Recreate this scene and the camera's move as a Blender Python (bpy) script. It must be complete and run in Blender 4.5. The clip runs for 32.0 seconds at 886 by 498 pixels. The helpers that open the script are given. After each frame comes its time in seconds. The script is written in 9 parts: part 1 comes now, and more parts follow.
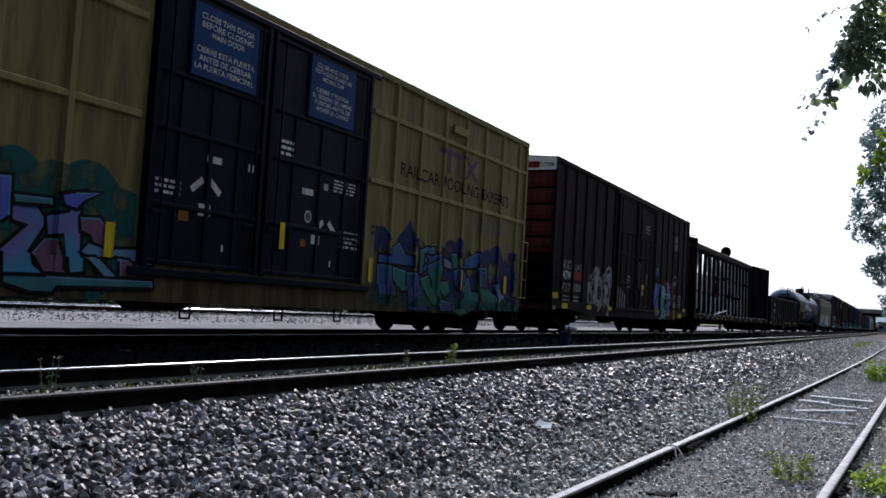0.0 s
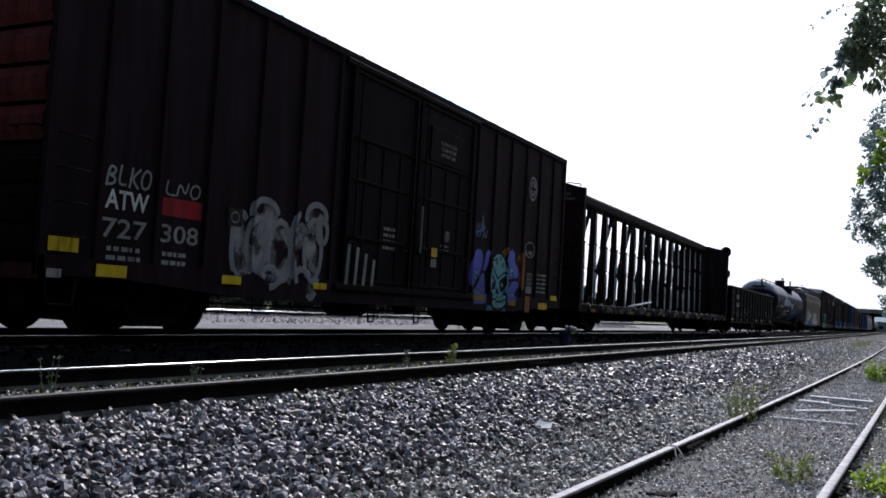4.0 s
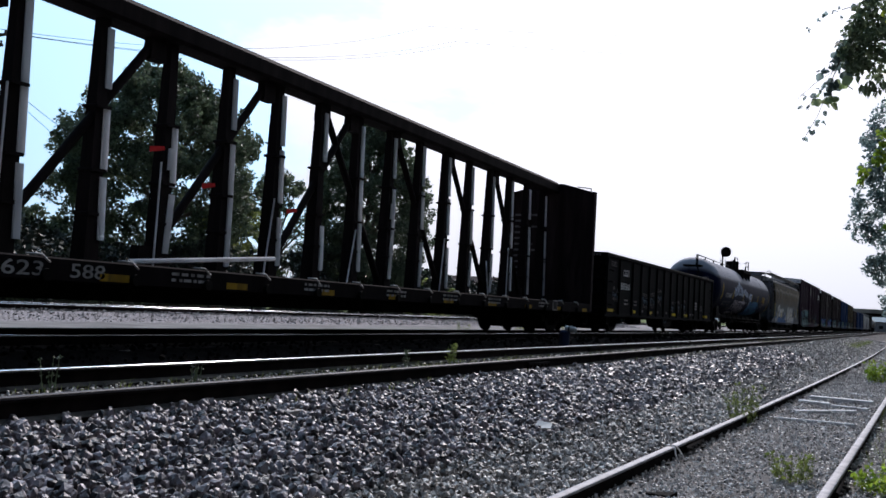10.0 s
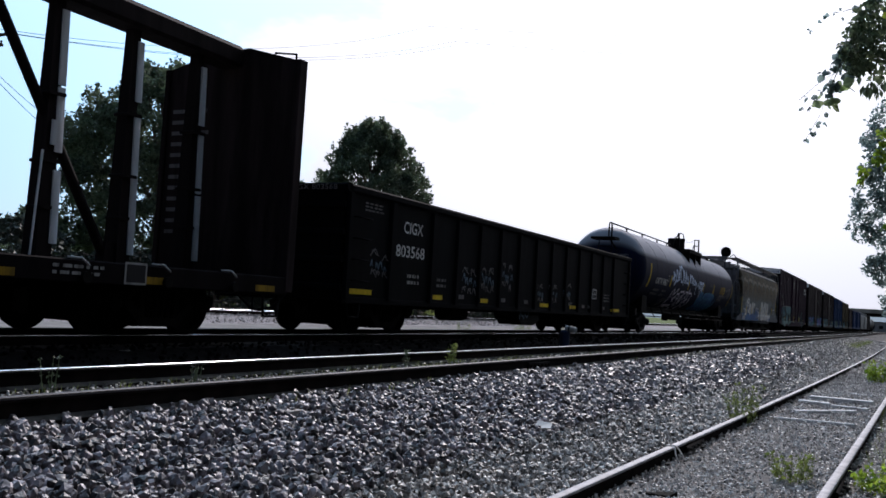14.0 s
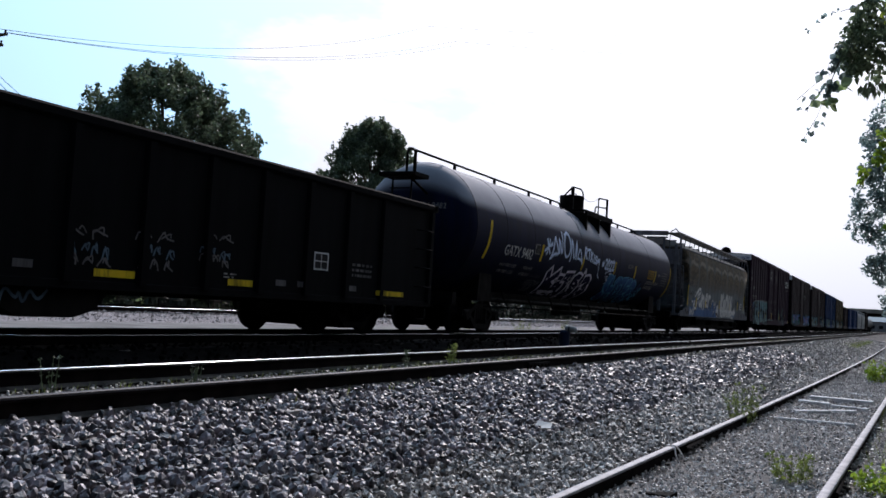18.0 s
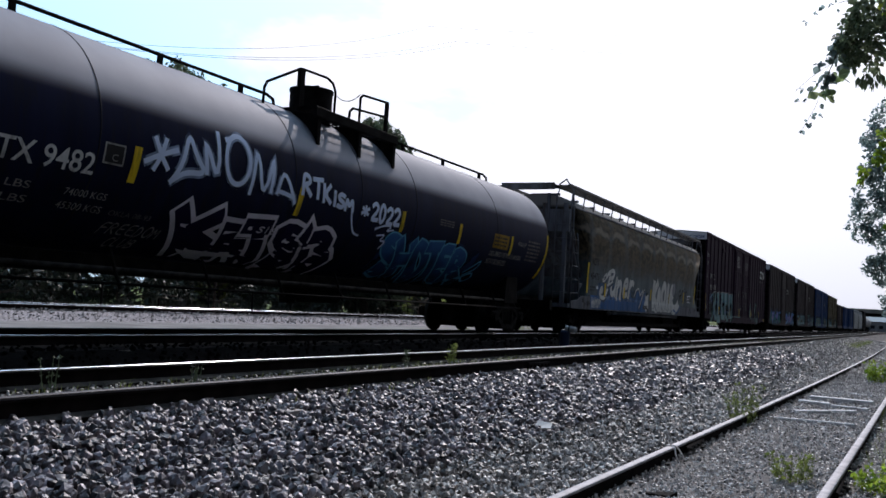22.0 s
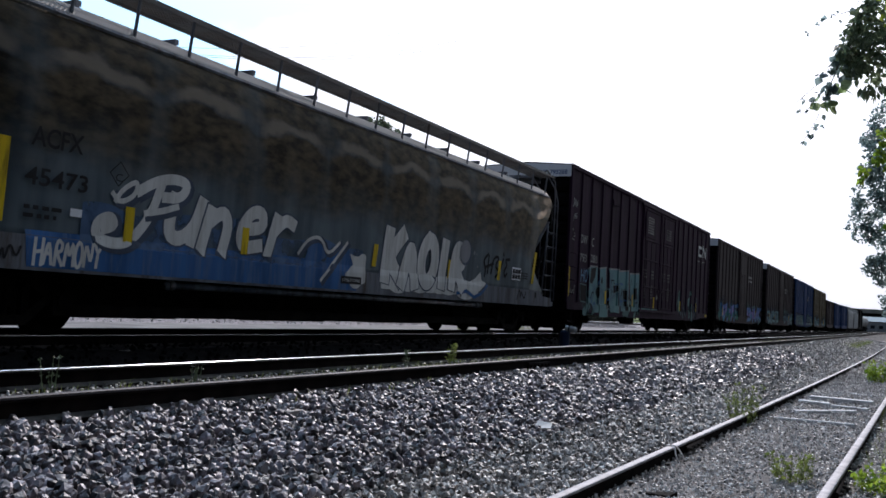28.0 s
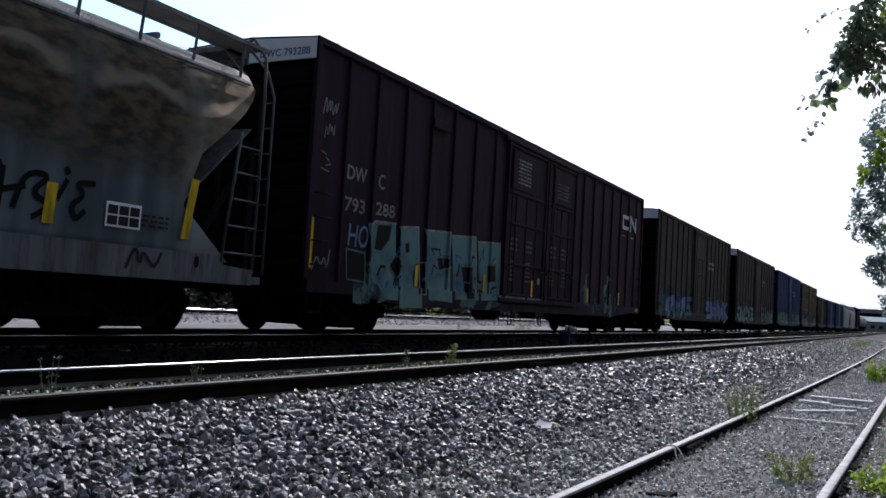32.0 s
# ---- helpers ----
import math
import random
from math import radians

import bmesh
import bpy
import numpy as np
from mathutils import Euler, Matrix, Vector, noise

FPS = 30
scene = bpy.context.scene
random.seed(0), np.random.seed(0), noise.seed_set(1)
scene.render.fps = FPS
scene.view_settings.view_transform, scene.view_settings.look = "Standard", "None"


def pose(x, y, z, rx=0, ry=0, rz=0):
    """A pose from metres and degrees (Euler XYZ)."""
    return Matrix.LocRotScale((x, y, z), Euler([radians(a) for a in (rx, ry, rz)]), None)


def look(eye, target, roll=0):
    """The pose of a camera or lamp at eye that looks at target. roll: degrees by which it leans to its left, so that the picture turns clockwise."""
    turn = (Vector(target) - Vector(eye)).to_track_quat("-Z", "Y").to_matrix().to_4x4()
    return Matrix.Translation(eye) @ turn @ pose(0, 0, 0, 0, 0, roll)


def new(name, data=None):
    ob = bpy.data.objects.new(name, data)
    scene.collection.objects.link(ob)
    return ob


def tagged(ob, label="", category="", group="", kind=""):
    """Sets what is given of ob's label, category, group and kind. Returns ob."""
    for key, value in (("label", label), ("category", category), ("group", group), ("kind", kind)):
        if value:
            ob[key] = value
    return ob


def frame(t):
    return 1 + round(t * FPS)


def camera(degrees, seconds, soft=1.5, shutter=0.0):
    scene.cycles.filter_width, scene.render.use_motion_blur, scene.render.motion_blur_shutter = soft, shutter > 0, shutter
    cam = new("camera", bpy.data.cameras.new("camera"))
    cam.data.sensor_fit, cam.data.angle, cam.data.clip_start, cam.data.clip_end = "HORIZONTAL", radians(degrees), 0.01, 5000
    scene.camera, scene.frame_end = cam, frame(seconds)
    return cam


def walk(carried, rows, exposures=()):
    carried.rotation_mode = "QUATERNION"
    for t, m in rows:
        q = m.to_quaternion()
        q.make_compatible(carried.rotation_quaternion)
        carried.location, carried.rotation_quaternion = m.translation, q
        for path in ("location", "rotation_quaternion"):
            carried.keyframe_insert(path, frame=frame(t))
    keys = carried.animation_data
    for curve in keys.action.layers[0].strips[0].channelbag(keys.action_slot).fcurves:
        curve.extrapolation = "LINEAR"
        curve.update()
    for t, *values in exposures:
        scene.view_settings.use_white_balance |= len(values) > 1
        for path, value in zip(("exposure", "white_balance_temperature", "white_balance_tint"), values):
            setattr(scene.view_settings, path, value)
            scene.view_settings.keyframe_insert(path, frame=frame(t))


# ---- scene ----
import itertools

cam = camera(52.02, 32.0, soft=1.6)
EYE = Vector((0.0, 0.0, 0.704))
YAW, TILT, LEAN = radians(27.137), radians(3.480), 3.396
AIM = Vector((-math.sin(YAW) * math.cos(TILT), math.cos(YAW) * math.cos(TILT), math.sin(TILT)))
STAND = look(EYE, EYE + AIM * 10, LEAN)
walk(cam, [(0.0, STAND), (32.0, STAND)], exposures=[(0.0, -0.4, 6250, 22), (6.0, -0.4, 6250, 22), (9.5, -0.65, 6250, 22), (25.0, -0.65, 6250, 22), (27.5, -0.45, 6250, 22), (32.0, -0.45, 6250, 22)])

# ---- light: hazy sun beyond the train, partly cloudy sky ----
SUN_ELEV, SUN_AZ = radians(40.5), radians(12.5)          # azimuth from +Y towards -X
SUN_DIR = Vector((-math.sin(SUN_AZ) * math.cos(SUN_ELEV), math.cos(SUN_AZ) * math.cos(SUN_ELEV), math.sin(SUN_ELEV)))
sun_data = bpy.data.lights.new("sun", "SUN")
sun_data.energy, sun_data.angle, sun_data.color = 5.0, radians(0.6), (1.0, 0.95, 0.86)
sun = new("sun", sun_data)
sun.matrix_world = look((0, 0, 0), -SUN_DIR)


def make_world():
    """Clear sky with thin bright cloud, glowing towards the sun."""
    w = bpy.data.worlds.new("sky")
    scene.world = w
    w.use_nodes = True
    nt = w.node_tree
    nt.nodes.clear()
    out, bg = nt.nodes.new("ShaderNodeOutputWorld"), nt.nodes.new("ShaderNodeBackground")
    sky = nt.nodes.new("ShaderNodeTexSky")
    sky.sky_type, sky.sun_disc = "NISHITA", False
    sky.sun_elevation, sky.sun_rotation = SUN_ELEV, -SUN_AZ
    sky.dust_density, sky.air_density = 1.0, 1.0
    co = nt.nodes.new("ShaderNodeTexCoord")
    mp = nt.nodes.new("ShaderNodeMapping")
    mp.inputs["Scale"].default_value = (1.0, 1.0, 2.2)
    mp.inputs["Location"].default_value = CLOUD_SHIFT
    no = nt.nodes.new("ShaderNodeTexNoise")
    no.inputs["Scale"].default_value, no.inputs["Detail"].default_value = 4.0, 9
    no.inputs["Roughness"].default_value = 0.6
    nt.links.new(co.outputs["Generated"], mp.inputs["Vector"])
    nt.links.new(mp.outputs["Vector"], no.inputs["Vector"])
    dot = nt.nodes.new("ShaderNodeVectorMath")
    dot.operation = "DOT_PRODUCT"
    dot.inputs[1].default_value = SUN_DIR
    nt.links.new(co.outputs["Generated"], dot.inputs[0])
    # cloud cover: noise, thicker down the line where the cloud bank stands
    cov = nt.nodes.new("ShaderNodeMath")
    cov.operation = "MULTIPLY_ADD"
    cov.inputs[1].default_value = CLOUD_LEAN
    bank = nt.nodes.new("ShaderNodeVectorMath")
    bank.operation = "DOT_PRODUCT"
    bank.inputs[1].default_value = Vector((0.5, 0.85, -0.15)).normalized()
    nt.links.new(co.outputs["Generated"], bank.inputs[0])
    nt.links.new(bank.outputs["Value"], cov.inputs[0])
    nt.links.new(no.outputs["Fac"], cov.inputs[2])
    rp = nt.nodes.new("ShaderNodeMapRange")
    rp.interpolation_type = "SMOOTHSTEP"
    rp.inputs["From Min"].default_value, rp.inputs["From Max"].default_value = CLOUD_EDGE
    nt.links.new(cov.outputs[0], rp.inputs["Value"])
    # forward-scattered brightness of the cloud
    glow = nt.nodes.new("ShaderNodeMapRange")
    glow.inputs["From Min"].default_value, glow.inputs["From Max"].default_value = 0.50, 1.0
    glow.inputs["To Min"].default_value, glow.inputs["To Max"].default_value = CLOUD_GLOW
    nt.links.new(dot.outputs["Value"], glow.inputs["Value"])
    tint = nt.nodes.new("ShaderNodeVectorMath")
    tint.operation = "SCALE"
    tint.inputs[0].default_value = (0.95, 1.015, 1.035)
    nt.links.new(glow.outputs["Result"], tint.inputs["Scale"])
    mx = nt.nodes.new("ShaderNodeMix")
    mx.data_type = "RGBA"
    nt.links.new(rp.outputs["Result"], mx.inputs["Factor"])
    # pale blue aureole of the hazy air round the sun
    haze, air = nt.nodes.new("ShaderNodeVectorMath"), nt.nodes.new("ShaderNodeVectorMath")
    haze.operation, air.operation = "SCALE", "ADD"
    haze.inputs[0].default_value = (0.50, 0.84, 1.06)
    wide = nt.nodes.new("ShaderNodeMapRange")
    wide.inputs["From Min"].default_value, wide.inputs["From Max"].default_value = 0.30, 1.0
    wide.inputs["To Min"].default_value, wide.inputs["To Max"].default_value = CLOUD_GLOW
    nt.links.new(dot.outputs["Value"], wide.inputs["Value"])
    nt.links.new(wide.outputs["Result"], haze.inputs["Scale"])
    nt.links.new(haze.outputs["Vector"], air.inputs[0])
    nt.links.new(sky.outputs["Color"], air.inputs[1])
    nt.links.new(air.outputs["Vector"], mx.inputs["A"])
    nt.links.new(tint.outputs["Vector"], mx.inputs["B"])
    nt.links.new(mx.outputs["Result"], bg.inputs["Color"])
    bg.inputs["Strength"].default_value = 0.05
    nt.links.new(bg.outputs["Background"], out.inputs["Surface"])


CLOUD_SHIFT, CLOUD_LEAN, CLOUD_EDGE, CLOUD_GLOW = (0.3, 0.1, 0.0), 0.9, (0.785, 0.915), (0.0, 52.0)
make_world()


# ---- materials ----
def material(name, low, high, rough=0.6, metal=0.0, scale=1.2, fine=40.0, bump=0.15, grime=None, streak=False,
             spread=(0.35, 0.65), coat=0.0, island=False, spec=0.5, island_range=(0.45, 1.5)):
    """A worn surface: two colours mixed by large noise, fine grain, bump and optional dirt."""
    m = bpy.data.materials.new(name)
    m.use_nodes = True
    nt = m.node_tree
    b = nt.nodes["Principled BSDF"]
    co = nt.nodes.new("ShaderNodeTexCoord")
    mp = nt.nodes.new("ShaderNodeMapping")
    if streak:
        mp.inputs["Scale"].default_value = (3.0, 3.0, 0.35)
    nt.links.new(co.outputs["Object"], mp.inputs["Vector"])
    big, small = nt.nodes.new("ShaderNodeTexNoise"), nt.nodes.new("ShaderNodeTexNoise")
    big.inputs["Scale"].default_value, big.inputs["Detail"].default_value = scale, 6
    small.inputs["Scale"].default_value, small.inputs["Detail"].default_value = fine, 4
    nt.links.new(mp.outputs["Vector"], big.inputs["Vector"])
    nt.links.new(co.outputs["Object"], small.inputs["Vector"])
    rp = nt.nodes.new("ShaderNodeMapRange")
    rp.inputs["From Min"].default_value, rp.inputs["From Max"].default_value = spread
    nt.links.new(big.outputs["Fac"], rp.inputs["Value"])
    mx = nt.nodes.new("ShaderNodeMix")
    mx.data_type = "RGBA"
    mx.inputs["A"].default_value, mx.inputs["B"].default_value = (*low, 1), (*high, 1)
    nt.links.new(rp.outputs["Result"], mx.inputs["Factor"])
    last = mx.outputs["Result"]
    if island:
        geo = nt.nodes.new("ShaderNodeNewGeometry")
        mr = nt.nodes.new("ShaderNodeMapRange")
        mr.inputs["To Min"].default_value, mr.inputs["To Max"].default_value = island_range
        nt.links.new(geo.outputs["Random Per Island"], mr.inputs["Value"])
        ml = nt.nodes.new("ShaderNodeVectorMath")
        ml.operation = "SCALE"
        nt.links.new(last, ml.inputs[0])
        nt.links.new(mr.outputs["Result"], ml.inputs["Scale"])
        last = ml.outputs["Vector"]
    if grime:
        g = nt.nodes.new("ShaderNodeTexNoise")
        g.inputs["Scale"].default_value, g.inputs["Detail"].default_value = 2.3, 8
        g.inputs["Roughness"].default_value = 0.7
        nt.links.new(mp.outputs["Vector"], g.inputs["Vector"])
        gr = nt.nodes.new("ShaderNodeMapRange")
        gr.inputs["From Min"].default_value, gr.inputs["From Max"].default_value = 0.48, 0.72
        nt.links.new(g.outputs["Fac"], gr.inputs["Value"])
        m2 = nt.nodes.new("ShaderNodeMix")
        m2.data_type = "RGBA"
        m2.inputs["B"].default_value = (*grime, 1)
        nt.links.new(gr.outputs["Result"], m2.inputs["Factor"])
        nt.links.new(last, m2.inputs["A"])
        last = m2.outputs["Result"]
    nt.links.new(last, b.inputs["Base Color"])
    rr = nt.nodes.new("ShaderNodeMapRange")
    rr.inputs["To Min"].default_value, rr.inputs["To Max"].default_value = max(0.03, rough - 0.12), min(1, rough + 0.12)
    nt.links.new(small.outputs["Fac"], rr.inputs["Value"])
    nt.links.new(rr.outputs["Result"], b.inputs["Roughness"])
    b.inputs["Metallic"].default_value = metal
    b.inputs["Coat Weight"].default_value = coat
    b.inputs["Specular IOR Level"].default_value = spec
    if bump:
        bp = nt.nodes.new("ShaderNodeBump")
        bp.inputs["Strength"].default_value, bp.inputs["Distance"].default_value = bump, 0.01
        nt.links.new(small.outputs["Fac"], bp.inputs["Height"])
        nt.links.new(bp.outputs["Normal"], b.inputs["Normal"])
    return m


def paint(name, c, rough=0.55, k=0.6, grime=(0.03, 0.025, 0.02), spec=0.07):
    return material(name, tuple(v * k for v in c), c, min(0.85, rough + 0.2), 0, 1.1, 60, 0.06, grime, streak=True, spec=spec)


M = {}
# gravel and gravel_mid are dark: shade between the stones is put into them
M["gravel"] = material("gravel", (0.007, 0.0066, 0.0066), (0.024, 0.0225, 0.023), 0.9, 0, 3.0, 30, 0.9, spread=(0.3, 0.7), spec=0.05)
M["stone_fine"] = material("fine_stone", (0.15, 0.142, 0.134), (0.50, 0.475, 0.45), 0.5, 0, 9.0, 60, 0.6, island=True, spec=0.4, island_range=(0.12, 1.9))
M["stone_pale"] = material("pale_stone", (0.17, 0.162, 0.16), (0.48, 0.465, 0.457), 0.75, 0, 9.0, 60, 0.5, island=True, spec=0.15)
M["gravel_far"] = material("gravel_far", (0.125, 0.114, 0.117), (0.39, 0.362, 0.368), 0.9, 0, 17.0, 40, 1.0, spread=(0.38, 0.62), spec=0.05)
M["gravel_mid"] = material("gravel_mid", (0.03, 0.028, 0.027), (0.15, 0.14, 0.135), 0.9, 0, 17.0, 40, 1.0, spread=(0.38, 0.62), spec=0.05)
M["stone"] = material("stone", (0.022, 0.0192, 0.021), (0.235, 0.208, 0.222), 0.45, 0, 12.0, 60, 0.5, island=True, spec=0.55, island_range=(0.1, 2.1))
# near-black: shade beside and under the train is put into this colour
M["shade_black"] = material("shade_black_ballast", (0.002, 0.002, 0.0022), (0.006, 0.0056, 0.006), 0.95, 0, 4.0, 30, 0.8, island=True, spec=0.03)
M["cinder"] = material("cinder_dirt", (0.055, 0.052, 0.050), (0.27, 0.256, 0.248), 0.95, 0, 26, 60, 1.0, grime=(0.10, 0.09, 0.083), spec=0.05)
M["road"] = material("dirt_road", (0.15, 0.144, 0.139), (0.25, 0.241, 0.235), 0.95, 0, 0.8, 20, 0.4, spec=0.05)
M["grass"] = material("grass", (0.05, 0.08, 0.02), (0.11, 0.14, 0.045), 0.9, 0, 0.4, 20, 0.6, spec=0.05)
M["rail_head"] = material("polished_rail_head", (0.60, 0.61, 0.64), (0.80, 0.81, 0.84), 0.17, 1.0, 6, 90, 0.03)
M["rail"] = material("rusty_rail", (0.005, 0.0042, 0.0048), (0.014, 0.0105, 0.010), 0.9, 0.0, 5, 60, 0.4, spec=0.04)
M["rail_dull"] = material("dull_rail_head", (0.17, 0.168, 0.182), (0.31, 0.307, 0.33), 0.6, 0.1, 6, 70, 0.2, spec=0.3)
M["rail_grey"] = material("rust_filmed_rail_head", (0.05, 0.046, 0.048), (0.10, 0.092, 0.094), 0.65, 0.1, 6, 80, 0.1, spec=0.25)
# pale dust that also carries the lit edge of the rail's foot as colour
M["rail_dust_lit"] = material("dusty_lit_rail_foot", (0.03, 0.028, 0.026), (0.08, 0.074, 0.068), 0.9, 0, 6, 60, 0.3, spec=0.1)
M["bleached"] = material("bleached_tie", (0.46, 0.45, 0.45), (0.72, 0.71, 0.71), 0.85, 0, 6, 60, 0.4)
M["cinder_bit"] = material("cinder_bit", (0.42, 0.396, 0.38), (0.66, 0.63, 0.61), 0.5, 0, 8, 60, 0.4, island=True, spec=0.5, island_range=(0.2, 1.6))
M["tie"] = material("weathered_tie", (0.16, 0.14, 0.125), (0.34, 0.31, 0.29), 0.85, 0, 3, 50, 0.6, streak=False)
M["steel_black"] = material("black_running_gear", (0.004, 0.0038, 0.004), (0.013, 0.0115, 0.011), 0.85, 0.0, 4, 60, 0.3, spec=0.05)
M["tan"] = paint("mustard_paint", (0.225, 0.180, 0.068), 0.5, 0.6, (0.09, 0.072, 0.034), 0.12)
M["tan_rib"] = paint("mustard_rib", (0.29, 0.235, 0.092), 0.5, 0.7, (0.17, 0.135, 0.056), 0.12)
M["sign_blue"] = paint("blue_sign", (0.018, 0.052, 0.17), 0.5, 0.8, None)
M["door_blue"] = material("navy_door", (0.0009, 0.0022, 0.008), (0.002, 0.0055, 0.022), 0.6, 0, 0.9, 60, 0.05, grime=(0.004, 0.005, 0.010), streak=True, spec=0.06)
M["tan_dirty"] = paint("grimy_mustard", (0.11, 0.085, 0.045), 0.6, 0.5, (0.03, 0.024, 0.016))
M["brown"] = paint("oxide_brown", (0.0235, 0.0130, 0.0190), 0.6, 0.42, (0.0095, 0.006, 0.0075), 0.05)
# lighter than brown: sunlit haze over the far cars put into the colour
M["brown_far"] = paint("haze_lightened_brown", (0.050, 0.036, 0.040), 0.6, 0.45, (0.024, 0.016, 0.015), 0.12)
M["brown_door"] = paint("sooty_brown_door", (0.0075, 0.0050, 0.0065), 0.6, 0.5, (0.010, 0.0065, 0.006), 0.05)
M["beam_brown"] = paint("grimy_beam_brown", (0.0175, 0.0125, 0.0130), 0.6, 0.45, (0.008, 0.006, 0.0065), 0.06)
M["bulk_brown"] = paint("stained_bulkhead_brown", (0.032, 0.0215, 0.0225), 0.6, 0.35, (0.010, 0.007, 0.0075), 0.06)
M["brown_b"] = paint("dark_brown", (0.0085, 0.0062, 0.0078), 0.6, 0.5, (0.005, 0.004, 0.005), 0.04)
M["maroon"] = paint("maroon_brown", (0.038, 0.0165, 0.036), 0.6, 0.5, (0.017, 0.010, 0.017), 0.08)
M["red_end"] = paint("red_oxide_end", (0.135, 0.034, 0.038), 0.6, 0.5, (0.04, 0.016, 0.016))
M["white"] = paint("white_paint", (0.75, 0.75, 0.73), 0.5, 0.8, (0.35, 0.33, 0.31))
M["black"] = material("black_paint", (0.003, 0.0033, 0.0042), (0.005, 0.0055, 0.007), 0.8, 0, 1.1, 60, 0.06, (0.006, 0.006, 0.007), streak=True, spec=0.04)
M["hopper_grey"] = material("hopper_grey", (0.10, 0.108, 0.125), (0.19, 0.202, 0.228), 0.75, 0, 0.8, 50, 0.1, grime=(0.07, 0.05, 0.032), streak=True, spec=0.05)
M["yellow"] = paint("reflector_yellow", (0.80, 0.55, 0.02), 0.4, 0.8)
M["yellow_dim"] = paint("grimy_yellow", (0.36, 0.21, 0.02), 0.5, 0.6, (0.05, 0.04, 0.02))
M["blue_car"] = paint("blue_boxcar", (0.025, 0.065, 0.19), 0.55)
M["olive"] = paint("olive_tan", (0.15, 0.12, 0.075), 0.55)
M["grey_light"] = paint("light_grey", (0.42, 0.44, 0.45), 0.55)
M["p_blue"] = paint("blue_spray", (0.0408, 0.109, 0.313), 0.45, 0.7, None)
M["p_sky"] = paint("pale_blue_spray", (0.15, 0.286, 0.449), 0.45, 0.75, None)
M["p_lilac"] = paint("lilac_spray", (0.11, 0.13, 0.52), 0.45, 0.8, None)
M["p_green"] = paint("green_spray", (0.034, 0.177, 0.122), 0.45, 0.7, None)
M["p_rust"] = paint("orange_spray", (0.286, 0.116, 0.034), 0.45, 0.7, None)
M["p_pale"] = paint("pale_spray", (0.34, 0.354, 0.354), 0.5, 0.6, (0.16, 0.13, 0.12))
M["p_mint"] = paint("mint_spray", (0.20, 0.50, 0.52), 0.5, 0.6, (0.10, 0.10, 0.12))
M["p_pinky"] = paint("mauve_spray", (0.20, 0.10, 0.16), 0.45, 0.75, None)
M["p_pinky2"] = paint("pale_mauve_spray", (0.20, 0.22, 0.32), 0.45, 0.75, None)
M["p_teal2"] = paint("pale_teal_spray", (0.06, 0.21, 0.24), 0.45, 0.75, None)
M["p_teal3"] = paint("sea_teal_spray", (0.03, 0.17, 0.18), 0.45, 0.75, None)
M["p_purple2"] = paint("bright_purple_spray", (0.07, 0.05, 0.20), 0.45, 0.8, None)
M["p_black"] = paint("black_spray", (0.008, 0.008, 0.010), 0.5, 0.8, None)
M["p_white"] = paint("white_spray", (0.88, 0.90, 0.93), 0.5, 0.9, None)
M["red"] = paint("red_panel", (0.36, 0.02, 0.025), 0.5, 0.7)
M["letter"] = paint("white_letters", (0.70, 0.70, 0.70), 0.5, 0.75, (0.2, 0.18, 0.17))
M["letter_dim"] = paint("dim_letters", (0.34, 0.33, 0.32), 0.55, 0.7, (0.08, 0.07, 0.07))
M["ink"] = paint("dark_letters", (0.03, 0.028, 0.03), 0.5, 0.8, None)
M["strap"] = paint("pale_plastic", (0.82, 0.82, 0.84), 0.5, 0.8, None)
M["chalk_blue"] = paint("faint_blue_chalk", (0.13, 0.19, 0.25), 0.6, 0.6, (0.03, 0.035, 0.04))
M["letter_ghost"] = paint("faded_letters", (0.17, 0.16, 0.16), 0.6, 0.6, (0.05, 0.045, 0.045))
M["emblem"] = paint("faded_emblem", (0.11, 0.085, 0.10), 0.6, 0.7, None)
M["p_blue2"] = paint("washed_blue_spray", (0.05, 0.14, 0.34), 0.55, 0.6, (0.12, 0.17, 0.26))
M["p_bone"] = paint("bone_white_spray", (0.68, 0.675, 0.65), 0.5, 0.8, (0.40, 0.385, 0.35))
M["p_ash"] = paint("ash_grey_spray", (0.26, 0.26, 0.28), 0.5, 0.8, None)
M["p_slate"] = paint("slate_spray", (0.08, 0.10, 0.14), 0.5, 0.7, None)
M["p_mint2"] = paint("dull_mint_spray", (0.16, 0.26, 0.27), 0.55, 0.6, (0.06, 0.05, 0.05))
M["p_sky2"] = paint("pale_sky_spray", (0.62, 0.72, 0.92), 0.5, 0.9, None)
M["p_violet"] = paint("dark_violet_spray", (0.012, 0.008, 0.045), 0.5, 0.7, None)
M["p_pale2"] = paint("greyed_lilac_spray", (0.80, 0.77, 0.88), 0.5, 0.85, None)
M["p_cyan2"] = paint("dull_cyan_spray", (0.12, 0.42, 0.66), 0.5, 0.8, None)
M["tank_seam"] = paint("sooty_seam", (0.02, 0.02, 0.024), 0.5, 0.6, None)
M["red_tape"] = paint("red_tape", (0.60, 0.03, 0.03), 0.5, 0.8, None)
M["walk_steel"] = material("walkway_steel", (0.07, 0.068, 0.066), (0.14, 0.13, 0.12), 0.6, 0, 2, 40, 0.2, grime=(0.10, 0.07, 0.05))
M["concrete"] = material("concrete", (0.26, 0.25, 0.24), (0.36, 0.35, 0.33), 0.85, 0, 0.6, 20, 0.3)
M["leaf"] = material("leaf", (0.05, 0.078, 0.046), (0.15, 0.20, 0.12), 0.45, 0, 0.7, 9, 0.1, island=True)
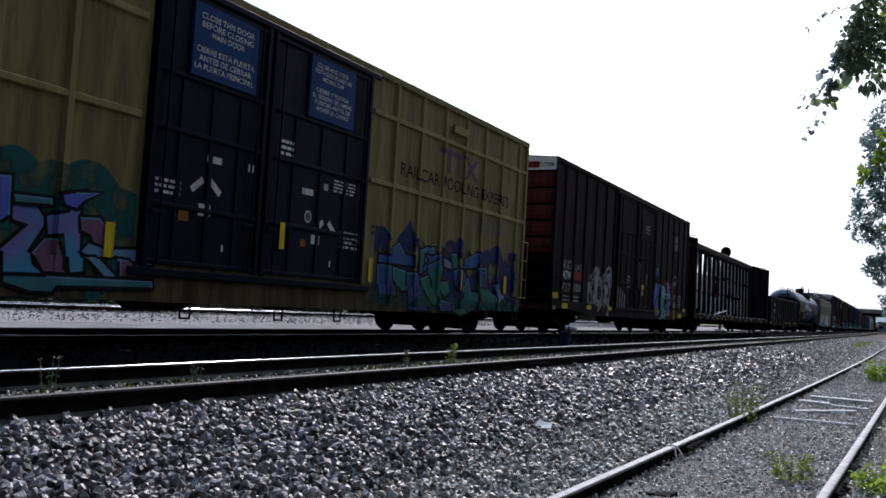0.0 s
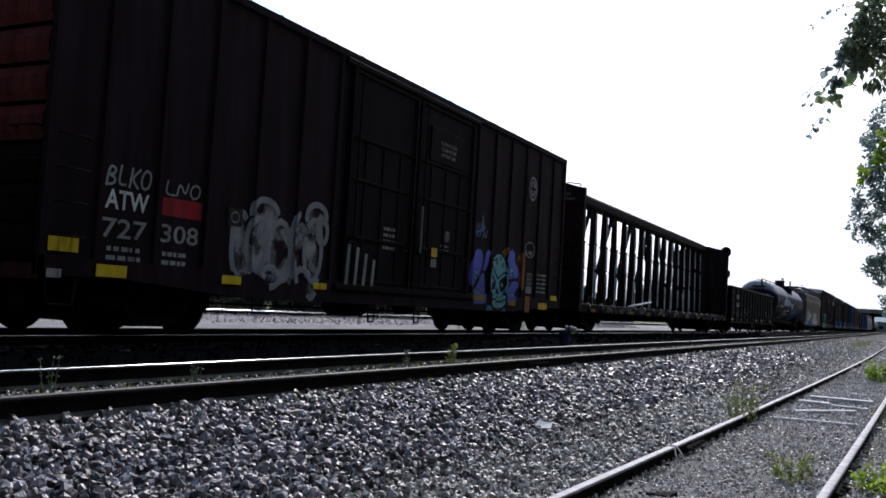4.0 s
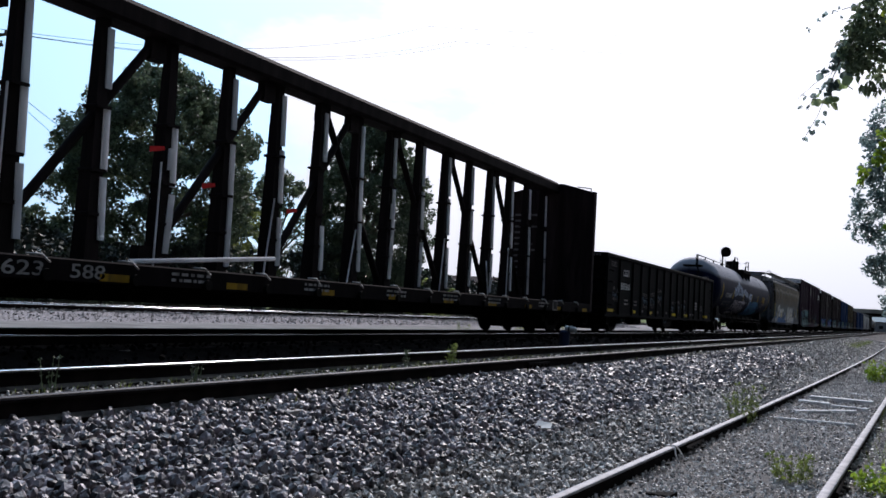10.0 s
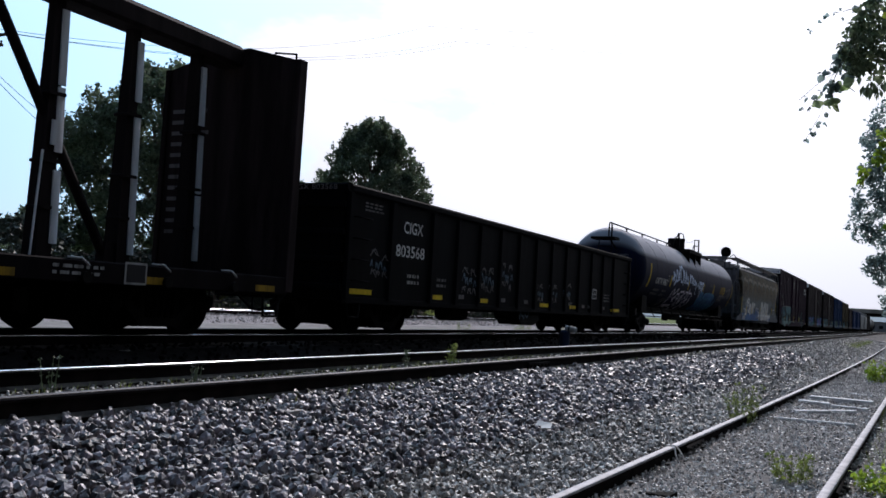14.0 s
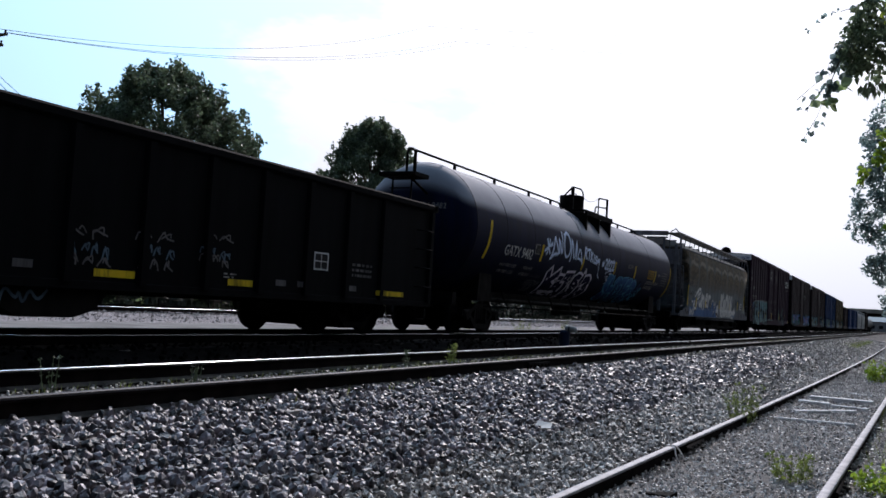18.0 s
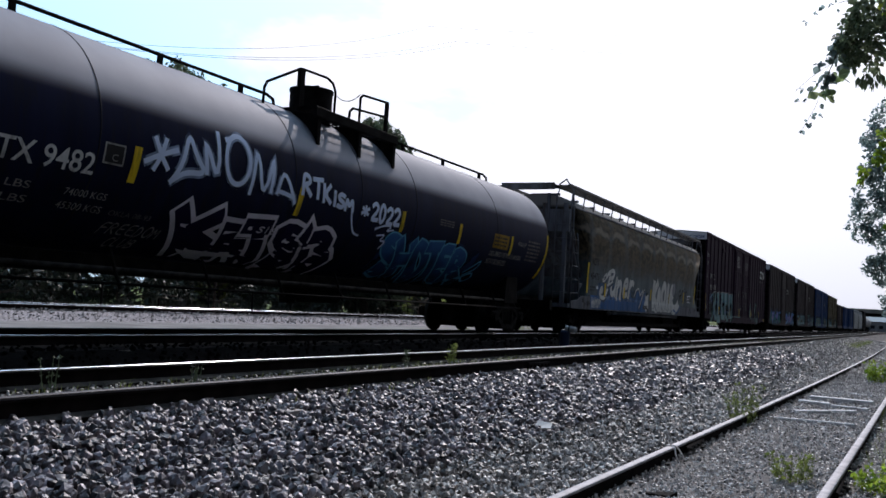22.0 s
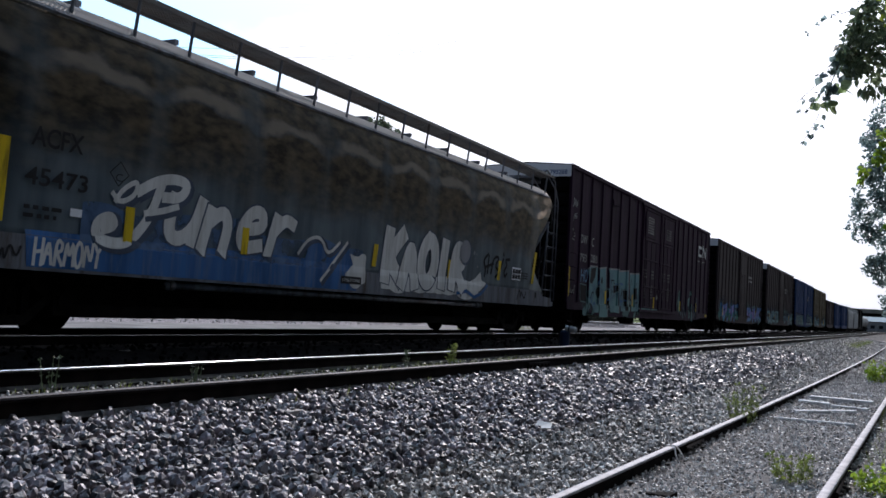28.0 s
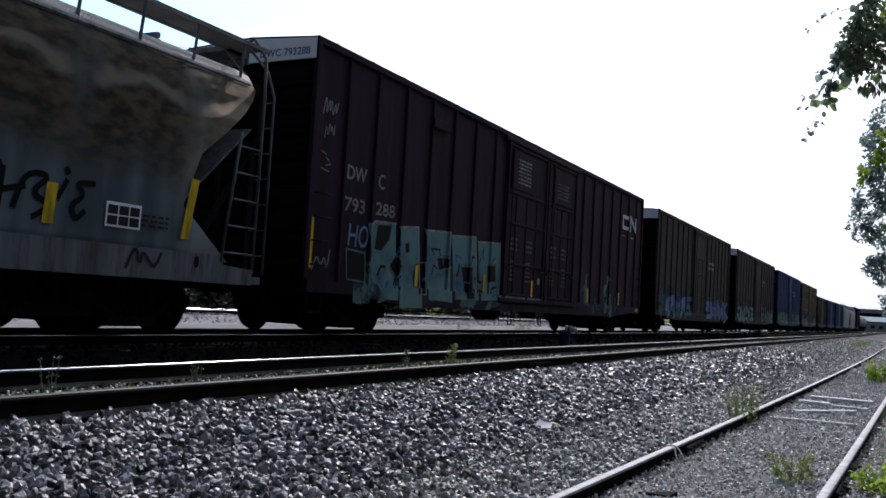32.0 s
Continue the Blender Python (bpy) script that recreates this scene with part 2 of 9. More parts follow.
# darker copy of leaf: the shrub belt's shade is put into its colour
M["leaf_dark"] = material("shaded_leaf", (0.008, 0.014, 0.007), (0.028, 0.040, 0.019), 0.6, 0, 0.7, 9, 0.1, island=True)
# yellow-green leaf with sunshine put into its colour
M["leaf_lit"] = material("sunlit_yellow_green_leaf", (0.20, 0.33, 0.03), (0.42, 0.52, 0.07), 0.5, 0, 1.5, 9, 0.1, island=True)
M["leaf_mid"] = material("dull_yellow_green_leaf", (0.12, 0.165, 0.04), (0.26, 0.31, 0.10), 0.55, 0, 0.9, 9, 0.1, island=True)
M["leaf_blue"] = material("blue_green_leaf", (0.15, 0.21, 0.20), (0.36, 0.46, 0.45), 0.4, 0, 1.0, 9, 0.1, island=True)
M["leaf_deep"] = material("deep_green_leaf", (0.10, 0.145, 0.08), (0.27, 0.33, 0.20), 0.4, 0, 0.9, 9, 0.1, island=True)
# sun through the leaf is put into this pale colour
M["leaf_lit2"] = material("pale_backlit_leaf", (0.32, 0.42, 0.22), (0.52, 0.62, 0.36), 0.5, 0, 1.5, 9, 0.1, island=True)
M["drum_blue"] = paint("dark_blue_grey", (0.035, 0.05, 0.10), 0.5, 0.6, None)
M["bark"] = material("bark", (0.07, 0.055, 0.04), (0.15, 0.12, 0.095), 0.9, 0, 5, 30, 0.8)
# blue of distance: haze is put into the hills' colour
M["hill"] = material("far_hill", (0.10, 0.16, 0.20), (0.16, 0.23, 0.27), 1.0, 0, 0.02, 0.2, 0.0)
M["wire"] = material("wire", (0.03, 0.03, 0.03), (0.06, 0.06, 0.06), 0.6, 0, 3, 20, 0.0)


def rusty_hopper(name):
    """Grey paint with broad brown rust bands high on the flank, broken up lengthwise, with pale crescents left between.
    """
    m = material(name, (0.072, 0.094, 0.110), (0.145, 0.178, 0.198), 0.8, 0, 0.9, 50, 0.12, None, streak=True, spec=0.04)
    nt = m.node_tree
    b = nt.nodes["Principled BSDF"]
    src = b.inputs["Base Color"].links[0].from_socket
    co = nt.nodes.new("ShaderNodeTexCoord")
    sep = nt.nodes.new("ShaderNodeSeparateXYZ")
    nt.links.new(co.outputs["Object"], sep.inputs[0])

    def ramp(value, pts):
        r = nt.nodes.new("ShaderNodeValToRGB")
        r.color_ramp.elements[0].position, r.color_ramp.elements[1].position = pts[0][0], pts[-1][0]
        r.color_ramp.elements[0].color = (*[pts[0][1]] * 3, 1)
        r.color_ramp.elements[1].color = (*[pts[-1][1]] * 3, 1)
        for q, c in pts[1:-1]:
            r.color_ramp.elements.new(q).color = (c, c, c, 1)
        nt.links.new(value, r.inputs["Fac"])
        return r.outputs["Color"]

    def maths(op, a, c):
        n = nt.nodes.new("ShaderNodeMath")
        n.operation = op
        for k, v in enumerate((a, c)):
            if isinstance(v, (int, float)):
                n.inputs[k].default_value = v
            else:
                nt.links.new(v, n.inputs[k])
        return n.outputs[0]

    no = nt.nodes.new("ShaderNodeTexNoise")
    no.inputs["Scale"].default_value, no.inputs["Detail"].default_value = 1.5, 8
    mp = nt.nodes.new("ShaderNodeMapping")
    mp.inputs["Scale"].default_value = (1, 0.8, 1.6)
    nt.links.new(co.outputs["Object"], mp.inputs["Vector"])
    nt.links.new(mp.outputs["Vector"], no.inputs["Vector"])
    off = maths("SUBTRACT", no.outputs["Fac"], 0.5)
    # one rust patch to each bay of the side, arched at its top under a pale crescent
    bay = maths("DIVIDE", maths("PINGPONG", sep.outputs["Y"], 1.03), 1.03)
    inside = ramp(maths("ADD", bay, maths("MULTIPLY", off, 0.9)), [(0.05, 0.72), (0.32, 1.0), (1.0, 1.0)])
    up = maths("DIVIDE", sep.outputs["Z"], 5.0)
    up = maths("ADD", up, maths("MULTIPLY", off, 0.10))
    up = maths("SUBTRACT", up, maths("MULTIPLY", maths("POWER", bay, 0.6), 0.045))
    band = ramp(up, [(0.38, 0.0), (0.46, 0.75), (0.55, 1.0), (0.625, 1.0), (0.64, 0.6), (0.665, 0.6), (0.69, 0.95), (0.82, 1.0)])
    pale = maths("MULTIPLY", ramp(up, [(0.635, 0.0), (0.65, 1.0), (0.67, 0.9), (0.685, 0.0)]), ramp(maths("ADD", bay, maths("MULTIPLY", off, 0.8)), [(0.15, 0.0), (0.4, 1.0), (1.0, 1.0)]))
    fac = maths("MULTIPLY", band, inside)
    fine = nt.nodes.new("ShaderNodeTexNoise")
    fine.inputs["Scale"].default_value, fine.inputs["Detail"].default_value = 5, 8
    mp2 = nt.nodes.new("ShaderNodeMapping")
    mp2.inputs["Scale"].default_value = (2, 0.7, 1.5)
    nt.links.new(co.outputs["Object"], mp2.inputs["Vector"])
    nt.links.new(mp2.outputs["Vector"], fine.inputs["Vector"])
    rust = nt.nodes.new("ShaderNodeMix")
    rust.data_type = "RGBA"
    rust.inputs["A"].default_value, rust.inputs["B"].default_value = (0.022, 0.0160, 0.0090, 1), (0.108, 0.079, 0.045, 1)
    sharp = nt.nodes.new("ShaderNodeMapRange")
    sharp.inputs["From Min"].default_value, sharp.inputs["From Max"].default_value = 0.36, 0.66
    nt.links.new(fine.outputs["Fac"], sharp.inputs["Value"])
    nt.links.new(sharp.outputs["Result"], rust.inputs["Factor"])
    mx = nt.nodes.new("ShaderNodeMix")
    mx.data_type = "RGBA"
    nt.links.new(maths("MULTIPLY", fac, 0.92), mx.inputs["Factor"])
    nt.links.new(src, mx.inputs["A"])
    nt.links.new(rust.outputs["Result"], mx.inputs["B"])
    worn = nt.nodes.new("ShaderNodeMix")
    worn.data_type = "RGBA"
    worn.inputs["B"].default_value = (0.25, 0.205, 0.16, 1)
    nt.links.new(maths("MULTIPLY", pale, 0.75), worn.inputs["Factor"])
    nt.links.new(mx.outputs["Result"], worn.inputs["A"])
    # the roof sheets are paler than the flank
    roof = nt.nodes.new("ShaderNodeMix")
    roof.data_type = "RGBA"
    roof.inputs["B"].default_value = (0.40, 0.385, 0.37, 1)
    nt.links.new(ramp(maths("DIVIDE", sep.outputs["Z"], 5.0), [(0.80, 0.0), (0.82, 0.9), (1.0, 1.0)]), roof.inputs["Factor"])
    nt.links.new(worn.outputs["Result"], roof.inputs["A"])
    nt.links.new(roof.outputs["Result"], b.inputs["Base Color"])
    return m


M["hopper_rusty"] = rusty_hopper("hopper_rusty")
dusty_ = M["hopper_rusty"].node_tree.nodes["Principled BSDF"]
dusty_.inputs["Sheen Weight"].default_value, dusty_.inputs["Sheen Roughness"].default_value, dusty_.inputs["Sheen Tint"].default_value = 0.12, 0.4, (0.85, 0.70, 0.52, 1)


def dusty_sunlit_tank(name):
    """Blue-black paint; pale dust on what faces up paints in the sunlit half."""
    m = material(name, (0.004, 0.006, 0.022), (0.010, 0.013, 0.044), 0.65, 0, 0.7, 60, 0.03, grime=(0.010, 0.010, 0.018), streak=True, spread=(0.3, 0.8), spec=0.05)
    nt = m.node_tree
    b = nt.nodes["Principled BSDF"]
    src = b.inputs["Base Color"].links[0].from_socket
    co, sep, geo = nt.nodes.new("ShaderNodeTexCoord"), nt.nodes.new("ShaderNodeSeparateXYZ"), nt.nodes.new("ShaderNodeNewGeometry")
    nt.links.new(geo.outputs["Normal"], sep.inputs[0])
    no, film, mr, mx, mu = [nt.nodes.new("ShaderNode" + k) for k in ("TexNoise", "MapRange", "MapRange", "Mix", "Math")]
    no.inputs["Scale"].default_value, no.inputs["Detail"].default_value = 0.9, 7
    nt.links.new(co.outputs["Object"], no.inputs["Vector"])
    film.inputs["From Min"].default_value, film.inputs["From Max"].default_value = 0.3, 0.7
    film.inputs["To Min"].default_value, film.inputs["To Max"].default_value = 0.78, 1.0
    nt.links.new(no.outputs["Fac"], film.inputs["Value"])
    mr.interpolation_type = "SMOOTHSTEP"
    # edge set where sunlight ends on the shell, so light is coloured in
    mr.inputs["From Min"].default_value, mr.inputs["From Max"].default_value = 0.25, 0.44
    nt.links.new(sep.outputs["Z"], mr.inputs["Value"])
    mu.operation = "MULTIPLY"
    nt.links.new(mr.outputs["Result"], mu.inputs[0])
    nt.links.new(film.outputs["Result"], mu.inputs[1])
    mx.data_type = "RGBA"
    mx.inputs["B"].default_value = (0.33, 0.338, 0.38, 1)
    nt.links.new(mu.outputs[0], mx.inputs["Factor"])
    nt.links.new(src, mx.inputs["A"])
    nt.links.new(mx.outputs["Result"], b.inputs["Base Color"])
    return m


M["tank_black"] = dusty_sunlit_tank("tank_black")


def spray_blend(name, top, mid, low, z0, z1):
    """Spray paint that fades from one colour to the next up the side, unevenly."""
    m = material(name, mid, mid, 0.7, 0, 2.0, 60, 0.05, None, spec=0.12)
    nt = m.node_tree
    b = nt.nodes["Principled BSDF"]
    co, sep = nt.nodes.new("ShaderNodeTexCoord"), nt.nodes.new("ShaderNodeSeparateXYZ")
    nt.links.new(co.outputs["Object"], sep.inputs[0])
    no = nt.nodes.new("ShaderNodeTexNoise")
    no.inputs["Scale"].default_value, no.inputs["Detail"].default_value = 1.3, 3
    nt.links.new(co.outputs["Object"], no.inputs["Vector"])
    mr, ad = nt.nodes.new("ShaderNodeMapRange"), nt.nodes.new("ShaderNodeMath")
    mr.inputs["From Min"].default_value, mr.inputs["From Max"].default_value = z0, z1
    nt.links.new(sep.outputs["Z"], mr.inputs["Value"])
    ad.operation = "MULTIPLY_ADD"
    ad.inputs[1].default_value = 2.2
    nt.links.new(no.outputs["Fac"], ad.inputs[0])
    sh = nt.nodes.new("ShaderNodeMath")
    sh.operation = "SUBTRACT"
    sh.inputs[1].default_value = 1.1
    nt.links.new(mr.outputs["Result"], ad.inputs[2])
    nt.links.new(ad.outputs[0], sh.inputs[0])
    r = nt.nodes.new("ShaderNodeValToRGB")
    r.color_ramp.elements[0].position, r.color_ramp.elements[1].position = 0.1, 0.9
    r.color_ramp.elements[0].color, r.color_ramp.elements[1].color = (*low, 1), (*top, 1)
    r.color_ramp.elements.new(0.5).color = (*mid, 1)
    nt.links.new(sh.outputs[0], r.inputs["Fac"])
    nt.links.new(r.outputs["Color"], b.inputs["Base Color"])
    return m


def spray_mist(name, c, cover=(0.38, 0.62)):
    """Thin overspray that lets the paint below show through in patches."""
    m = material(name, tuple(v * 0.7 for v in c), c, 0.7, 0, 1.6, 60, 0.05, None, spec=0.1)
    nt = m.node_tree
    b = nt.nodes["Principled BSDF"]
    co, no = nt.nodes.new("ShaderNodeTexCoord"), nt.nodes.new("ShaderNodeTexNoise")
    no.inputs["Scale"].default_value, no.inputs["Detail"].default_value = 2.2, 5
    nt.links.new(co.outputs["Object"], no.inputs["Vector"])
    mr = nt.nodes.new("ShaderNodeMapRange")
    mr.inputs["From Min"].default_value, mr.inputs["From Max"].default_value = cover
    nt.links.new(no.outputs["Fac"], mr.inputs["Value"])
    nt.links.new(mr.outputs["Result"], b.inputs["Alpha"])
    return m


M["fill_sky"] = spray_blend("sky_lilac_spray", (0.07, 0.19, 0.46), (0.18, 0.14, 0.36), (0.06, 0.25, 0.42), 0.7, 1.9)
M["fill_sea"] = spray_blend("blue_teal_spray", (0.030, 0.095, 0.25), (0.021, 0.13, 0.185), (0.015, 0.13, 0.10), 0.7, 1.9)
M["fill_sea2"] = spray_blend("blue_purple_spray", (0.023, 0.14, 0.20), (0.036, 0.075, 0.23), (0.04, 0.048, 0.16), 0.7, 1.9)
M["fill_mint"] = spray_blend("mint_grey_spray", (0.12, 0.24, 0.26), (0.08, 0.15, 0.19), (0.15, 0.28, 0.28), 0.7, 2.0)
M["fill_shoter"] = spray_blend("deep_blue_spray", (0.03, 0.12, 0.32), (0.015, 0.06, 0.18), (0.008, 0.03, 0.08), 1.1, 2.0)
M["fill_lilac"] = spray_blend("violet_blue_spray", (0.14, 0.15, 0.56), (0.10, 0.11, 0.48), (0.07, 0.10, 0.30), 0.8, 2.2)
M["fill_skull"] = spray_blend("mint_cyan_spray", (0.20, 0.42, 0.42), (0.10, 0.36, 0.42), (0.09, 0.30, 0.36), 0.7, 2.1)
M["p_moss"] = paint("moss_spray", (0.08, 0.15, 0.10), 0.5, 0.8, None)
M["mist_teal"] = spray_mist("teal_overspray", (0.012, 0.09, 0.085), (0.34, 0.55))
M["mist_navy"] = spray_mist("navy_overspray", (0.012, 0.025, 0.11), (0.34, 0.55))
M["mist_pale"] = spray_mist("pale_overspray", (0.34, 0.345, 0.35), (0.42, 0.58))
M["mist_white"] = spray_mist("white_overspray", (0.30, 0.38, 0.56), (0.42, 0.66))
M["mist_deep"] = spray_mist("deep_blue_overspray", (0.008, 0.03, 0.10), (0.3, 0.55))
M["mist_steel"] = spray_mist("steel_blue_overspray", (0.10, 0.17, 0.30), (0.36, 0.6))
M["mist_rust"] = spray_mist("orange_overspray", (0.26, 0.10, 0.02), (0.3, 0.5))
M["mist_mint"] = spray_mist("mint_overspray", (0.10, 0.19, 0.19), (0.42, 0.6))
M["mist_slate"] = spray_mist("slate_overspray", (0.05, 0.065, 0.09), (0.42, 0.6))


def leaf_glow(m, share):
    """Leaves let light through."""
    nt = m.node_tree
    b = nt.nodes["Principled BSDF"]
    tr, add = nt.nodes.new("ShaderNodeBsdfTranslucent"), nt.nodes.new("ShaderNodeMixShader")
    add.inputs[0].default_value = share
    src = b.inputs["Base Color"].links[0].from_socket
    nt.links.new(src, tr.inputs["Color"])
    nt.links.new(b.outputs[0], add.inputs[1])
    nt.links.new(tr.outputs[0], add.inputs[2])
    nt.links.new(add.outputs[0], nt.nodes["Material Output"].inputs["Surface"])


for k, v in (("leaf_lit2", 0.65), ("leaf_deep", 0.5), ("leaf", 0.4), ("leaf_lit", 0.5), ("leaf_mid", 0.5), ("leaf_blue", 0.55), ("strap", 0.5)):
    leaf_glow(M[k], v)


# ---- mesh building ----
class Solid:
    """Collects boxes, tubes, prisms and plates into one mesh."""

    def __init__(self):
        self.v, self.f, self.smooth = [], [], []

    def add(self, verts, faces, smooth=False):
        n = len(self.v)
        self.v += [tuple(p) for p in verts]
        self.f += [tuple(i + n for i in q) for q in faces]
        self.smooth += [smooth] * len(faces)
        return self

    def box(self, x0, x1, y0, y1, z0, z1, c=0.0):
        """A box, its four edges along the longest side chamfered by c."""
        if c <= 0:
            v = [(x, y, z) for x in (x0, x1) for y in (y0, y1) for z in (z0, z1)]
            return self.add(v, [(0, 1, 3, 2), (4, 6, 7, 5), (0, 4, 5, 1), (2, 3, 7, 6), (0, 2, 6, 4), (1, 5, 7, 3)])
        d = (x1 - x0, y1 - y0, z1 - z0)
        ax = d.index(max(d))
        lo, hi = [(x0, x1), (y0, y1), (z0, z1)][ax]
        (a0, a1), (b0, b1) = [r for i, r in enumerate(((x0, x1), (y0, y1), (z0, z1))) if i != ax]
        c = min(c, (a1 - a0) * 0.4, (b1 - b0) * 0.4)
        ring = [(a0 + c, b0), (a1 - c, b0), (a1, b0 + c), (a1, b1 - c), (a1 - c, b1), (a0 + c, b1), (a0, b1 - c), (a0, b0 + c)]
        mk = [lambda a, b, t: (t, a, b), lambda a, b, t: (a, t, b), lambda a, b, t: (a, b, t)][ax]
        v = [mk(a, b, lo) for a, b in ring] + [mk(a, b, hi) for a, b in ring]
        f = [(i, (i + 1) % 8, (i + 1) % 8 + 8, i + 8) for i in range(8)] + [tuple(range(7, -1, -1)), tuple(range(8, 16))]
        return self.add(v, f)

    def tube(self, a, b, r, n=8, r2=None, caps=True):
        a, b = Vector(a), Vector(b)
        r2 = r if r2 is None else r2
        d = (b - a).normalized()
        u = d.orthogonal().normalized()
        w = d.cross(u)
        v = []
        for p, q in ((a, r), (b, r2)):
            v += [p + (u * math.cos(2 * math.pi * i / n) + w * math.sin(2 * math.pi * i / n)) * q for i in range(n)]
        f = [(i, (i + 1) % n, (i + 1) % n + n, i + n) for i in range(n)]
        self.add(v, f, True)
        if caps:
            self.add(v[:n], [tuple(range(n - 1, -1, -1))])
            self.add(v[n:], [tuple(range(n))])
        return self

    def path(self, pts, r, n=6):
        """One bent rod through the points, its rings shared at the bends."""
        pts = [Vector(p) for p in pts]
        dirs = [(q - p).normalized() for p, q in zip(pts, pts[1:])]
        u = dirs[0].orthogonal().normalized()
        v = []
        for i, p in enumerate(pts):
            d0, d1 = dirs[max(0, i - 1)], dirs[min(len(dirs) - 1, i)]
            t = (d0 + d1).normalized() if (d0 + d1).length > 1e-4 else d1
            u = (u - t * u.dot(t)).normalized()
            w, k = t.cross(u), 1 / max(0.6, t.dot(d1))
            side = d0.cross(d1)
            out = side.cross(t).normalized() if side.length > 1e-3 else None
            for j in range(n):
                o = (u * math.cos(2 * math.pi * j / n) + w * math.sin(2 * math.pi * j / n)) * r
                if out:
                    o += out * (o.dot(out) * (k - 1))
                v.append(p + o)
        f = [(i * n + j, i * n + (j + 1) % n, (i + 1) * n + (j + 1) % n, (i + 1) * n + j) for i in range(len(pts) - 1) for j in range(n)]
        m = len(v) - n
        self.add(v, f + [tuple(range(n - 1, -1, -1)), tuple(range(m, m + n))], True)
        return self

    def prism(self, ring, y0, y1, smooth=False):
        """A ring of (x, z) drawn out along y."""
        n = len(ring)
        v = [(x, y0, z) for x, z in ring] + [(x, y1, z) for x, z in ring]
        self.add(v, [(i, (i + 1) % n, (i + 1) % n + n, i + n) for i in range(n)], smooth)
        self.add(v[:n], [tuple(range(n))])
        self.add(v[n:], [tuple(range(n - 1, -1, -1))])
        return self

    def slab(self, ring, x0, x1):
        """A ring of (y, z) drawn out along x."""
        n = len(ring)
        v = [(x0, y, z) for y, z in ring] + [(x1, y, z) for y, z in ring]
        self.add(v, [(i, (i + 1) % n, (i + 1) % n + n, i + n) for i in range(n)])
        self.add(v[:n], [tuple(range(n - 1, -1, -1))])
        self.add(v[n:], [tuple(range(n))])
        return self

    def mesh(self, name):
        me = bpy.data.meshes.new(name)
        me.from_pydata(self.v, [], self.f)
        me.polygons.foreach_set("use_smooth", self.smooth)
        bm = bmesh.new()
        bm.from_mesh(me)
        bmesh.ops.recalc_face_normals(bm, faces=bm.faces)
        bm.to_mesh(me)
        bm.free()
        return me


def part(name, solid, mat, parent=None, label="", kind=""):
    """One mesh object, under a thing or a part if one is given."""
    me = solid.mesh(name) if isinstance(solid, Solid) else solid
    if not me.materials:
        me.materials.append(mat)
    ob = new(name, me)
    ob.parent = parent
    return tagged(ob, label, kind=kind)


def thing(name, label, category, group="", at=(0, 0, 0)):
    ob = new(name)
    ob.empty_display_size = 0.3
    ob.location = at
    return tagged(ob, label, category, group)


def text_mesh(body, size, depth=0.004, grow=0.0, bold=False, shear=0.0, spacing=1.0):
    """Raised lettering in the x-y plane, from the built-in font."""
    cu = bpy.data.curves.new("lettering", "FONT")
    cu.body, cu.size, cu.extrude, cu.offset, cu.shear, cu.space_character = body, size, depth, grow, shear, spacing
    cu.resolution_u = 3
    cu.align_x = "LEFT"
    tmp = bpy.data.objects.new("lettering", cu)
    scene.collection.objects.link(tmp)
    dg = bpy.context.evaluated_depsgraph_get()
    me = bpy.data.meshes.new_from_object(tmp.evaluated_get(dg))
    bpy.data.objects.remove(tmp)
    bpy.data.curves.remove(cu)
    return me


def lettering(name, body, size, x, y, z, mat, parent, grow=0.0, shear=0.0, spacing=1.0, depth=0.003, tilt=0.0, stretch=1.0, label="", end=False):
    """Words on a car's side (read along +y) or, with end, on its end that faces -y."""
    me = text_mesh(body, size, depth, grow, shear=shear, spacing=spacing)
    spin = Matrix.Rotation(radians(90), 4, "X") if end else Matrix.Rotation(radians(90), 4, "Z") @ Matrix.Rotation(radians(90), 4, "X")
    me.transform(Matrix.Translation((x, y, z)) @ spin @ Matrix.Rotation(radians(tilt), 4, "Z") @ Matrix.Diagonal((stretch, 1, 1, 1)))
    return part(name, me, mat, parent, label)


# ---- the ground: one sheet across all tracks ----
ROAD = (-20.9, -13.2)
PROFILE = [(-4000, -0.4, "grass"), (-300, -0.4, "grass"), (-70, -0.35, "grass"), (-34, -0.35, "cinder"), (-26.3, -0.3, "gravel"), (-25.4, -0.19, "gravel"),
           (-22.4, -0.19, "gravel"), (ROAD[0], -0.40, "road"), (ROAD[1], -0.40, "gravel"), (-12.7, -0.17, "gravel"),
           (-9.5, -0.17, "shade_black"), (-8.0, -0.55, "shade_black"), (-7.3, -0.40, "shade_black"), (-6.95, -0.215, "shade_black"), (-6.56, -0.217, "gravel"), (-5.1, -0.225, "gravel"), (-4.88, -0.262, "gravel"), (-4.5, -0.292, "gravel"),
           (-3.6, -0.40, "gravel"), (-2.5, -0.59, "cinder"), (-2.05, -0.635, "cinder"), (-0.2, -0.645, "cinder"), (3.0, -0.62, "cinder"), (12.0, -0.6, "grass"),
           (300, -0.6, "grass"), (4000, -0.6, "grass")]


def ground_z(x):
    for (x0, z0, _), (x1, z1, _) in zip(PROFILE, PROFILE[1:]):
        if x0 <= x <= x1:
            return z0 + (z1 - z0) * (x - x0) / (x1 - x0)
    return -0.4


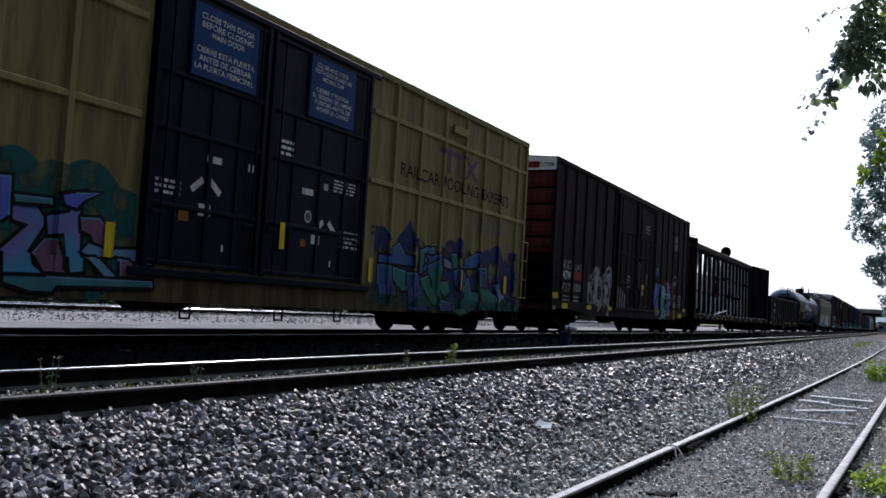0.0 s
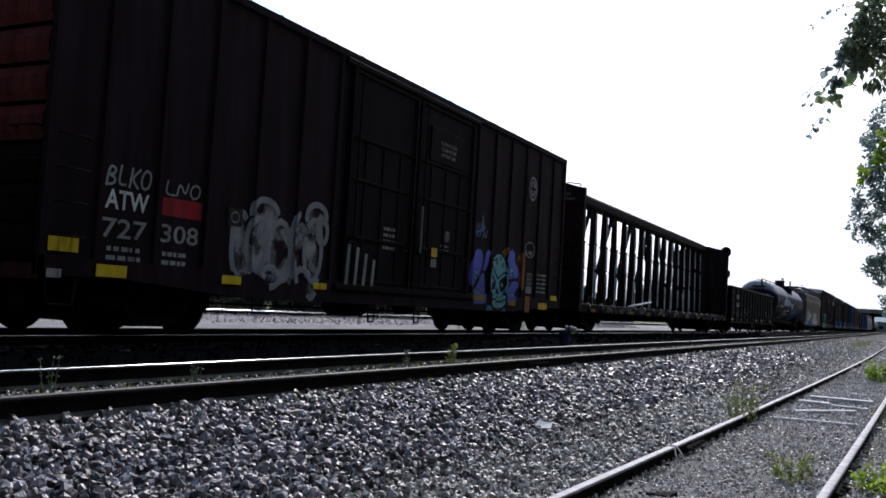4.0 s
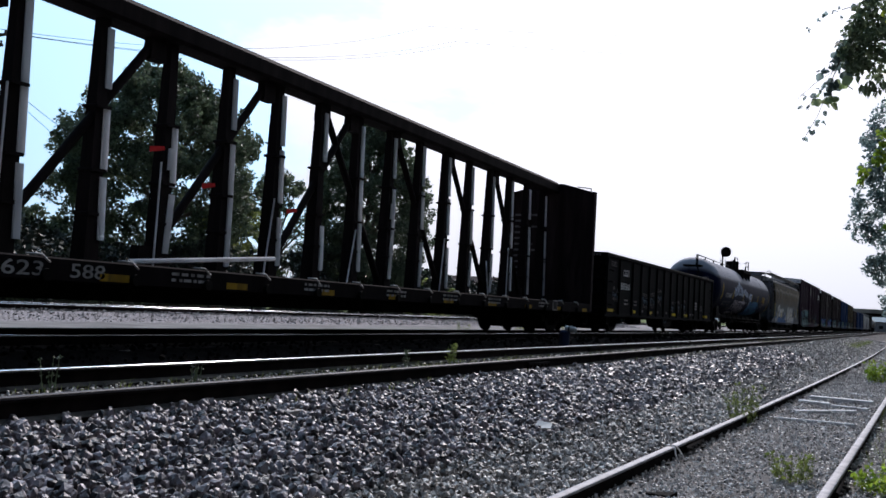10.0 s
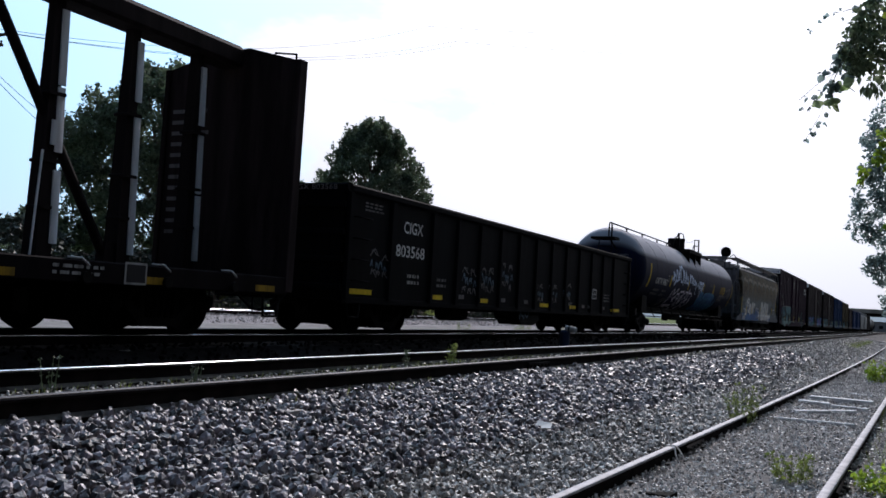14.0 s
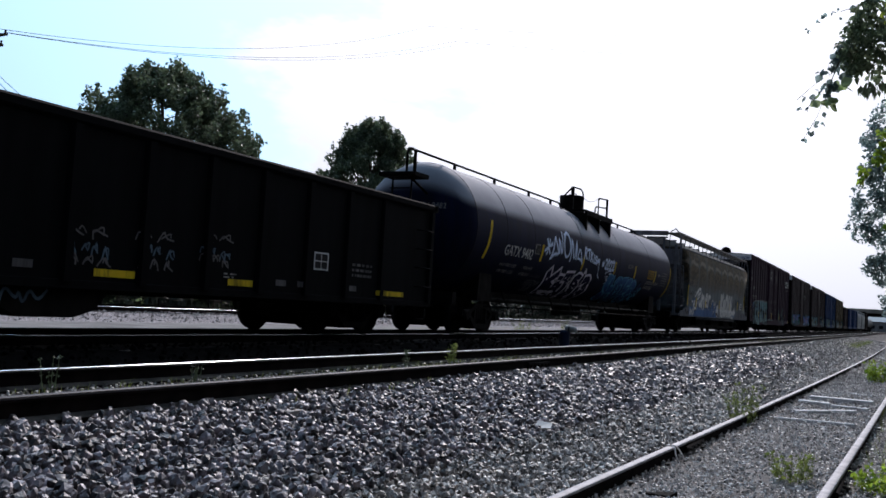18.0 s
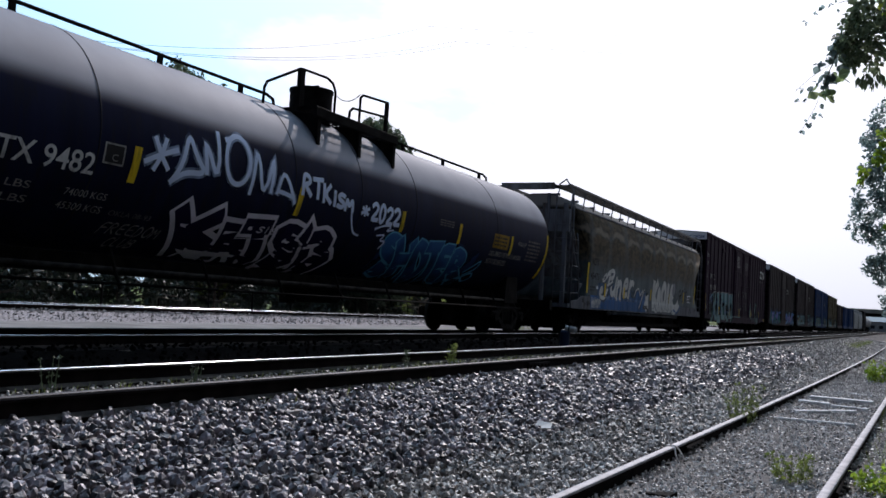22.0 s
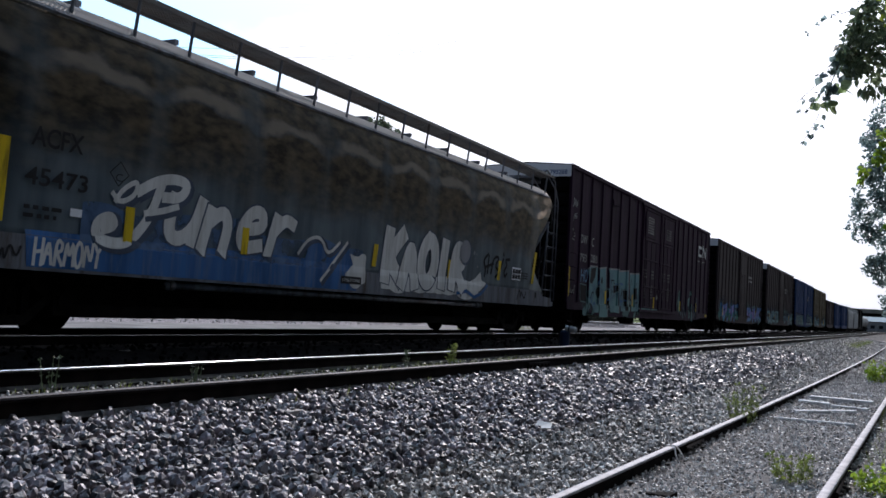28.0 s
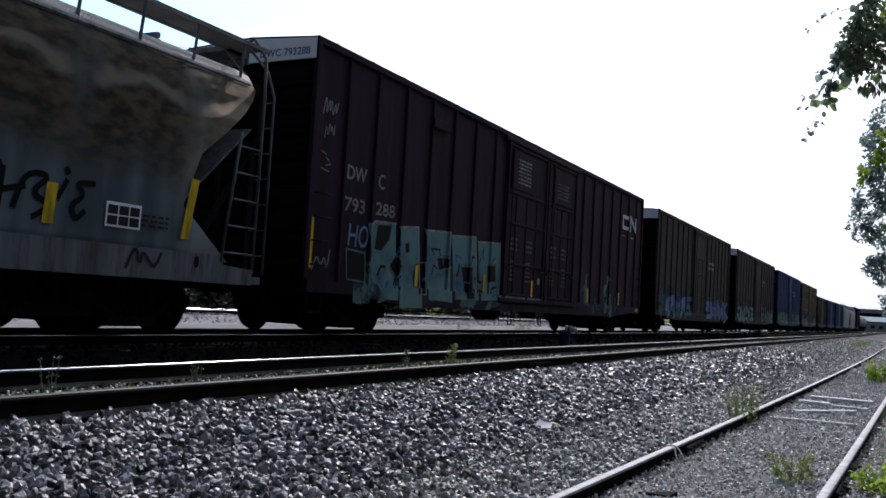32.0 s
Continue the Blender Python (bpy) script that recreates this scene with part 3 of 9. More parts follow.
def build_ground():
    ys = [-60, -20, -8, -2] + [2 + 0.25 * i for i in range(100)] + [27 + 1.5 * i for i in range(50)] + [110, 140, 180, 240, 320, 450, 700, 1200, 2500, 4500]
    xs, zone = [], []
    for (x0, _, m), (x1, _, _) in zip(PROFILE, PROFILE[1:]):
        step = 0.3 if -13.5 < x0 and x1 < 4 else max(1.5, (x1 - x0) / 4)
        n = max(1, round((x1 - x0) / step))
        for i in range(n):
            xs.append(x0 + (x1 - x0) * i / n)
            zone.append(m)
    xs.append(4000)
    names = ["gravel", "shade_black", "cinder", "road", "grass", "gravel_far", "gravel_mid"]
    v, f, mi = [], [], []
    for y in ys:
        for x in xs:
            z = ground_z(x)
            if -30 < x < 6 and 0 < y < 120:
                z += 0.025 * noise.noise((x * 2.2, y * 2.2, 0)) + 0.012 * noise.noise((x * 6, y * 6, 3))
            v.append((x, y, z))
    n = len(xs)
    for j in range(len(ys) - 1):
        for i in range(n - 1):
            a = j * n + i
            f.append((a, a + 1, a + n + 1, a + n))
            z_ = zone[i]
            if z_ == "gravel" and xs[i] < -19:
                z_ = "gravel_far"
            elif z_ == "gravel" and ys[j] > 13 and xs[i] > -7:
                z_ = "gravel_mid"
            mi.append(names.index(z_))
    me = bpy.data.meshes.new("ground")
    me.from_pydata(v, [], f)
    for k in names:
        me.materials.append(M[k])
    me.polygons.foreach_set("material_index", mi)
    me.polygons.foreach_set("use_smooth", [True] * len(f))
    tagged(new("ground", me), "grey ballast, cinder and grass ground under several railway tracks", "ground", kind="structure")


build_ground()


def scatter_stones(name, label, count, region, size, mat, parent=None, seed=1, sink=0.35, density=1.0, fine=False, grow=0.5, worn=0.0, round_=False):
    """Crushed stones: jittered six-sided lumps strewn over the ground, thinning out with distance."""
    rs = np.random.RandomState(seed)
    x0, x1, y0, y1 = region
    x = rs.uniform(x0, x1, count)
    y = y0 + (y1 - y0) * rs.uniform(0, 1, count) ** density
    s = size * rs.uniform(0.55, 1.35, count) * (1 + grow * (y - y0) / (y1 - y0))
    z = np.array([ground_z(a) for a in x]) + s * (0.5 - sink) + s * rs.uniform(-0.5, 1.3 if round_ else 0.95, count)
    if round_:
        g = (1 + math.sqrt(5)) / 2
        cube = np.array([(0, a, b * g) for a in (-1, 1) for b in (-1, 1)] + [(a, b * g, 0) for a in (-1, 1) for b in (-1, 1)] + [(b * g, 0, a) for a in (-1, 1) for b in (-1, 1)]) * 0.30
        faces = np.array([(i, j, k) for i, j, k in itertools.combinations(range(12), 3) if max(np.linalg.norm(cube[i] - cube[j]), np.linalg.norm(cube[j] - cube[k]), np.linalg.norm(cube[i] - cube[k])) < 0.66])
        faces = np.array([f if np.dot(np.cross(cube[f[1]] - cube[f[0]], cube[f[2]] - cube[f[0]]), cube[f[0]]) > 0 else f[::-1] for f in faces])
    elif fine:
        cube = np.array([(.62, 0, 0), (-.62, 0, 0), (0, .62, 0), (0, -.62, 0), (0, 0, .62), (0, 0, -.62)])
        faces = np.array([(0, 2, 4), (2, 1, 4), (1, 3, 4), (3, 0, 4), (2, 0, 5), (1, 2, 5), (3, 1, 5), (0, 3, 5)])
    else:
        cube = np.array([(a, b, c) for a in (-.5, .5) for b in (-.5, .5) for c in (-.5, .5)])
        faces = np.array([(0, 1, 3, 2), (4, 6, 7, 5), (0, 4, 5, 1), (2, 3, 7, 6), (0, 2, 6, 4), (1, 5, 7, 3)])
    n = len(cube)
    v = cube[None] * rs.uniform(0.62, 1.22, (count, 1, 3)) + rs.uniform(-0.17, 0.17, (count, n, 3))
    ang = rs.uniform(0, 6.28, (count, 3))
    c, sn = np.cos(ang), np.sin(ang)
    for k, (i, j) in enumerate(((0, 1), (0, 2), (1, 2))):
        a, b = v[:, :, i].copy(), v[:, :, j].copy()
        v[:, :, i], v[:, :, j] = a * c[:, k:k + 1] - b * sn[:, k:k + 1], a * sn[:, k:k + 1] + b * c[:, k:k + 1]
    v = v * s[:, None, None] + np.stack((x, y, z), -1)[:, None]
    f = (faces[None] + n * np.arange(count)[:, None, None]).reshape(-1, faces.shape[1])
    me = bpy.data.meshes.new(name)
    me.from_pydata(v.reshape(-1, 3).tolist(), [], f.tolist())
    me.materials.append(mat)
    me.polygons.foreach_set("use_smooth", np.repeat(rs.uniform(0, 1, count) < worn, len(faces)).tolist())
    ob = new(name, me)
    return tagged(ob, label, "gravel", kind="stuff")


# ---- tracks ----
def rail_ring(x, top, w=0.075, h=0.186, foot=0.152):
    a, b = w / 2, foot / 2
    t = top
    return [(x - b, t - h), (x + b, t - h), (x + b, t - h + 0.012), (x + 0.012, t - h + 0.04), (x + 0.009, t - 0.05), (x + a, t - 0.036),
            (x + a, t - 0.006), (x - a, t - 0.006), (x - a, t - 0.036), (x - 0.009, t - 0.05), (x - 0.012, t - h + 0.04), (x - b, t - h + 0.012)]


def bent(solid, bend):
    """Shifts every vertex across the track by bend(y)."""
    solid.v = [(x + bend(y), y, z) for x, y, z in solid.v]
    return solid


def track(name, label, xa, xb, top, y0, y1, tie_top, heads, ties=(0, 0), bend=None, steps=1):
    t = thing(name, label, "railway track")
    t["kind"] = "structure"
    step = (y1 - y0) / steps
    for x, head in zip((xa, xb), heads):
        r, h, q_ = Solid(), Solid(), Solid()
        for i in range(steps):
            a, b = y0 + i * step, y0 + (i + 1) * step
            r.prism(rail_ring(x, top), a, b)
            # pale strip along the foot that paints in its lit edge
            q_.prism([(x + 0.014, top - 0.142), (x + 0.074, top - 0.170), (x + 0.074, top - 0.166), (x + 0.014, top - 0.138)], a, b)
            h.prism([(x - 0.037, top - 0.007), (x + 0.036, top - 0.022), (x + 0.0386, top - 0.021), (x + 0.0386, top - 0.012), (x + 0.036, top - 0.006), (x + 0.029, top - 0.002), (x + 0.015, top - 0.0005), (x, top), (x - 0.015, top - 0.0005), (x - 0.029, top - 0.002), (x - 0.036, top - 0.006)], a, b, True)
        if bend:
            bent(r, bend), bent(h, bend), bent(q_, bend)
        ro = part("rail", r, M["rail"], t)
        part("running_surface", h, head, ro)
        part("foot_flange", q_, M["rail_dust_lit"], ro)
    rnd = random.Random(5)
    y = ties[0]
    base = Solid().box(-1.3, 1.3, -0.115, 0.115, -0.17, 0.0, 0.012).mesh("tie")
    base.materials.append(M["tie"])
    mid = (xa + xb) / 2
    while y < ties[1]:
        ob = new("tie", base)
        ob.parent = t
        ob.matrix_basis = pose(mid + (bend(y) if bend else 0) + rnd.uniform(-0.06, 0.06), y, tie_top + rnd.uniform(-0.012, 0.012), rnd.uniform(-1, 1), 0, rnd.uniform(-1.5, 1.5))
        y += 0.51 + rnd.uniform(-0.02, 0.02)
    return t


NEAR_A, NEAR_B, NEAR_TOP = -4.99, -6.465, -0.03
XC = -10.79                                         # middle of the train's track
def siding_bend(y):
    y = min(y, 66.0)
    return 0.0265 * y - 0.0002 * y * y


near_track = track("near_track", "empty main track with one brightly polished rail in grey ballast", NEAR_A, NEAR_B, NEAR_TOP, -20, 420, -0.235, (M["rail_grey"], M["rail_head"]), (3, 40))
train_track = track("train_track", "main track under the freight train in ballast painted shade-dark", XC + 0.7375, XC - 0.7375, 0.0, -30, 420, -0.19, (M["rail_head"], M["rail_grey"]), (3, 60))
far_track = track("far_track", "rusty yard track beyond the train", -23.1, -24.58, 0.0, -10, 420, -0.19, (M["rail_head"], M["rail_head"]))
siding = track("siding_track", "old siding with dull rails half sunk in cinders", -2.15, -0.675, -0.5, -4, 75, -0.665, (M["rail_dull"], M["rail_dull"]), (3, 40), siding_bend, 24)


# ---- running gear ----
WHEELS = []


def wheelset_mesh():
    s = Solid()
    n = 28
    for sd in (1, -1):
        prof = [(0.70, 0.03), (0.70, 0.10), (0.66, 0.12), (0.655, 0.36), (0.68, 0.40), (0.685, 0.478), (0.715, 0.482), (0.725, 0.457), (0.80, 0.452), (0.80, 0.40), (0.735, 0.37), (0.73, 0.14), (0.80, 0.12), (0.80, 0.03)]
        v = [(sd * x, r * math.cos(2 * math.pi * k / n), r * math.sin(2 * math.pi * k / n)) for x, r in prof for k in range(n)]
        f = [(i * n + k, i * n + (k + 1) % n, (i + 1) * n + (k + 1) % n, (i + 1) * n + k) for i in range(len(prof) - 1) for k in range(n)]
        s.add(v, f, True)
        for k in range(3):
            a = 2.094 * k
            s.tube((sd * 0.97, 0.06 * math.cos(a), 0.06 * math.sin(a)), (sd * 1.0, 0.06 * math.cos(a), 0.06 * math.sin(a)), 0.016, 6)
    s.tube((-0.98, 0, 0), (0.98, 0, 0), 0.085, 12)
    return s.mesh("wheelset")


def side_frame_mesh():
    s = Solid()
    top = [(-1.12, 0.60), (-0.62, 0.62), (-0.32, 0.78), (0.32, 0.78), (0.62, 0.62), (1.12, 0.60), (1.12, 0.44), (0.72, 0.44), (0.34, 0.66), (-0.34, 0.66), (-0.72, 0.44), (-1.12, 0.44)]
    low = [(-0.72, 0.46), (-0.60, 0.50), (-0.30, 0.26), (0.30, 0.26), (0.60, 0.50), (0.72, 0.46), (0.36, 0.14), (-0.36, 0.14)]
    s.slab([top[i] for i in (0, 1, 10, 11)], -0.07, 0.07)
    s.slab([top[i] for i in (1, 2, 9, 10)], -0.07, 0.07)
    s.slab([top[i] for i in (2, 3, 8, 9)], -0.07, 0.07)
    s.slab([top[i] for i in (3, 4, 7, 8)], -0.07, 0.07)
    s.slab([top[i] for i in (4, 5, 6, 7)], -0.07, 0.07)
    s.slab([low[i] for i in (0, 1, 2, 7)], -0.07, 0.07)
    s.slab([low[i] for i in (2, 3, 6, 7)], -0.07, 0.07)
    s.slab([low[i] for i in (3, 4, 5, 6)], -0.07, 0.07)
    for y in (-0.2, -0.07, 0.07, 0.2):
        s.tube((0, y, 0.26), (0, y, 0.60), 0.05, 8)
    for y in (-0.34, 0.34):
        s.box(-0.06, 0.06, y - 0.05, y + 0.05, 0.2, 0.7)
    for y in (-0.89, 0.89):
        s.box(-0.09, 0.09, y - 0.16, y + 0.16, 0.38, 0.62, 0.03)
        s.tube((-0.05, y, 0.457), (0.12, y, 0.457), 0.11, 10)
    return s.mesh("side_frame")


MESH = {"wheelset": wheelset_mesh(), "side_frame": side_frame_mesh()}
for m_ in MESH.values():
    m_.materials.append(M["steel_black"])


def truck(car, y):
    b = Solid()
    b.box(-1.05, 1.05, -0.2, 0.2, 0.36, 0.72, 0.04)
    b.tube((0, 0, 0.7), (0, 0, 0.86), 0.2, 12)
    b.box(-0.9, 0.9, -0.62, -0.5, 0.32, 0.44), b.box(-0.9, 0.9, 0.5, 0.62, 0.32, 0.44)
    t = part("truck", b, M["steel_black"], car)
    t.location = (0, y, 0)
    part("spring_plank", Solid().box(-1.0, 1.0, -0.42, 0.42, 0.13, 0.40, 0.03), M["steel_black"], t)
    for e in (-1, 1):
        part("brake_beam", Solid().box(-0.95, 0.95, min(e * 0.36, e * 0.50), max(e * 0.36, e * 0.50), 0.14, 0.52, 0.02), M["steel_black"], t)
        part("brake_rod", Solid().box(-0.16, 0.16, min(e * 0.4, e * 1.5), max(e * 0.4, e * 1.5), 0.24, 0.62, 0.02), M["steel_black"], t)
    for sd in (1, -1):
        o = part("side_frame", MESH["side_frame"], None, t)
        o.location = (sd * 1.02, 0, 0)
    for dy in (-0.89, 0.89):
        o = part("wheelset", MESH["wheelset"], None, t)
        o.location = (0, dy, 0.457)
        WHEELS.append(o)
    return t


def coupler(car, y, way):
    s = Solid()
    s.box(-0.09, 0.09, min(y, y + way * 0.55), max(y, y + way * 0.55), 0.76, 0.96, 0.03)
    s.box(-0.16, 0.16, min(y + way * 0.5, y + way * 0.86), max(y + way * 0.5, y + way * 0.86), 0.68, 1.02, 0.05)
    part("coupler", s, M["steel_black"], car)
    h = Solid()
    h.path([(0.25, y, 0.78), (0.28, y + way * 0.2, 0.62), (0.26, y + way * 0.5, 0.45), (0.2, y + way * 0.8, 0.40)], 0.022, 6)
    part("air_hose", h, M["steel_black"], car)


def ladder(name, car, x, y0, y1, z0, z1, step=0.4, r=0.014, mat=None, out=0.07, flat_end=False):
    """Grab irons: rungs standing off a side (x) between y0 and y1."""
    s = Solid()
    z = z0
    while z <= z1:
        s.path([(x, y0, z), (x + out, y0, z), (x + out, y1, z), (x, y1, z)], r, 6)
        z += step
    return part(name, s, mat or M["steel_black"], car)



# bleached ties that lie bare between the siding's rails
rnd_tie = random.Random(9)
for xa_, ya_, xb_, yb_, w_, top_ in ((-1.62, 13.71, -0.58, 13.84, 0.04, -0.60), (-1.50, 14.96, -0.69, 15.98, 0.06, -0.59), (-1.59, 17.05, -1.09, 16.85, 0.09, -0.58), (-1.08, 16.73, -0.51, 16.70, 0.06, -0.59), (-1.52, 18.16, -0.46, 17.99, 0.11, -0.57), (-1.46, 20.68, -0.46, 20.38, 0.05, -0.612), (-0.37, 13.76, -0.19, 13.63, 0.04, -0.6)):
    d_ = Vector((xb_ - xa_, yb_ - ya_, 0))
    ob_ = new("bare_tie", Solid().box(0, d_.length, -w_, w_, -0.08, 0.0, 0.012).mesh("bare_tie"))
    ob_.data.materials.append(M["bleached"])
    ob_.parent = siding
    ob_.matrix_basis = pose(xa_, ya_, top_, 0, rnd_tie.uniform(-0.6, 0.6), math.degrees(math.atan2(d_.y, d_.x)))
for x_, y_ in ((NEAR_A, 28.5), (NEAR_B, 20.6), (NEAR_A, 13.1)):
    s_ = Solid().box(x_ + 0.008, x_ + 0.05, y_ - 0.45, y_ + 0.45, NEAR_TOP - 0.15, NEAR_TOP - 0.05, 0.02)
    jb_ = part("joint_bar", s_, M["rail"], near_track)
    for k_ in range(6):
        part("bolt", Solid().tube((x_ + 0.045, y_ - 0.38 + k_ * 0.152, NEAR_TOP - 0.1), (x_ + 0.08, y_ - 0.38 + k_ * 0.152, NEAR_TOP - 0.1), 0.018, 6), M["rail"], jb_)
for x_, y_ in ((-2.15, 9.5), (-0.675, 8.0)):
    jb_ = part("joint_bar", Solid().box(0.03, 0.06, -0.4, 0.4, -0.60, -0.54, 0.015), M["rail"], siding)
    jb_.location = (x_ + siding_bend(y_), y_, 0)
    for k_ in range(4):
        part("bolt", Solid().tube((0.055, -0.3 + k_ * 0.2, -0.57), (0.085, -0.3 + k_ * 0.2, -0.57), 0.017, 6), M["rail_dust_lit"], jb_)
plate_ = Solid().box(-0.09, 0.09, -0.08, 0.08, -0.012, 0.0).mesh("tie_plate")
plate_.materials.append(M["rail_dust_lit"])
spike_ = Solid().tube((0, 0, -0.05), (0, 0, 0.03), 0.012, 6).box(-0.02, 0.02, -0.02, 0.02, 0.025, 0.04).mesh("spike")
spike_.materials.append(M["rail_dust_lit"])
for y_ in (7.1, 8.25, 9.65, 10.8, 13.5, 16.5, 18.0):
    for x_ in (-2.15, -0.675):
        o_ = part("tie_plate", plate_, None, siding)
        o_.location = (x_ + siding_bend(y_), y_, -0.632)
        for e_ in (-0.085, 0.085):
            part("spike", spike_, None, siding).location = (x_ + siding_bend(y_) + e_, y_ + 0.03, -0.635)

scatter_stones("ballast_shoulder", "crushed grey ballast sloping down from the near track", 27000, (-4.94, -3.0, 2.5, 13.5), 0.044, M["stone"], seed=1, density=1.2, grow=0.1, worn=0.0, round_=True)
scatter_stones("ballast_shoulder", "crushed grey ballast sloping down from the near track", 25000, (-4.94, -2.9, 11, 36), 0.046, M["stone"], seed=23, density=1.6, grow=0.2)
scatter_stones("ballast_edge", "small dusty stones along the near rail's foot", 5000, (-4.95, -4.6, 3, 30), 0.026, M["stone_fine"], seed=21, density=1.3, fine=True)
scatter_stones("ballast_foot", "finer pale ballast at the foot of the slope", 34000, (-3.6, -2.12, 2.0, 17), 0.034, M["stone_fine"], seed=11, density=1.2, grow=0.2, fine=True)
scatter_stones("ballast_shoulder", "crushed grey ballast sloping down from the near track", 38000, (-4.92, -2.05, 11, 110), 0.046, M["stone_fine"], seed=2, density=1.7, fine=True)
scatter_stones("ballast_shoulder", "crushed grey ballast sloping down from the near track", 15000, (-4.92, -2.2, -8, 2.9), 0.055, M["stone"], seed=12, fine=True, grow=0.0)
scatter_stones("ballast_between_rails", "grey ballast and dirt between the near rails", 9000, (-6.4, -5.06, 2.5, 45), 0.027, M["stone_fine"], seed=3, density=1.4, fine=True)
scatter_stones("ballast_beyond_near_track", "ballast beyond the near track, shade painted into its near-black colour", 6000, (-7.6, -6.54, 4, 60), 0.05, M["shade_black"], seed=4, density=1.3, fine=True)
scatter_stones("shade_black_ballast", "ballast along the train's track, shade painted into its near-black colour", 9000, (-12.6, -7.6, 6, 70), 0.055, M["shade_black"], seed=5, density=1.3, fine=True)
scatter_stones("far_ballast", "pale ballast beyond the train", 15000, (-26.2, ROAD[0] - 0.05, 8, 80), 0.05, M["stone_pale"], seed=6, density=1.0, fine=True)
scatter_stones("cinders", "fine dark cinders round the siding", 31000, (-2.3, 0.5, 5.8, 32), 0.021, M["cinder_bit"], seed=7, density=1.5, sink=0.1, fine=True)
scatter_stones("cinders", "fine dark cinders round the siding", 7000, (-2.3, 1.5, 30, 110), 0.05, M["cinder_bit"], seed=8, density=1.3, sink=0.2, fine=True)


# ---- paint and lettering laid on the cars' sides ----
def drape(me, posts, w, depth=0.045):
    """Lets flat paint follow the raised posts of a side."""
    ys = [v.co.y for v in me.vertices]
    if not ys or not posts:
        return me
    lo, hi = min(ys), max(ys)
    near = [r for r in posts if lo - w < r < hi + w]
    bm = bmesh.new()
    bm.from_mesh(me)
    for r in near:
        for e in (-w, -0.55 * w, 0.55 * w, w):
            if lo < r + e < hi:
                bmesh.ops.bisect_plane(bm, geom=bm.verts[:] + bm.edges[:] + bm.faces[:], plane_co=(0, r + e, 0), plane_no=(0, 1, 0))
    for v in bm.verts:
        d = min((abs(v.co.y - r) for r in near), default=9)
        v.co.x += depth * max(0.0, min(1.0, (w - d) / (0.45 * w)))
    bm.to_mesh(me)
    bm.free()
    return me


def words_mesh(body, y0, y1, z0, z1, x, grow=0.0, shear=0.0, end=False, curve=None):
    """Flat words stretched to fill a box on a side, or with end on the end wall (then y0, y1 run along x and x is y)."""
    me = text_mesh(body, 1.0, 0.0, grow, shear=shear)
    co = np.array([v.co[:] for v in me.vertices])
    lo, hi = co.min(0), co.max(0)
    for v, c in zip(me.vertices, co):
        a = y0 + (y1 - y0) * (c[0] - lo[0]) / (hi[0] - lo[0])
        b = z0 + (z1 - z0) * (c[1] - lo[1]) / (hi[1] - lo[1])
        v.co = (a, x, b) if end else (x, a, b)
    return me


def shapes_mesh(polys, x):
    """Flat patches of paint; patches that meet share their corners, later ones lie a hair higher."""
    v, f, seen = [], [], {}
    for i, p in enumerate(polys):
        ids = []
        for a, b in p:
            k = (round(a, 4), round(b, 4))
            if k not in seen:
                seen[k] = len(v)
                v.append((x + 0.00015 * (i % 4), a, b))
            if seen[k] not in ids:
                ids.append(seen[k])
        if len(ids) > 2:
            f.append(tuple(ids))
    me = bpy.data.meshes.new("paint")
    me.from_pydata(v, [], f)
    return me


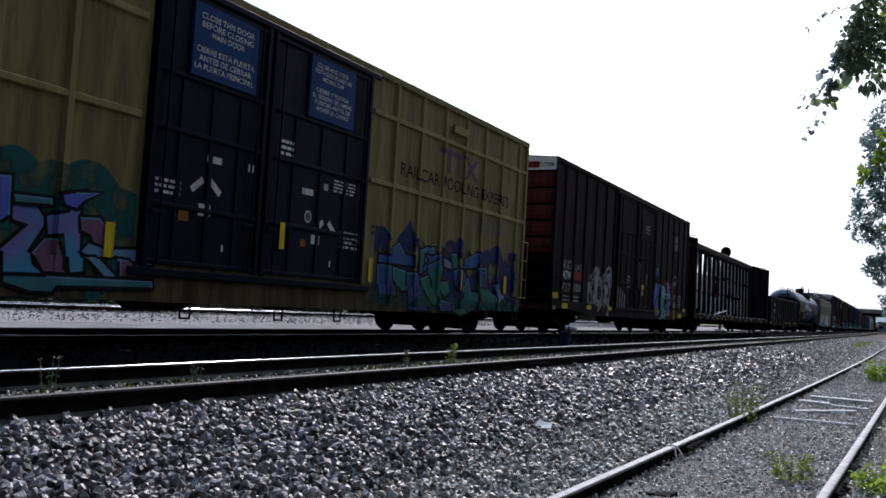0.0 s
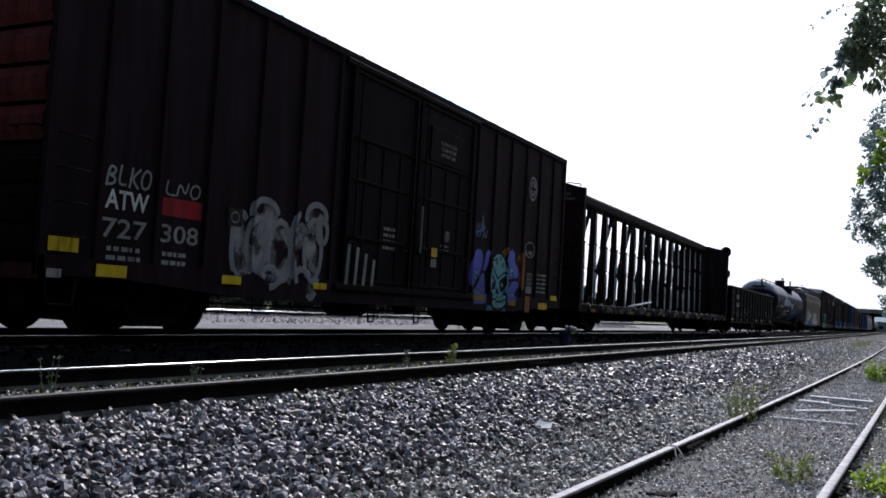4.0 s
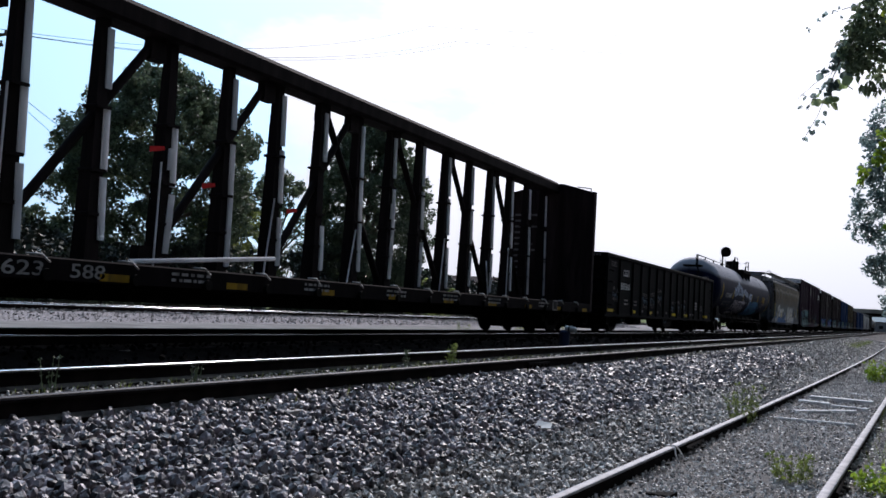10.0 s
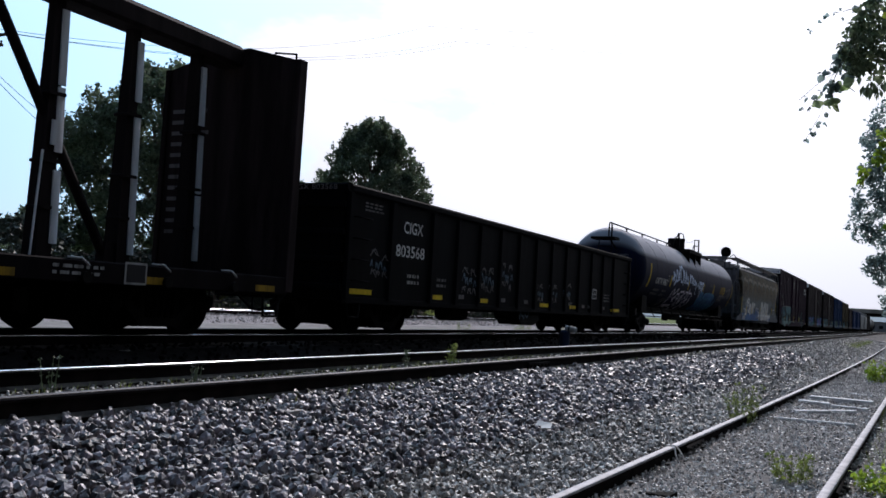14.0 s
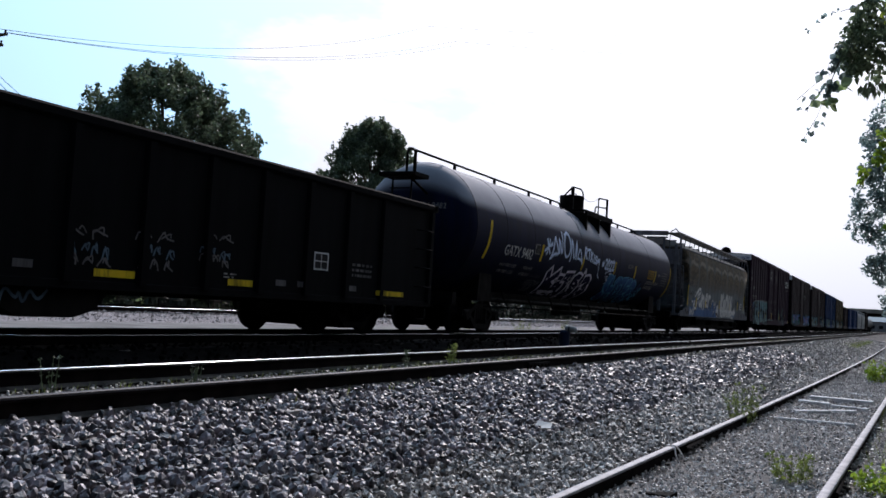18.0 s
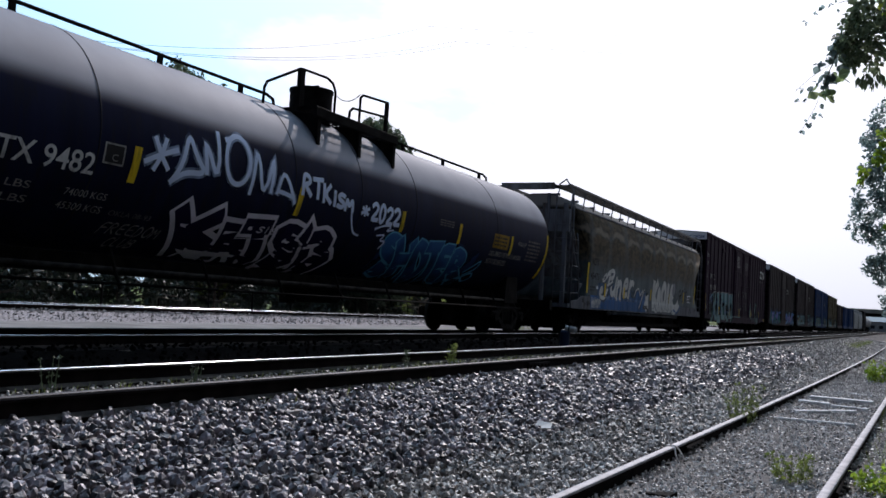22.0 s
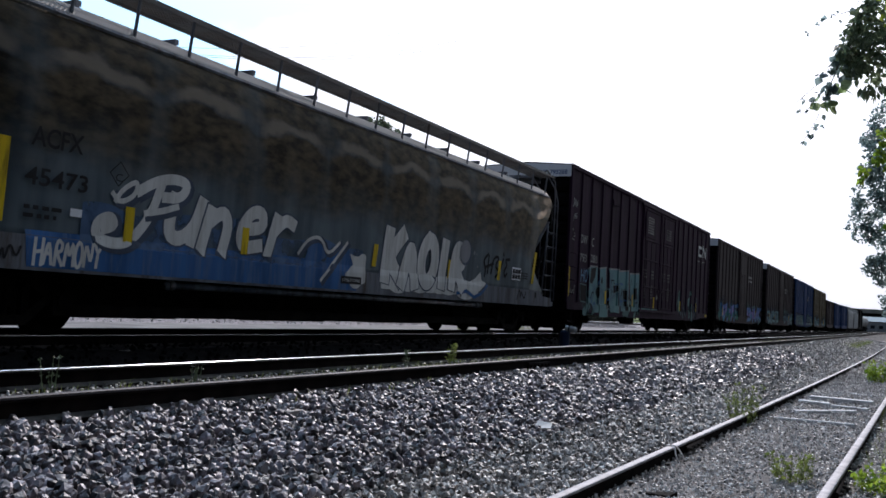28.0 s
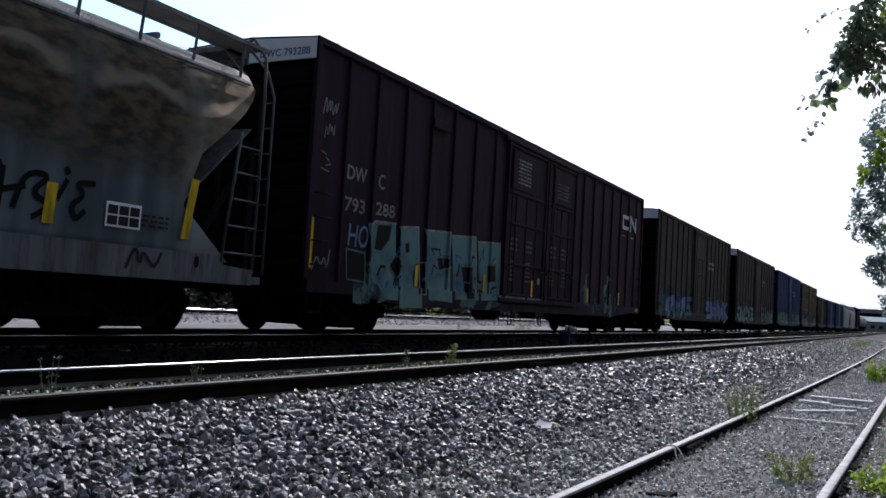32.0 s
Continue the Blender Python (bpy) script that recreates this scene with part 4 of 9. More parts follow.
class Side:
    """The near side of a car: where its posts stand and how far out its skin lies. Places are given along the whole train."""

    def __init__(self, car, y0, x, posts=(), w=0.07, bulge=None, sill=None):
        self.car, self.y0, self.x, self.posts, self.w, self.bulge, self.sill = car, y0, x, list(posts), w, bulge, sill

    def lay(self, name, me, mat, label=""):
        drape(me, self.posts, self.w)
        if self.sill and any(v.co.z < self.sill for v in me.vertices):
            bm = bmesh.new()
            bm.from_mesh(me)
            for k in (self.sill, self.sill + 0.004):
                bmesh.ops.bisect_plane(bm, geom=bm.verts[:] + bm.edges[:] + bm.faces[:], plane_co=(0, 0, k), plane_no=(0, 0, 1))
            base = self.x
            for v in bm.verts:
                if v.co.z < self.sill + 0.001:
                    on_post = v.co.x - base > 0.03
                    v.co.x += 0.008 if on_post else 0.049
            bm.to_mesh(me)
            bm.free()
        if self.bulge:
            bm = bmesh.new()
            bm.from_mesh(me)
            zs = [v.co.z for v in bm.verts]
            k = math.floor(min(zs) / 0.12) * 0.12
            while k < max(zs):
                bmesh.ops.bisect_plane(bm, geom=bm.verts[:] + bm.edges[:] + bm.faces[:], plane_co=(0, 0, k), plane_no=(0, 0, 1))
                k += 0.12
            for v in bm.verts:
                v.co.x += self.bulge(v.co.z)
            bm.to_mesh(me)
            bm.free()
        me.polygons.foreach_set("use_smooth", [False] * len(me.polygons))
        return part(name, me, mat, self.car, label, "stuff" if name in ("stencil_bar", "lettering", "graffiti", "graffiti_tag", "graffiti_outline", "graffiti_highlight", "placard", "notice_plate") and len(me.polygons) > 3 else "")

    def words(self, body, y0, y1, z0, z1, mat, lift=0.005, name="lettering", grow=0.0, shear=0.0, label=""):
        return self.lay(name, words_mesh(body, y0 - self.y0, y1 - self.y0, z0, z1, self.x + lift, grow, shear), mat, label)

    def shapes(self, polys, mat, lift=0.004, name="graffiti", label=""):
        return self.lay(name, shapes_mesh([[(a - self.y0, b) for a, b in p] for p in polys], self.x + lift), mat, label)

    def bar(self, y0, y1, z0, z1, mat, lift=0.006, name="stencil_bar"):
        return self.shapes([[(y0, z0), (y1, z0), (y1, z1), (y0, z1)]], mat, lift, name)

    def strip(self, y, z0, z1, w=0.12):
        return self.bar(y, y + w, z0, z1, M["yellow"], 0.034, "reflector_strip")

    def block(self, y0, y1, z0, z1, rows, mat, seed=0, name="stencil_bar"):
        """Small unreadable stencilling: rows of short bars."""
        r = random.Random(seed)
        h = (z1 - z0) / rows
        polys = []
        for i in range(rows):
            a = y0
            b = z1 - (i + 0.75) * h
            while a < y1 - 0.03:
                n = min(y1, a + r.uniform(0.05, 0.16))
                polys.append([(a, b), (n, b), (n, b + h * 0.5), (a, b + h * 0.5)])
                a = n + r.uniform(0.02, 0.06)
        return self.shapes(polys, mat, 0.006, name)


def oval(cy, cz, ry, rz, n=24, a0=0.0, a1=2 * math.pi):
    return [(cy + ry * math.cos(a0 + (a1 - a0) * i / n), cz + rz * math.sin(a0 + (a1 - a0) * i / n)) for i in range(n)]


def ring_polys(cy, cz, ry, rz, t, n=24):
    o, i = oval(cy, cz, ry, rz, n), oval(cy, cz, ry - t, rz - t, n)
    return [[o[k], o[(k + 1) % n], i[(k + 1) % n], i[k]] for k in range(n)]


def cloud(y0, y1, z0, z1, seed, lumps=9):
    """A lumpy patch of overspray, in upright slices."""
    r = random.Random(seed)
    puffs = [(y0 + (y1 - y0) * (i + 0.5) / lumps, z0 + (z1 - z0) * r.uniform(0.35, 0.6), (y1 - y0) / lumps * r.uniform(0.9, 1.3), (z1 - z0) * r.uniform(0.38, 0.62)) for i in range(lumps)]
    cols = []
    for k in range(lumps * 8 + 1):
        y = y0 + (y1 - y0) * k / (lumps * 8)
        hit = [(c, q * math.sqrt(1 - ((y - a) / w) ** 2)) for a, c, w, q in puffs if abs(y - a) < w * 0.995]
        if hit:
            cols.append((y, min(c - q for c, q in hit), max(c + q for c, q in hit)))
    return [[(a, p), (b, u), (b, w), (a, q)] for (a, p, q), (b, u, w) in zip(cols, cols[1:])]


def stroke(pts, w):
    """A brush line of width w through points, mitred at its corners, as quads."""
    n = len(pts)
    dirs = []
    for (a, b), (c, d) in zip(pts, pts[1:]):
        L = math.hypot(c - a, d - b) or 1
        dirs.append(((c - a) / L, (d - b) / L))
    left, right = [], []
    for i, (a, b) in enumerate(pts):
        p, q = dirs[max(0, i - 1)], dirs[min(n - 2, i)]
        nx, ny = -(p[1] + q[1]), p[0] + q[0]
        L = math.hypot(nx, ny) or 1
        nx, ny = nx / L, ny / L
        k = w / 2 / max(0.45, nx * -q[1] + ny * q[0])
        e = -0.3 * w if i == 0 else 0.3 * w if i == n - 1 else 0.0
        a, b = a + e * q[0], b + e * q[1]
        left.append((a + nx * k, b + ny * k)), right.append((a - nx * k, b - ny * k))
    return [[left[i], right[i], right[i + 1], left[i + 1]] for i in range(n - 1)]


LETTERFORMS = (
    (((0.95, 0.93), (0.12, 0.88), (0.10, 0.12), (1.0, 0.04)), ((0.1, 0.5), (0.85, 0.56))),
    (((0.05, 0.0), (0.16, 0.97), (0.86, 0.84), (0.80, 0.52), (0.2, 0.46)), ((0.42, 0.5), (1.0, 0.02))),
    (((0.0, 0.0), (0.36, 1.0), (0.62, 0.94), (0.95, 0.0)), ((0.22, 0.36), (0.76, 0.40))),
    (((0.98, 0.80), (0.36, 0.98), (0.08, 0.70), (0.88, 0.44), (0.84, 0.10), (0.0, 0.06)),),
    (((0.10, 0.0), (0.18, 1.05)), ((1.0, 1.0), (0.28, 0.48), (1.04, -0.02))),
    (((0.05, 1.0), (0.2, 0.05), (0.55, 0.55), (0.8, 0.03), (1.0, 1.02)),),
)


def wildstyle(side, y0, y1, z0, z1, fills, line, seed, letters=5, back=None, edge=None, thick=0.04):
    """An interlocking spray-can piece: leaning outlined letterforms that spell nothing."""
    r = random.Random(seed)
    w, h = (y1 - y0) / letters, z1 - z0
    if back:
        side.shapes(cloud(y0 - 0.3, y1 + 0.3, z0 + h * 0.05, z1 + 0.25, seed, letters * 2), back, 0.004)
    lift, last = 0.007, -1
    for i in range(letters):
        k = r.choice([q for q in range(len(LETTERFORMS)) if q != last])
        last = k
        lean, dz, sc = r.uniform(-0.1, 0.22), r.uniform(-0.05, 0.06) * h, r.uniform(1.0, 1.22)
        at = lambda p: (y0 + (i + 0.02) * w + w * sc * p[0] * 0.95 + lean * p[1] * w * 0.5, z0 + dz + h * 0.08 + p[1] * h * 0.84)
        fat = min(w * 0.28, h * 0.23) * r.uniform(0.9, 1.1)
        flip, turn = r.random() < 0.5, r.random() < 0.4
        lines = [[at((1 - p[0] if flip else p[0], 1 - p[1] if turn else p[1])) for p in ln] for ln in LETTERFORMS[k]]
        lines.append([at((-0.25, r.uniform(0.2, 0.8))), at((0.55, r.uniform(0.3, 0.7))), at((1.1, r.uniform(0.0, 1.0)))])
        side.shapes([q for ln in lines for q in stroke(ln, fat + 2 * thick)], line, lift, "graffiti_outline")
        side.shapes([q for ln in lines for q in stroke(ln, fat)], fills[i % len(fills)], lift + 0.0012, "graffiti_letter")
        if edge:
            side.shapes([q for ln in lines for q in stroke([(a + fat * 0.22, b + fat * 0.36) for a, b in ln[:2]], 0.022)], edge, lift + 0.0024, "graffiti_highlight")
        lift += 0.0036


def hard_patch(side, pts, fill, lift, rim=0.10, shine=True):
    """One hard-edged field of a spray-can piece: dark contour, fill, pale line along its upper edges."""
    ring = pts + pts[:2]
    side.shapes(stroke(ring, rim), M["p_black"], lift, "graffiti_outline")
    side.shapes([pts], fill, lift + 0.0006, "graffiti_letter")
    if shine:
        up = max(range(len(pts)), key=lambda i: pts[i][1])
        side.shapes(stroke([ring[up - 1] if up else pts[-1], pts[up], pts[(up + 1) % len(pts)]], 0.022), M["p_sky"], lift + 0.0009, "graffiti_highlight")


def round_line(cx, cz, rx, rz, a0=100, a1=-260, n=12):
    return [(cx + rx * math.cos(radians(a0 + (a1 - a0) * i / n)), cz + rz * math.sin(radians(a0 + (a1 - a0) * i / n))) for i in range(n + 1)]


# brush letters as lines in a unit box
BRUSH = {
    "A": [[(0, 0), (0.45, 1), (0.95, 0)], [(0.18, 0.38), (0.8, 0.42)]], "B": [[(0.1, 0), (0.12, 1), (0.75, 0.88), (0.7, 0.6), (0.15, 0.52), (0.85, 0.4), (0.8, 0.08), (0.1, 0)]],
    "C": [round_line(0.55, 0.5, 0.5, 0.5, 50, 310)], "D": [[(0.1, 0), (0.12, 1), (0.7, 0.85), (0.92, 0.5), (0.7, 0.12), (0.1, 0)]],
    "E": [[(0.9, 0.95), (0.12, 0.95), (0.1, 0.04), (0.95, 0.05)], [(0.1, 0.5), (0.75, 0.54)]], "F": [[(0.1, 0), (0.15, 1), (0.95, 0.95)], [(0.12, 0.52), (0.75, 0.56)]],
    "G": [round_line(0.55, 0.5, 0.5, 0.5, 50, 330) + [(0.98, 0.45), (0.55, 0.45)]], "H": [[(0.1, 1), (0.12, 0)], [(0.9, 1), (0.88, 0)], [(0.1, 0.48), (0.9, 0.54)]],
    "I": [[(0.5, 1), (0.46, 0)]], "J": [[(0.2, 1), (0.9, 1)], [(0.65, 1), (0.6, 0.15), (0.3, 0), (0.05, 0.2)]], "K": [[(0.12, 1), (0.1, 0)], [(0.92, 1), (0.15, 0.46), (0.98, 0)]],
    "L": [[(0.15, 1), (0.1, 0.03), (0.9, 0.05)]], "M": [[(0, 0), (0.14, 1), (0.5, 0.25), (0.86, 1), (1, 0)]], "N": [[(0, 0), (0.1, 1), (0.82, 0.04), (0.95, 1)]],
    "O": [round_line(0.5, 0.5, 0.46, 0.5)], "P": [[(0.1, 0), (0.14, 1), (0.85, 0.85), (0.8, 0.5), (0.14, 0.45)]], "R": [[(0.08, 0), (0.14, 1), (0.84, 0.86), (0.78, 0.55), (0.2, 0.5), (0.96, 0)]],
    "S": [[(0.92, 0.86), (0.5, 1), (0.14, 0.8), (0.3, 0.56), (0.76, 0.44), (0.88, 0.2), (0.5, 0), (0.04, 0.12)]], "T": [[(0, 0.94), (1, 1)], [(0.52, 0.97), (0.46, 0)]],
    "U": [[(0.05, 1), (0.1, 0.2), (0.45, 0), (0.85, 0.2), (0.95, 1)]], "V": [[(0, 1), (0.45, 0), (1, 1)]], "Y": [[(0, 1), (0.48, 0.5), (1, 1)], [(0.48, 0.5), (0.4, 0)]],
    "e": [[(0.1, 0.32), (0.85, 0.36), (0.7, 0.62), (0.3, 0.6), (0.08, 0.3), (0.3, 0.02), (0.9, 0.1)]], "n": [[(0.1, 0.6), (0.12, 0)], [(0.12, 0.4), (0.5, 0.62), (0.85, 0.45), (0.88, 0)]],
    "r": [[(0.15, 0.6), (0.15, 0)], [(0.15, 0.35), (0.5, 0.6), (0.9, 0.52)]], "u": [[(0.1, 0.6), (0.15, 0.12), (0.5, 0), (0.85, 0.2), (0.88, 0.6)], [(0.88, 0.6), (0.9, 0)]], "i": [[(0.5, 0.6), (0.48, 0)], [(0.5, 0.8), (0.52, 0.9)]],
    "0": [round_line(0.5, 0.5, 0.4, 0.5)], "1": [[(0.2, 0.8), (0.55, 1), (0.5, 0)]], "2": [[(0.05, 0.78), (0.42, 1), (0.85, 0.8), (0.72, 0.5), (0.04, 0.02), (0.96, 0.05)]],
    "3": [[(0.1, 0.9), (0.6, 1), (0.85, 0.75), (0.35, 0.52), (0.9, 0.3), (0.55, 0), (0.05, 0.1)]], "*": [[(0.1, 0.3), (0.9, 0.75)], [(0.15, 0.75), (0.85, 0.28)], [(0.5, 0.9), (0.48, 0.15)]],
    "~": [[(0, 0.5), (0.4, 0.25), (0.6, 0.7), (0.2, 0.85), (0.9, 0.1)]],
}


def soften(line, times=2):
    """Rounds a line's corners."""
    for _ in range(times):
        if len(line) > 2:
            mid = []
            for (a, b), (c, d) in zip(line, line[1:]):
                mid += [(a * 0.75 + c * 0.25, b * 0.75 + d * 0.25), (a * 0.25 + c * 0.75, b * 0.25 + d * 0.75)]
            line = [line[0]] + mid[1:-1] + [line[-1]]
    return line


def brush_lines(body, y0, y1, z0, z1, lean=0.15, seed=1, curl=2):
    r = random.Random(seed)
    out, w = [], (y1 - y0) / len(body)
    for i, ch in enumerate(body):
        dz, k = r.uniform(-0.05, 0.05) * (z1 - z0), r.uniform(0.78, 0.95)
        out.append([[(y0 + w * (i + 0.06 + k * a) + lean * (z1 - z0) * (b - 0.5), z0 + dz + b * (z1 - z0)) for a, b in soften(ln, curl)] for ln in BRUSH[ch]])
    return out


def tag(side, body, y0, y1, z0, z1, w, mat, lift=0.009, lean=0.15, seed=1):
    """A one-line brush tag, written in one go."""
    for lines in brush_lines(body, y0, y1, z0, z1, lean, seed):
        side.shapes([q for ln in lines for q in stroke(ln, w)], mat, lift, "graffiti_tag")


def scribble(side, y0, y1, z0, z1, w, mat, lift=0.008, seed=1, loops=5):
    """An illegible tag: one looping brush line."""
    r = random.Random(seed)
    pts = []
    for i in range(loops * 2):
        a = y0 + (y1 - y0) * (i + 0.5) / (loops * 2)
        pts.append((a + r.uniform(-0.3, 0.3) * (y1 - y0) / loops, (z1 if i % 2 else z0) + r.uniform(-0.2, 0.2) * (z1 - z0)))
    side.shapes(stroke(soften(pts, 2), w), mat, lift, "graffiti_tag")


def fat_letters(side, body, spans, z0, z1, fill, line, fat=0.2, edge=0.035, lean=0.15, curl=1):
    """Fat outlined letters of uneven width, each lapping over the one before."""
    lift = 0.007
    for k, (ch, (a, b)) in enumerate(zip(body, spans)):
        for lines in brush_lines(ch, a, b, z0, z1, lean, 2 + k, curl):
            side.shapes([q for ln in lines for q in stroke(ln, fat + 2 * edge)], line, lift, "graffiti_outline")
            side.shapes([q for ln in lines for q in stroke(ln, fat)], fill, lift + 0.0012, "graffiti_letter")
            lift += 0.0026


def throw_up(side, body, y0, y1, z0, z1, fill, line, fat=0.2, edge=0.035, lean=0.15, curl=1, seed=2):
    """Fat outlined letters, each overlapping the one before."""
    lift = 0.007
    for lines in brush_lines(body, y0, y1, z0, z1, lean, seed, curl):
        side.shapes([q for ln in lines for q in stroke(ln, fat + 2 * edge)], line, lift, "graffiti_outline")
        side.shapes([q for ln in lines for q in stroke(ln, fat)], fill, lift + 0.0012, "graffiti_letter")
        lift += 0.0026


# ---- the cars ----
CARS = []


def new_car(name, label, y0, group="freight cars of the train"):
    c = thing(name, label, "freight car", group, (XC, y0, 0))
    CARS.append((c, y0))
    return c


HW = 1.524                                          # half the width of a car body
SKIN = HW - 0.045


def post_mesh(z0, z1, w, mat, depth=0.045):
    me = Solid().add([(0, -w, z0), (0, w, z0), (depth, w * 0.55, z0), (depth, -w * 0.55, z0),
                      (0, -w, z1), (0, w, z1), (depth, w * 0.55, z1), (depth, -w * 0.55, z1)],
                     [(0, 1, 2, 3), (4, 7, 6, 5), (1, 5, 6, 2), (2, 6, 7, 3), (3, 7, 4, 0), (0, 4, 5, 1)]).mesh("side_post")
    me.materials.append(mat)
    return me


def boxcar(label, y0, y1, top, side, end, door, posts, door_mat=None, door_split=None, end_ribs=9, beams=(), roof=None, rib_mat=None, w=0.07, sill=0.62, panel=False, near=True, door_posts=3, sill_mat=None):
    """A boxcar from y0 to y1 along the train; door and posts are given along the train too."""
    c = new_car("boxcar", label, y0)
    L, hw, z0 = y1 - y0, SKIN, 0.92
    d0, d1 = door[0] - y0, door[1] - y0
    posts = [p - y0 for p in posts]
    part("body", Solid().box(-hw, hw, 0.06, L - 0.06, z0, top - 0.1), side, c)
    for k in (1, -1):
        s = Solid().slab([(0, z0 - 0.14), (1.5, z0 - 0.14), (3.7, sill), (L - 3.7, sill), (L - 1.5, z0 - 0.14), (L, z0 - 0.14), (L, z0 + 0.10), (0, z0 + 0.10)], k * hw - 0.02, k * hw + 0.047)
        part("side_sill", s, sill_mat or side, c)
        part("top_chord", Solid().box(k * hw - 0.02, k * hw + 0.05, 0.0, L, top - 0.16, top - 0.02, 0.012), side, c)
    rm = post_mesh(z0 + 0.1, top - 0.16, w, rib_mat or side)
    for y in posts:
        for k in (1, -1):
            o = part("side_post", rm, None, c)
            o.matrix_basis = pose(k * hw, y, 0, 0, 0, 0 if k > 0 else 180)
    for y in (0.06, L - 0.06):
        for k in (1, -1):
            part("corner_post", Solid().box(k * hw - 0.04, k * hw + 0.047, y - 0.06, y + 0.06, z0 - 0.14, top - 0.1, 0.012), rib_mat or side, c)
    for z in beams:
        for a, b in ((0.12, d0 - 0.12), (d1 + 0.12, L - 0.12)):
            part("side_beam", Solid().box(hw - 0.01, hw + 0.04, a, b, z - 0.055, z + 0.055, 0.02), rib_mat or side, c)
    for y, way in ((0.06, -1), (L - 0.06, 1)):
        s = Solid().box(-hw, hw, min(y, y - way * 0.02), max(y, y - way * 0.02), z0 - 0.2, top - 0.1)
        ew = part("end_wall", s, end, c)
        h = (top - 0.45 - z0) / end_ribs
        fold = Solid().slab([(0, 0.03), (-0.06, h * 0.32), (-0.06, h * 0.68), (0, h - 0.03)], -hw + 0.07, hw - 0.07).mesh("end_fold")
        fold.materials.append(end)
        fold_low = fold.copy()
        fold_low.materials.clear()
        fold_low.materials.append(M["brown_b"])
        sooty = 3 if end == M["red_end"] else 0
        for i in range(end_ribs):
            o = part("end_fold", fold_low if i < sooty else fold, None, ew)
            o.matrix_basis = pose(0, y, z0 + i * h, 0, 0, 0 if way < 0 else 180)
        if panel and way < 0:
            a, b = y - 0.07, y - 0.02
            pv = [(-hw, 0, top - 0.42), (hw, 0, top - 0.42), (hw, 0, top - 0.06), (0, 0, top + 0.02), (-hw, 0, top - 0.06)]
            part("white_end_panel", Solid().add([(p[0], a, p[2]) for p in pv] + [(p[0], b, p[2]) for p in pv],
                 [(0, 1, 2, 3, 4), (9, 8, 7, 6, 5), (0, 5, 6, 1), (1, 6, 7, 2), (2, 7, 8, 3), (3, 8, 9, 4), (4, 9, 5, 0)]), M["p_white"], c, "white-painted panel across the car end")
        coupler(c, y + way * 0.02, way)
    s = Solid().prism([(-hw - 0.03, top - 0.1), (hw + 0.03, top - 0.1), (hw + 0.03, top - 0.03), (0, top + 0.06), (-hw - 0.03, top - 0.03)], 0, L)
    ro = part("roof", s, roof or side, c)
    seam = Solid().prism([(-hw - 0.035, top - 0.04), (0, top + 0.05), (hw + 0.035, top - 0.04), (hw + 0.035, top - 0.008), (0, top + 0.09), (-hw - 0.035, top - 0.008)], -0.045, 0.045).mesh("roof_seam")
    seam.materials.append(roof or side)
    k = 0.6
    while k < L - 0.3:
        part("roof_seam", seam, None, ro).location = (0, k, 0)
        k += 1.25
    s = Solid().box(-0.28, 0.28, 0.3, L - 0.3, 0.62, 0.94)
    part("center_sill", s, M["steel_black"], c)
    for y in (2.45, L * 0.36, L * 0.5, L * 0.64, L - 2.45):
        part("crossbearer", Solid().box(-1.4, 1.4, y - 0.1, y + 0.1, 0.74, 0.92), M["steel_black"], c)
    part("air_reservoir", Solid().tube((0.75, L * 0.40, 0.56), (0.75, L * 0.40 + 1.1, 0.56), 0.19, 12), M["steel_black"], c)
    part("brake_cylinder", Solid().tube((0.7, L * 0.55, 0.58), (0.7, L * 0.55 + 0.6, 0.58), 0.15, 12), M["steel_black"], c)
    part("brake_rod", Solid().tube((0.7, 2.8, 0.5), (0.7, L - 2.8, 0.5), 0.016, 6), M["steel_black"], c)
    truck(c, 2.45), truck(c, L - 2.45)
    dm_ = door_mat or side
    for k in (1, -1):
        part("door_panel", Solid().box(k * hw - 0.01, k * hw + 0.03, d0, d1, z0 + 0.02, top - 0.2), dm_, c)
    if near:
        part("upper_door_track", Solid().box(hw + 0.03, hw + 0.09, d0 - 0.2, d1 + 0.2, top - 0.26, top - 0.16, 0.01), dm_, c)
        part("lower_door_track", Solid().box(hw + 0.02, hw + 0.10, d0 - 0.2, d1 + 0.2, z0 - 0.06, z0 + 0.05, 0.01), dm_, c)
        cuts = [d0] + [v - y0 for v in (door_split or [])] + [d1]
        for a, b in zip(cuts, cuts[1:]):
            leaf = part("door_leaf", Solid().box(hw + 0.02, hw + 0.045, a + 0.04, b - 0.04, z0 + 0.06, top - 0.26), dm_, c)
            for y in (a + 0.09, b - 0.09):
                part("door_stile", Solid().box(hw + 0.04, hw + 0.085, y - 0.05, y + 0.05, z0 + 0.06, top - 0.26, 0.012), dm_, leaf)
            for z in (z0 + 0.14, z0 + 0.95, 2.95, 3.75, top - 0.34):
                part("door_rail", Solid().box(hw + 0.04, hw + 0.075, a + 0.14, b - 0.14, z - 0.035, z + 0.035, 0.012), dm_, leaf)
            for i in range(1, door_posts + 1):
                y = a + (b - a) * i / (door_posts + 1)
                part("door_corrugation", Solid().box(hw + 0.04, hw + 0.065, y - 0.05, y + 0.05, z0 + 0.18, 3.7, 0.015), dm_, leaf)
            for y in (a + 0.3, b - 0.3):
                part("lock_rod", Solid().tube((hw + 0.10, y, z0 + 0.1), (hw + 0.10, y, top - 0.35), 0.016, 6), dm_, leaf)
                part("lock_handle", Solid().box(hw + 0.085, hw + 0.12, y - 0.18, y + 0.05, z0 + 0.8, z0 + 0.86, 0.01), dm_, leaf)
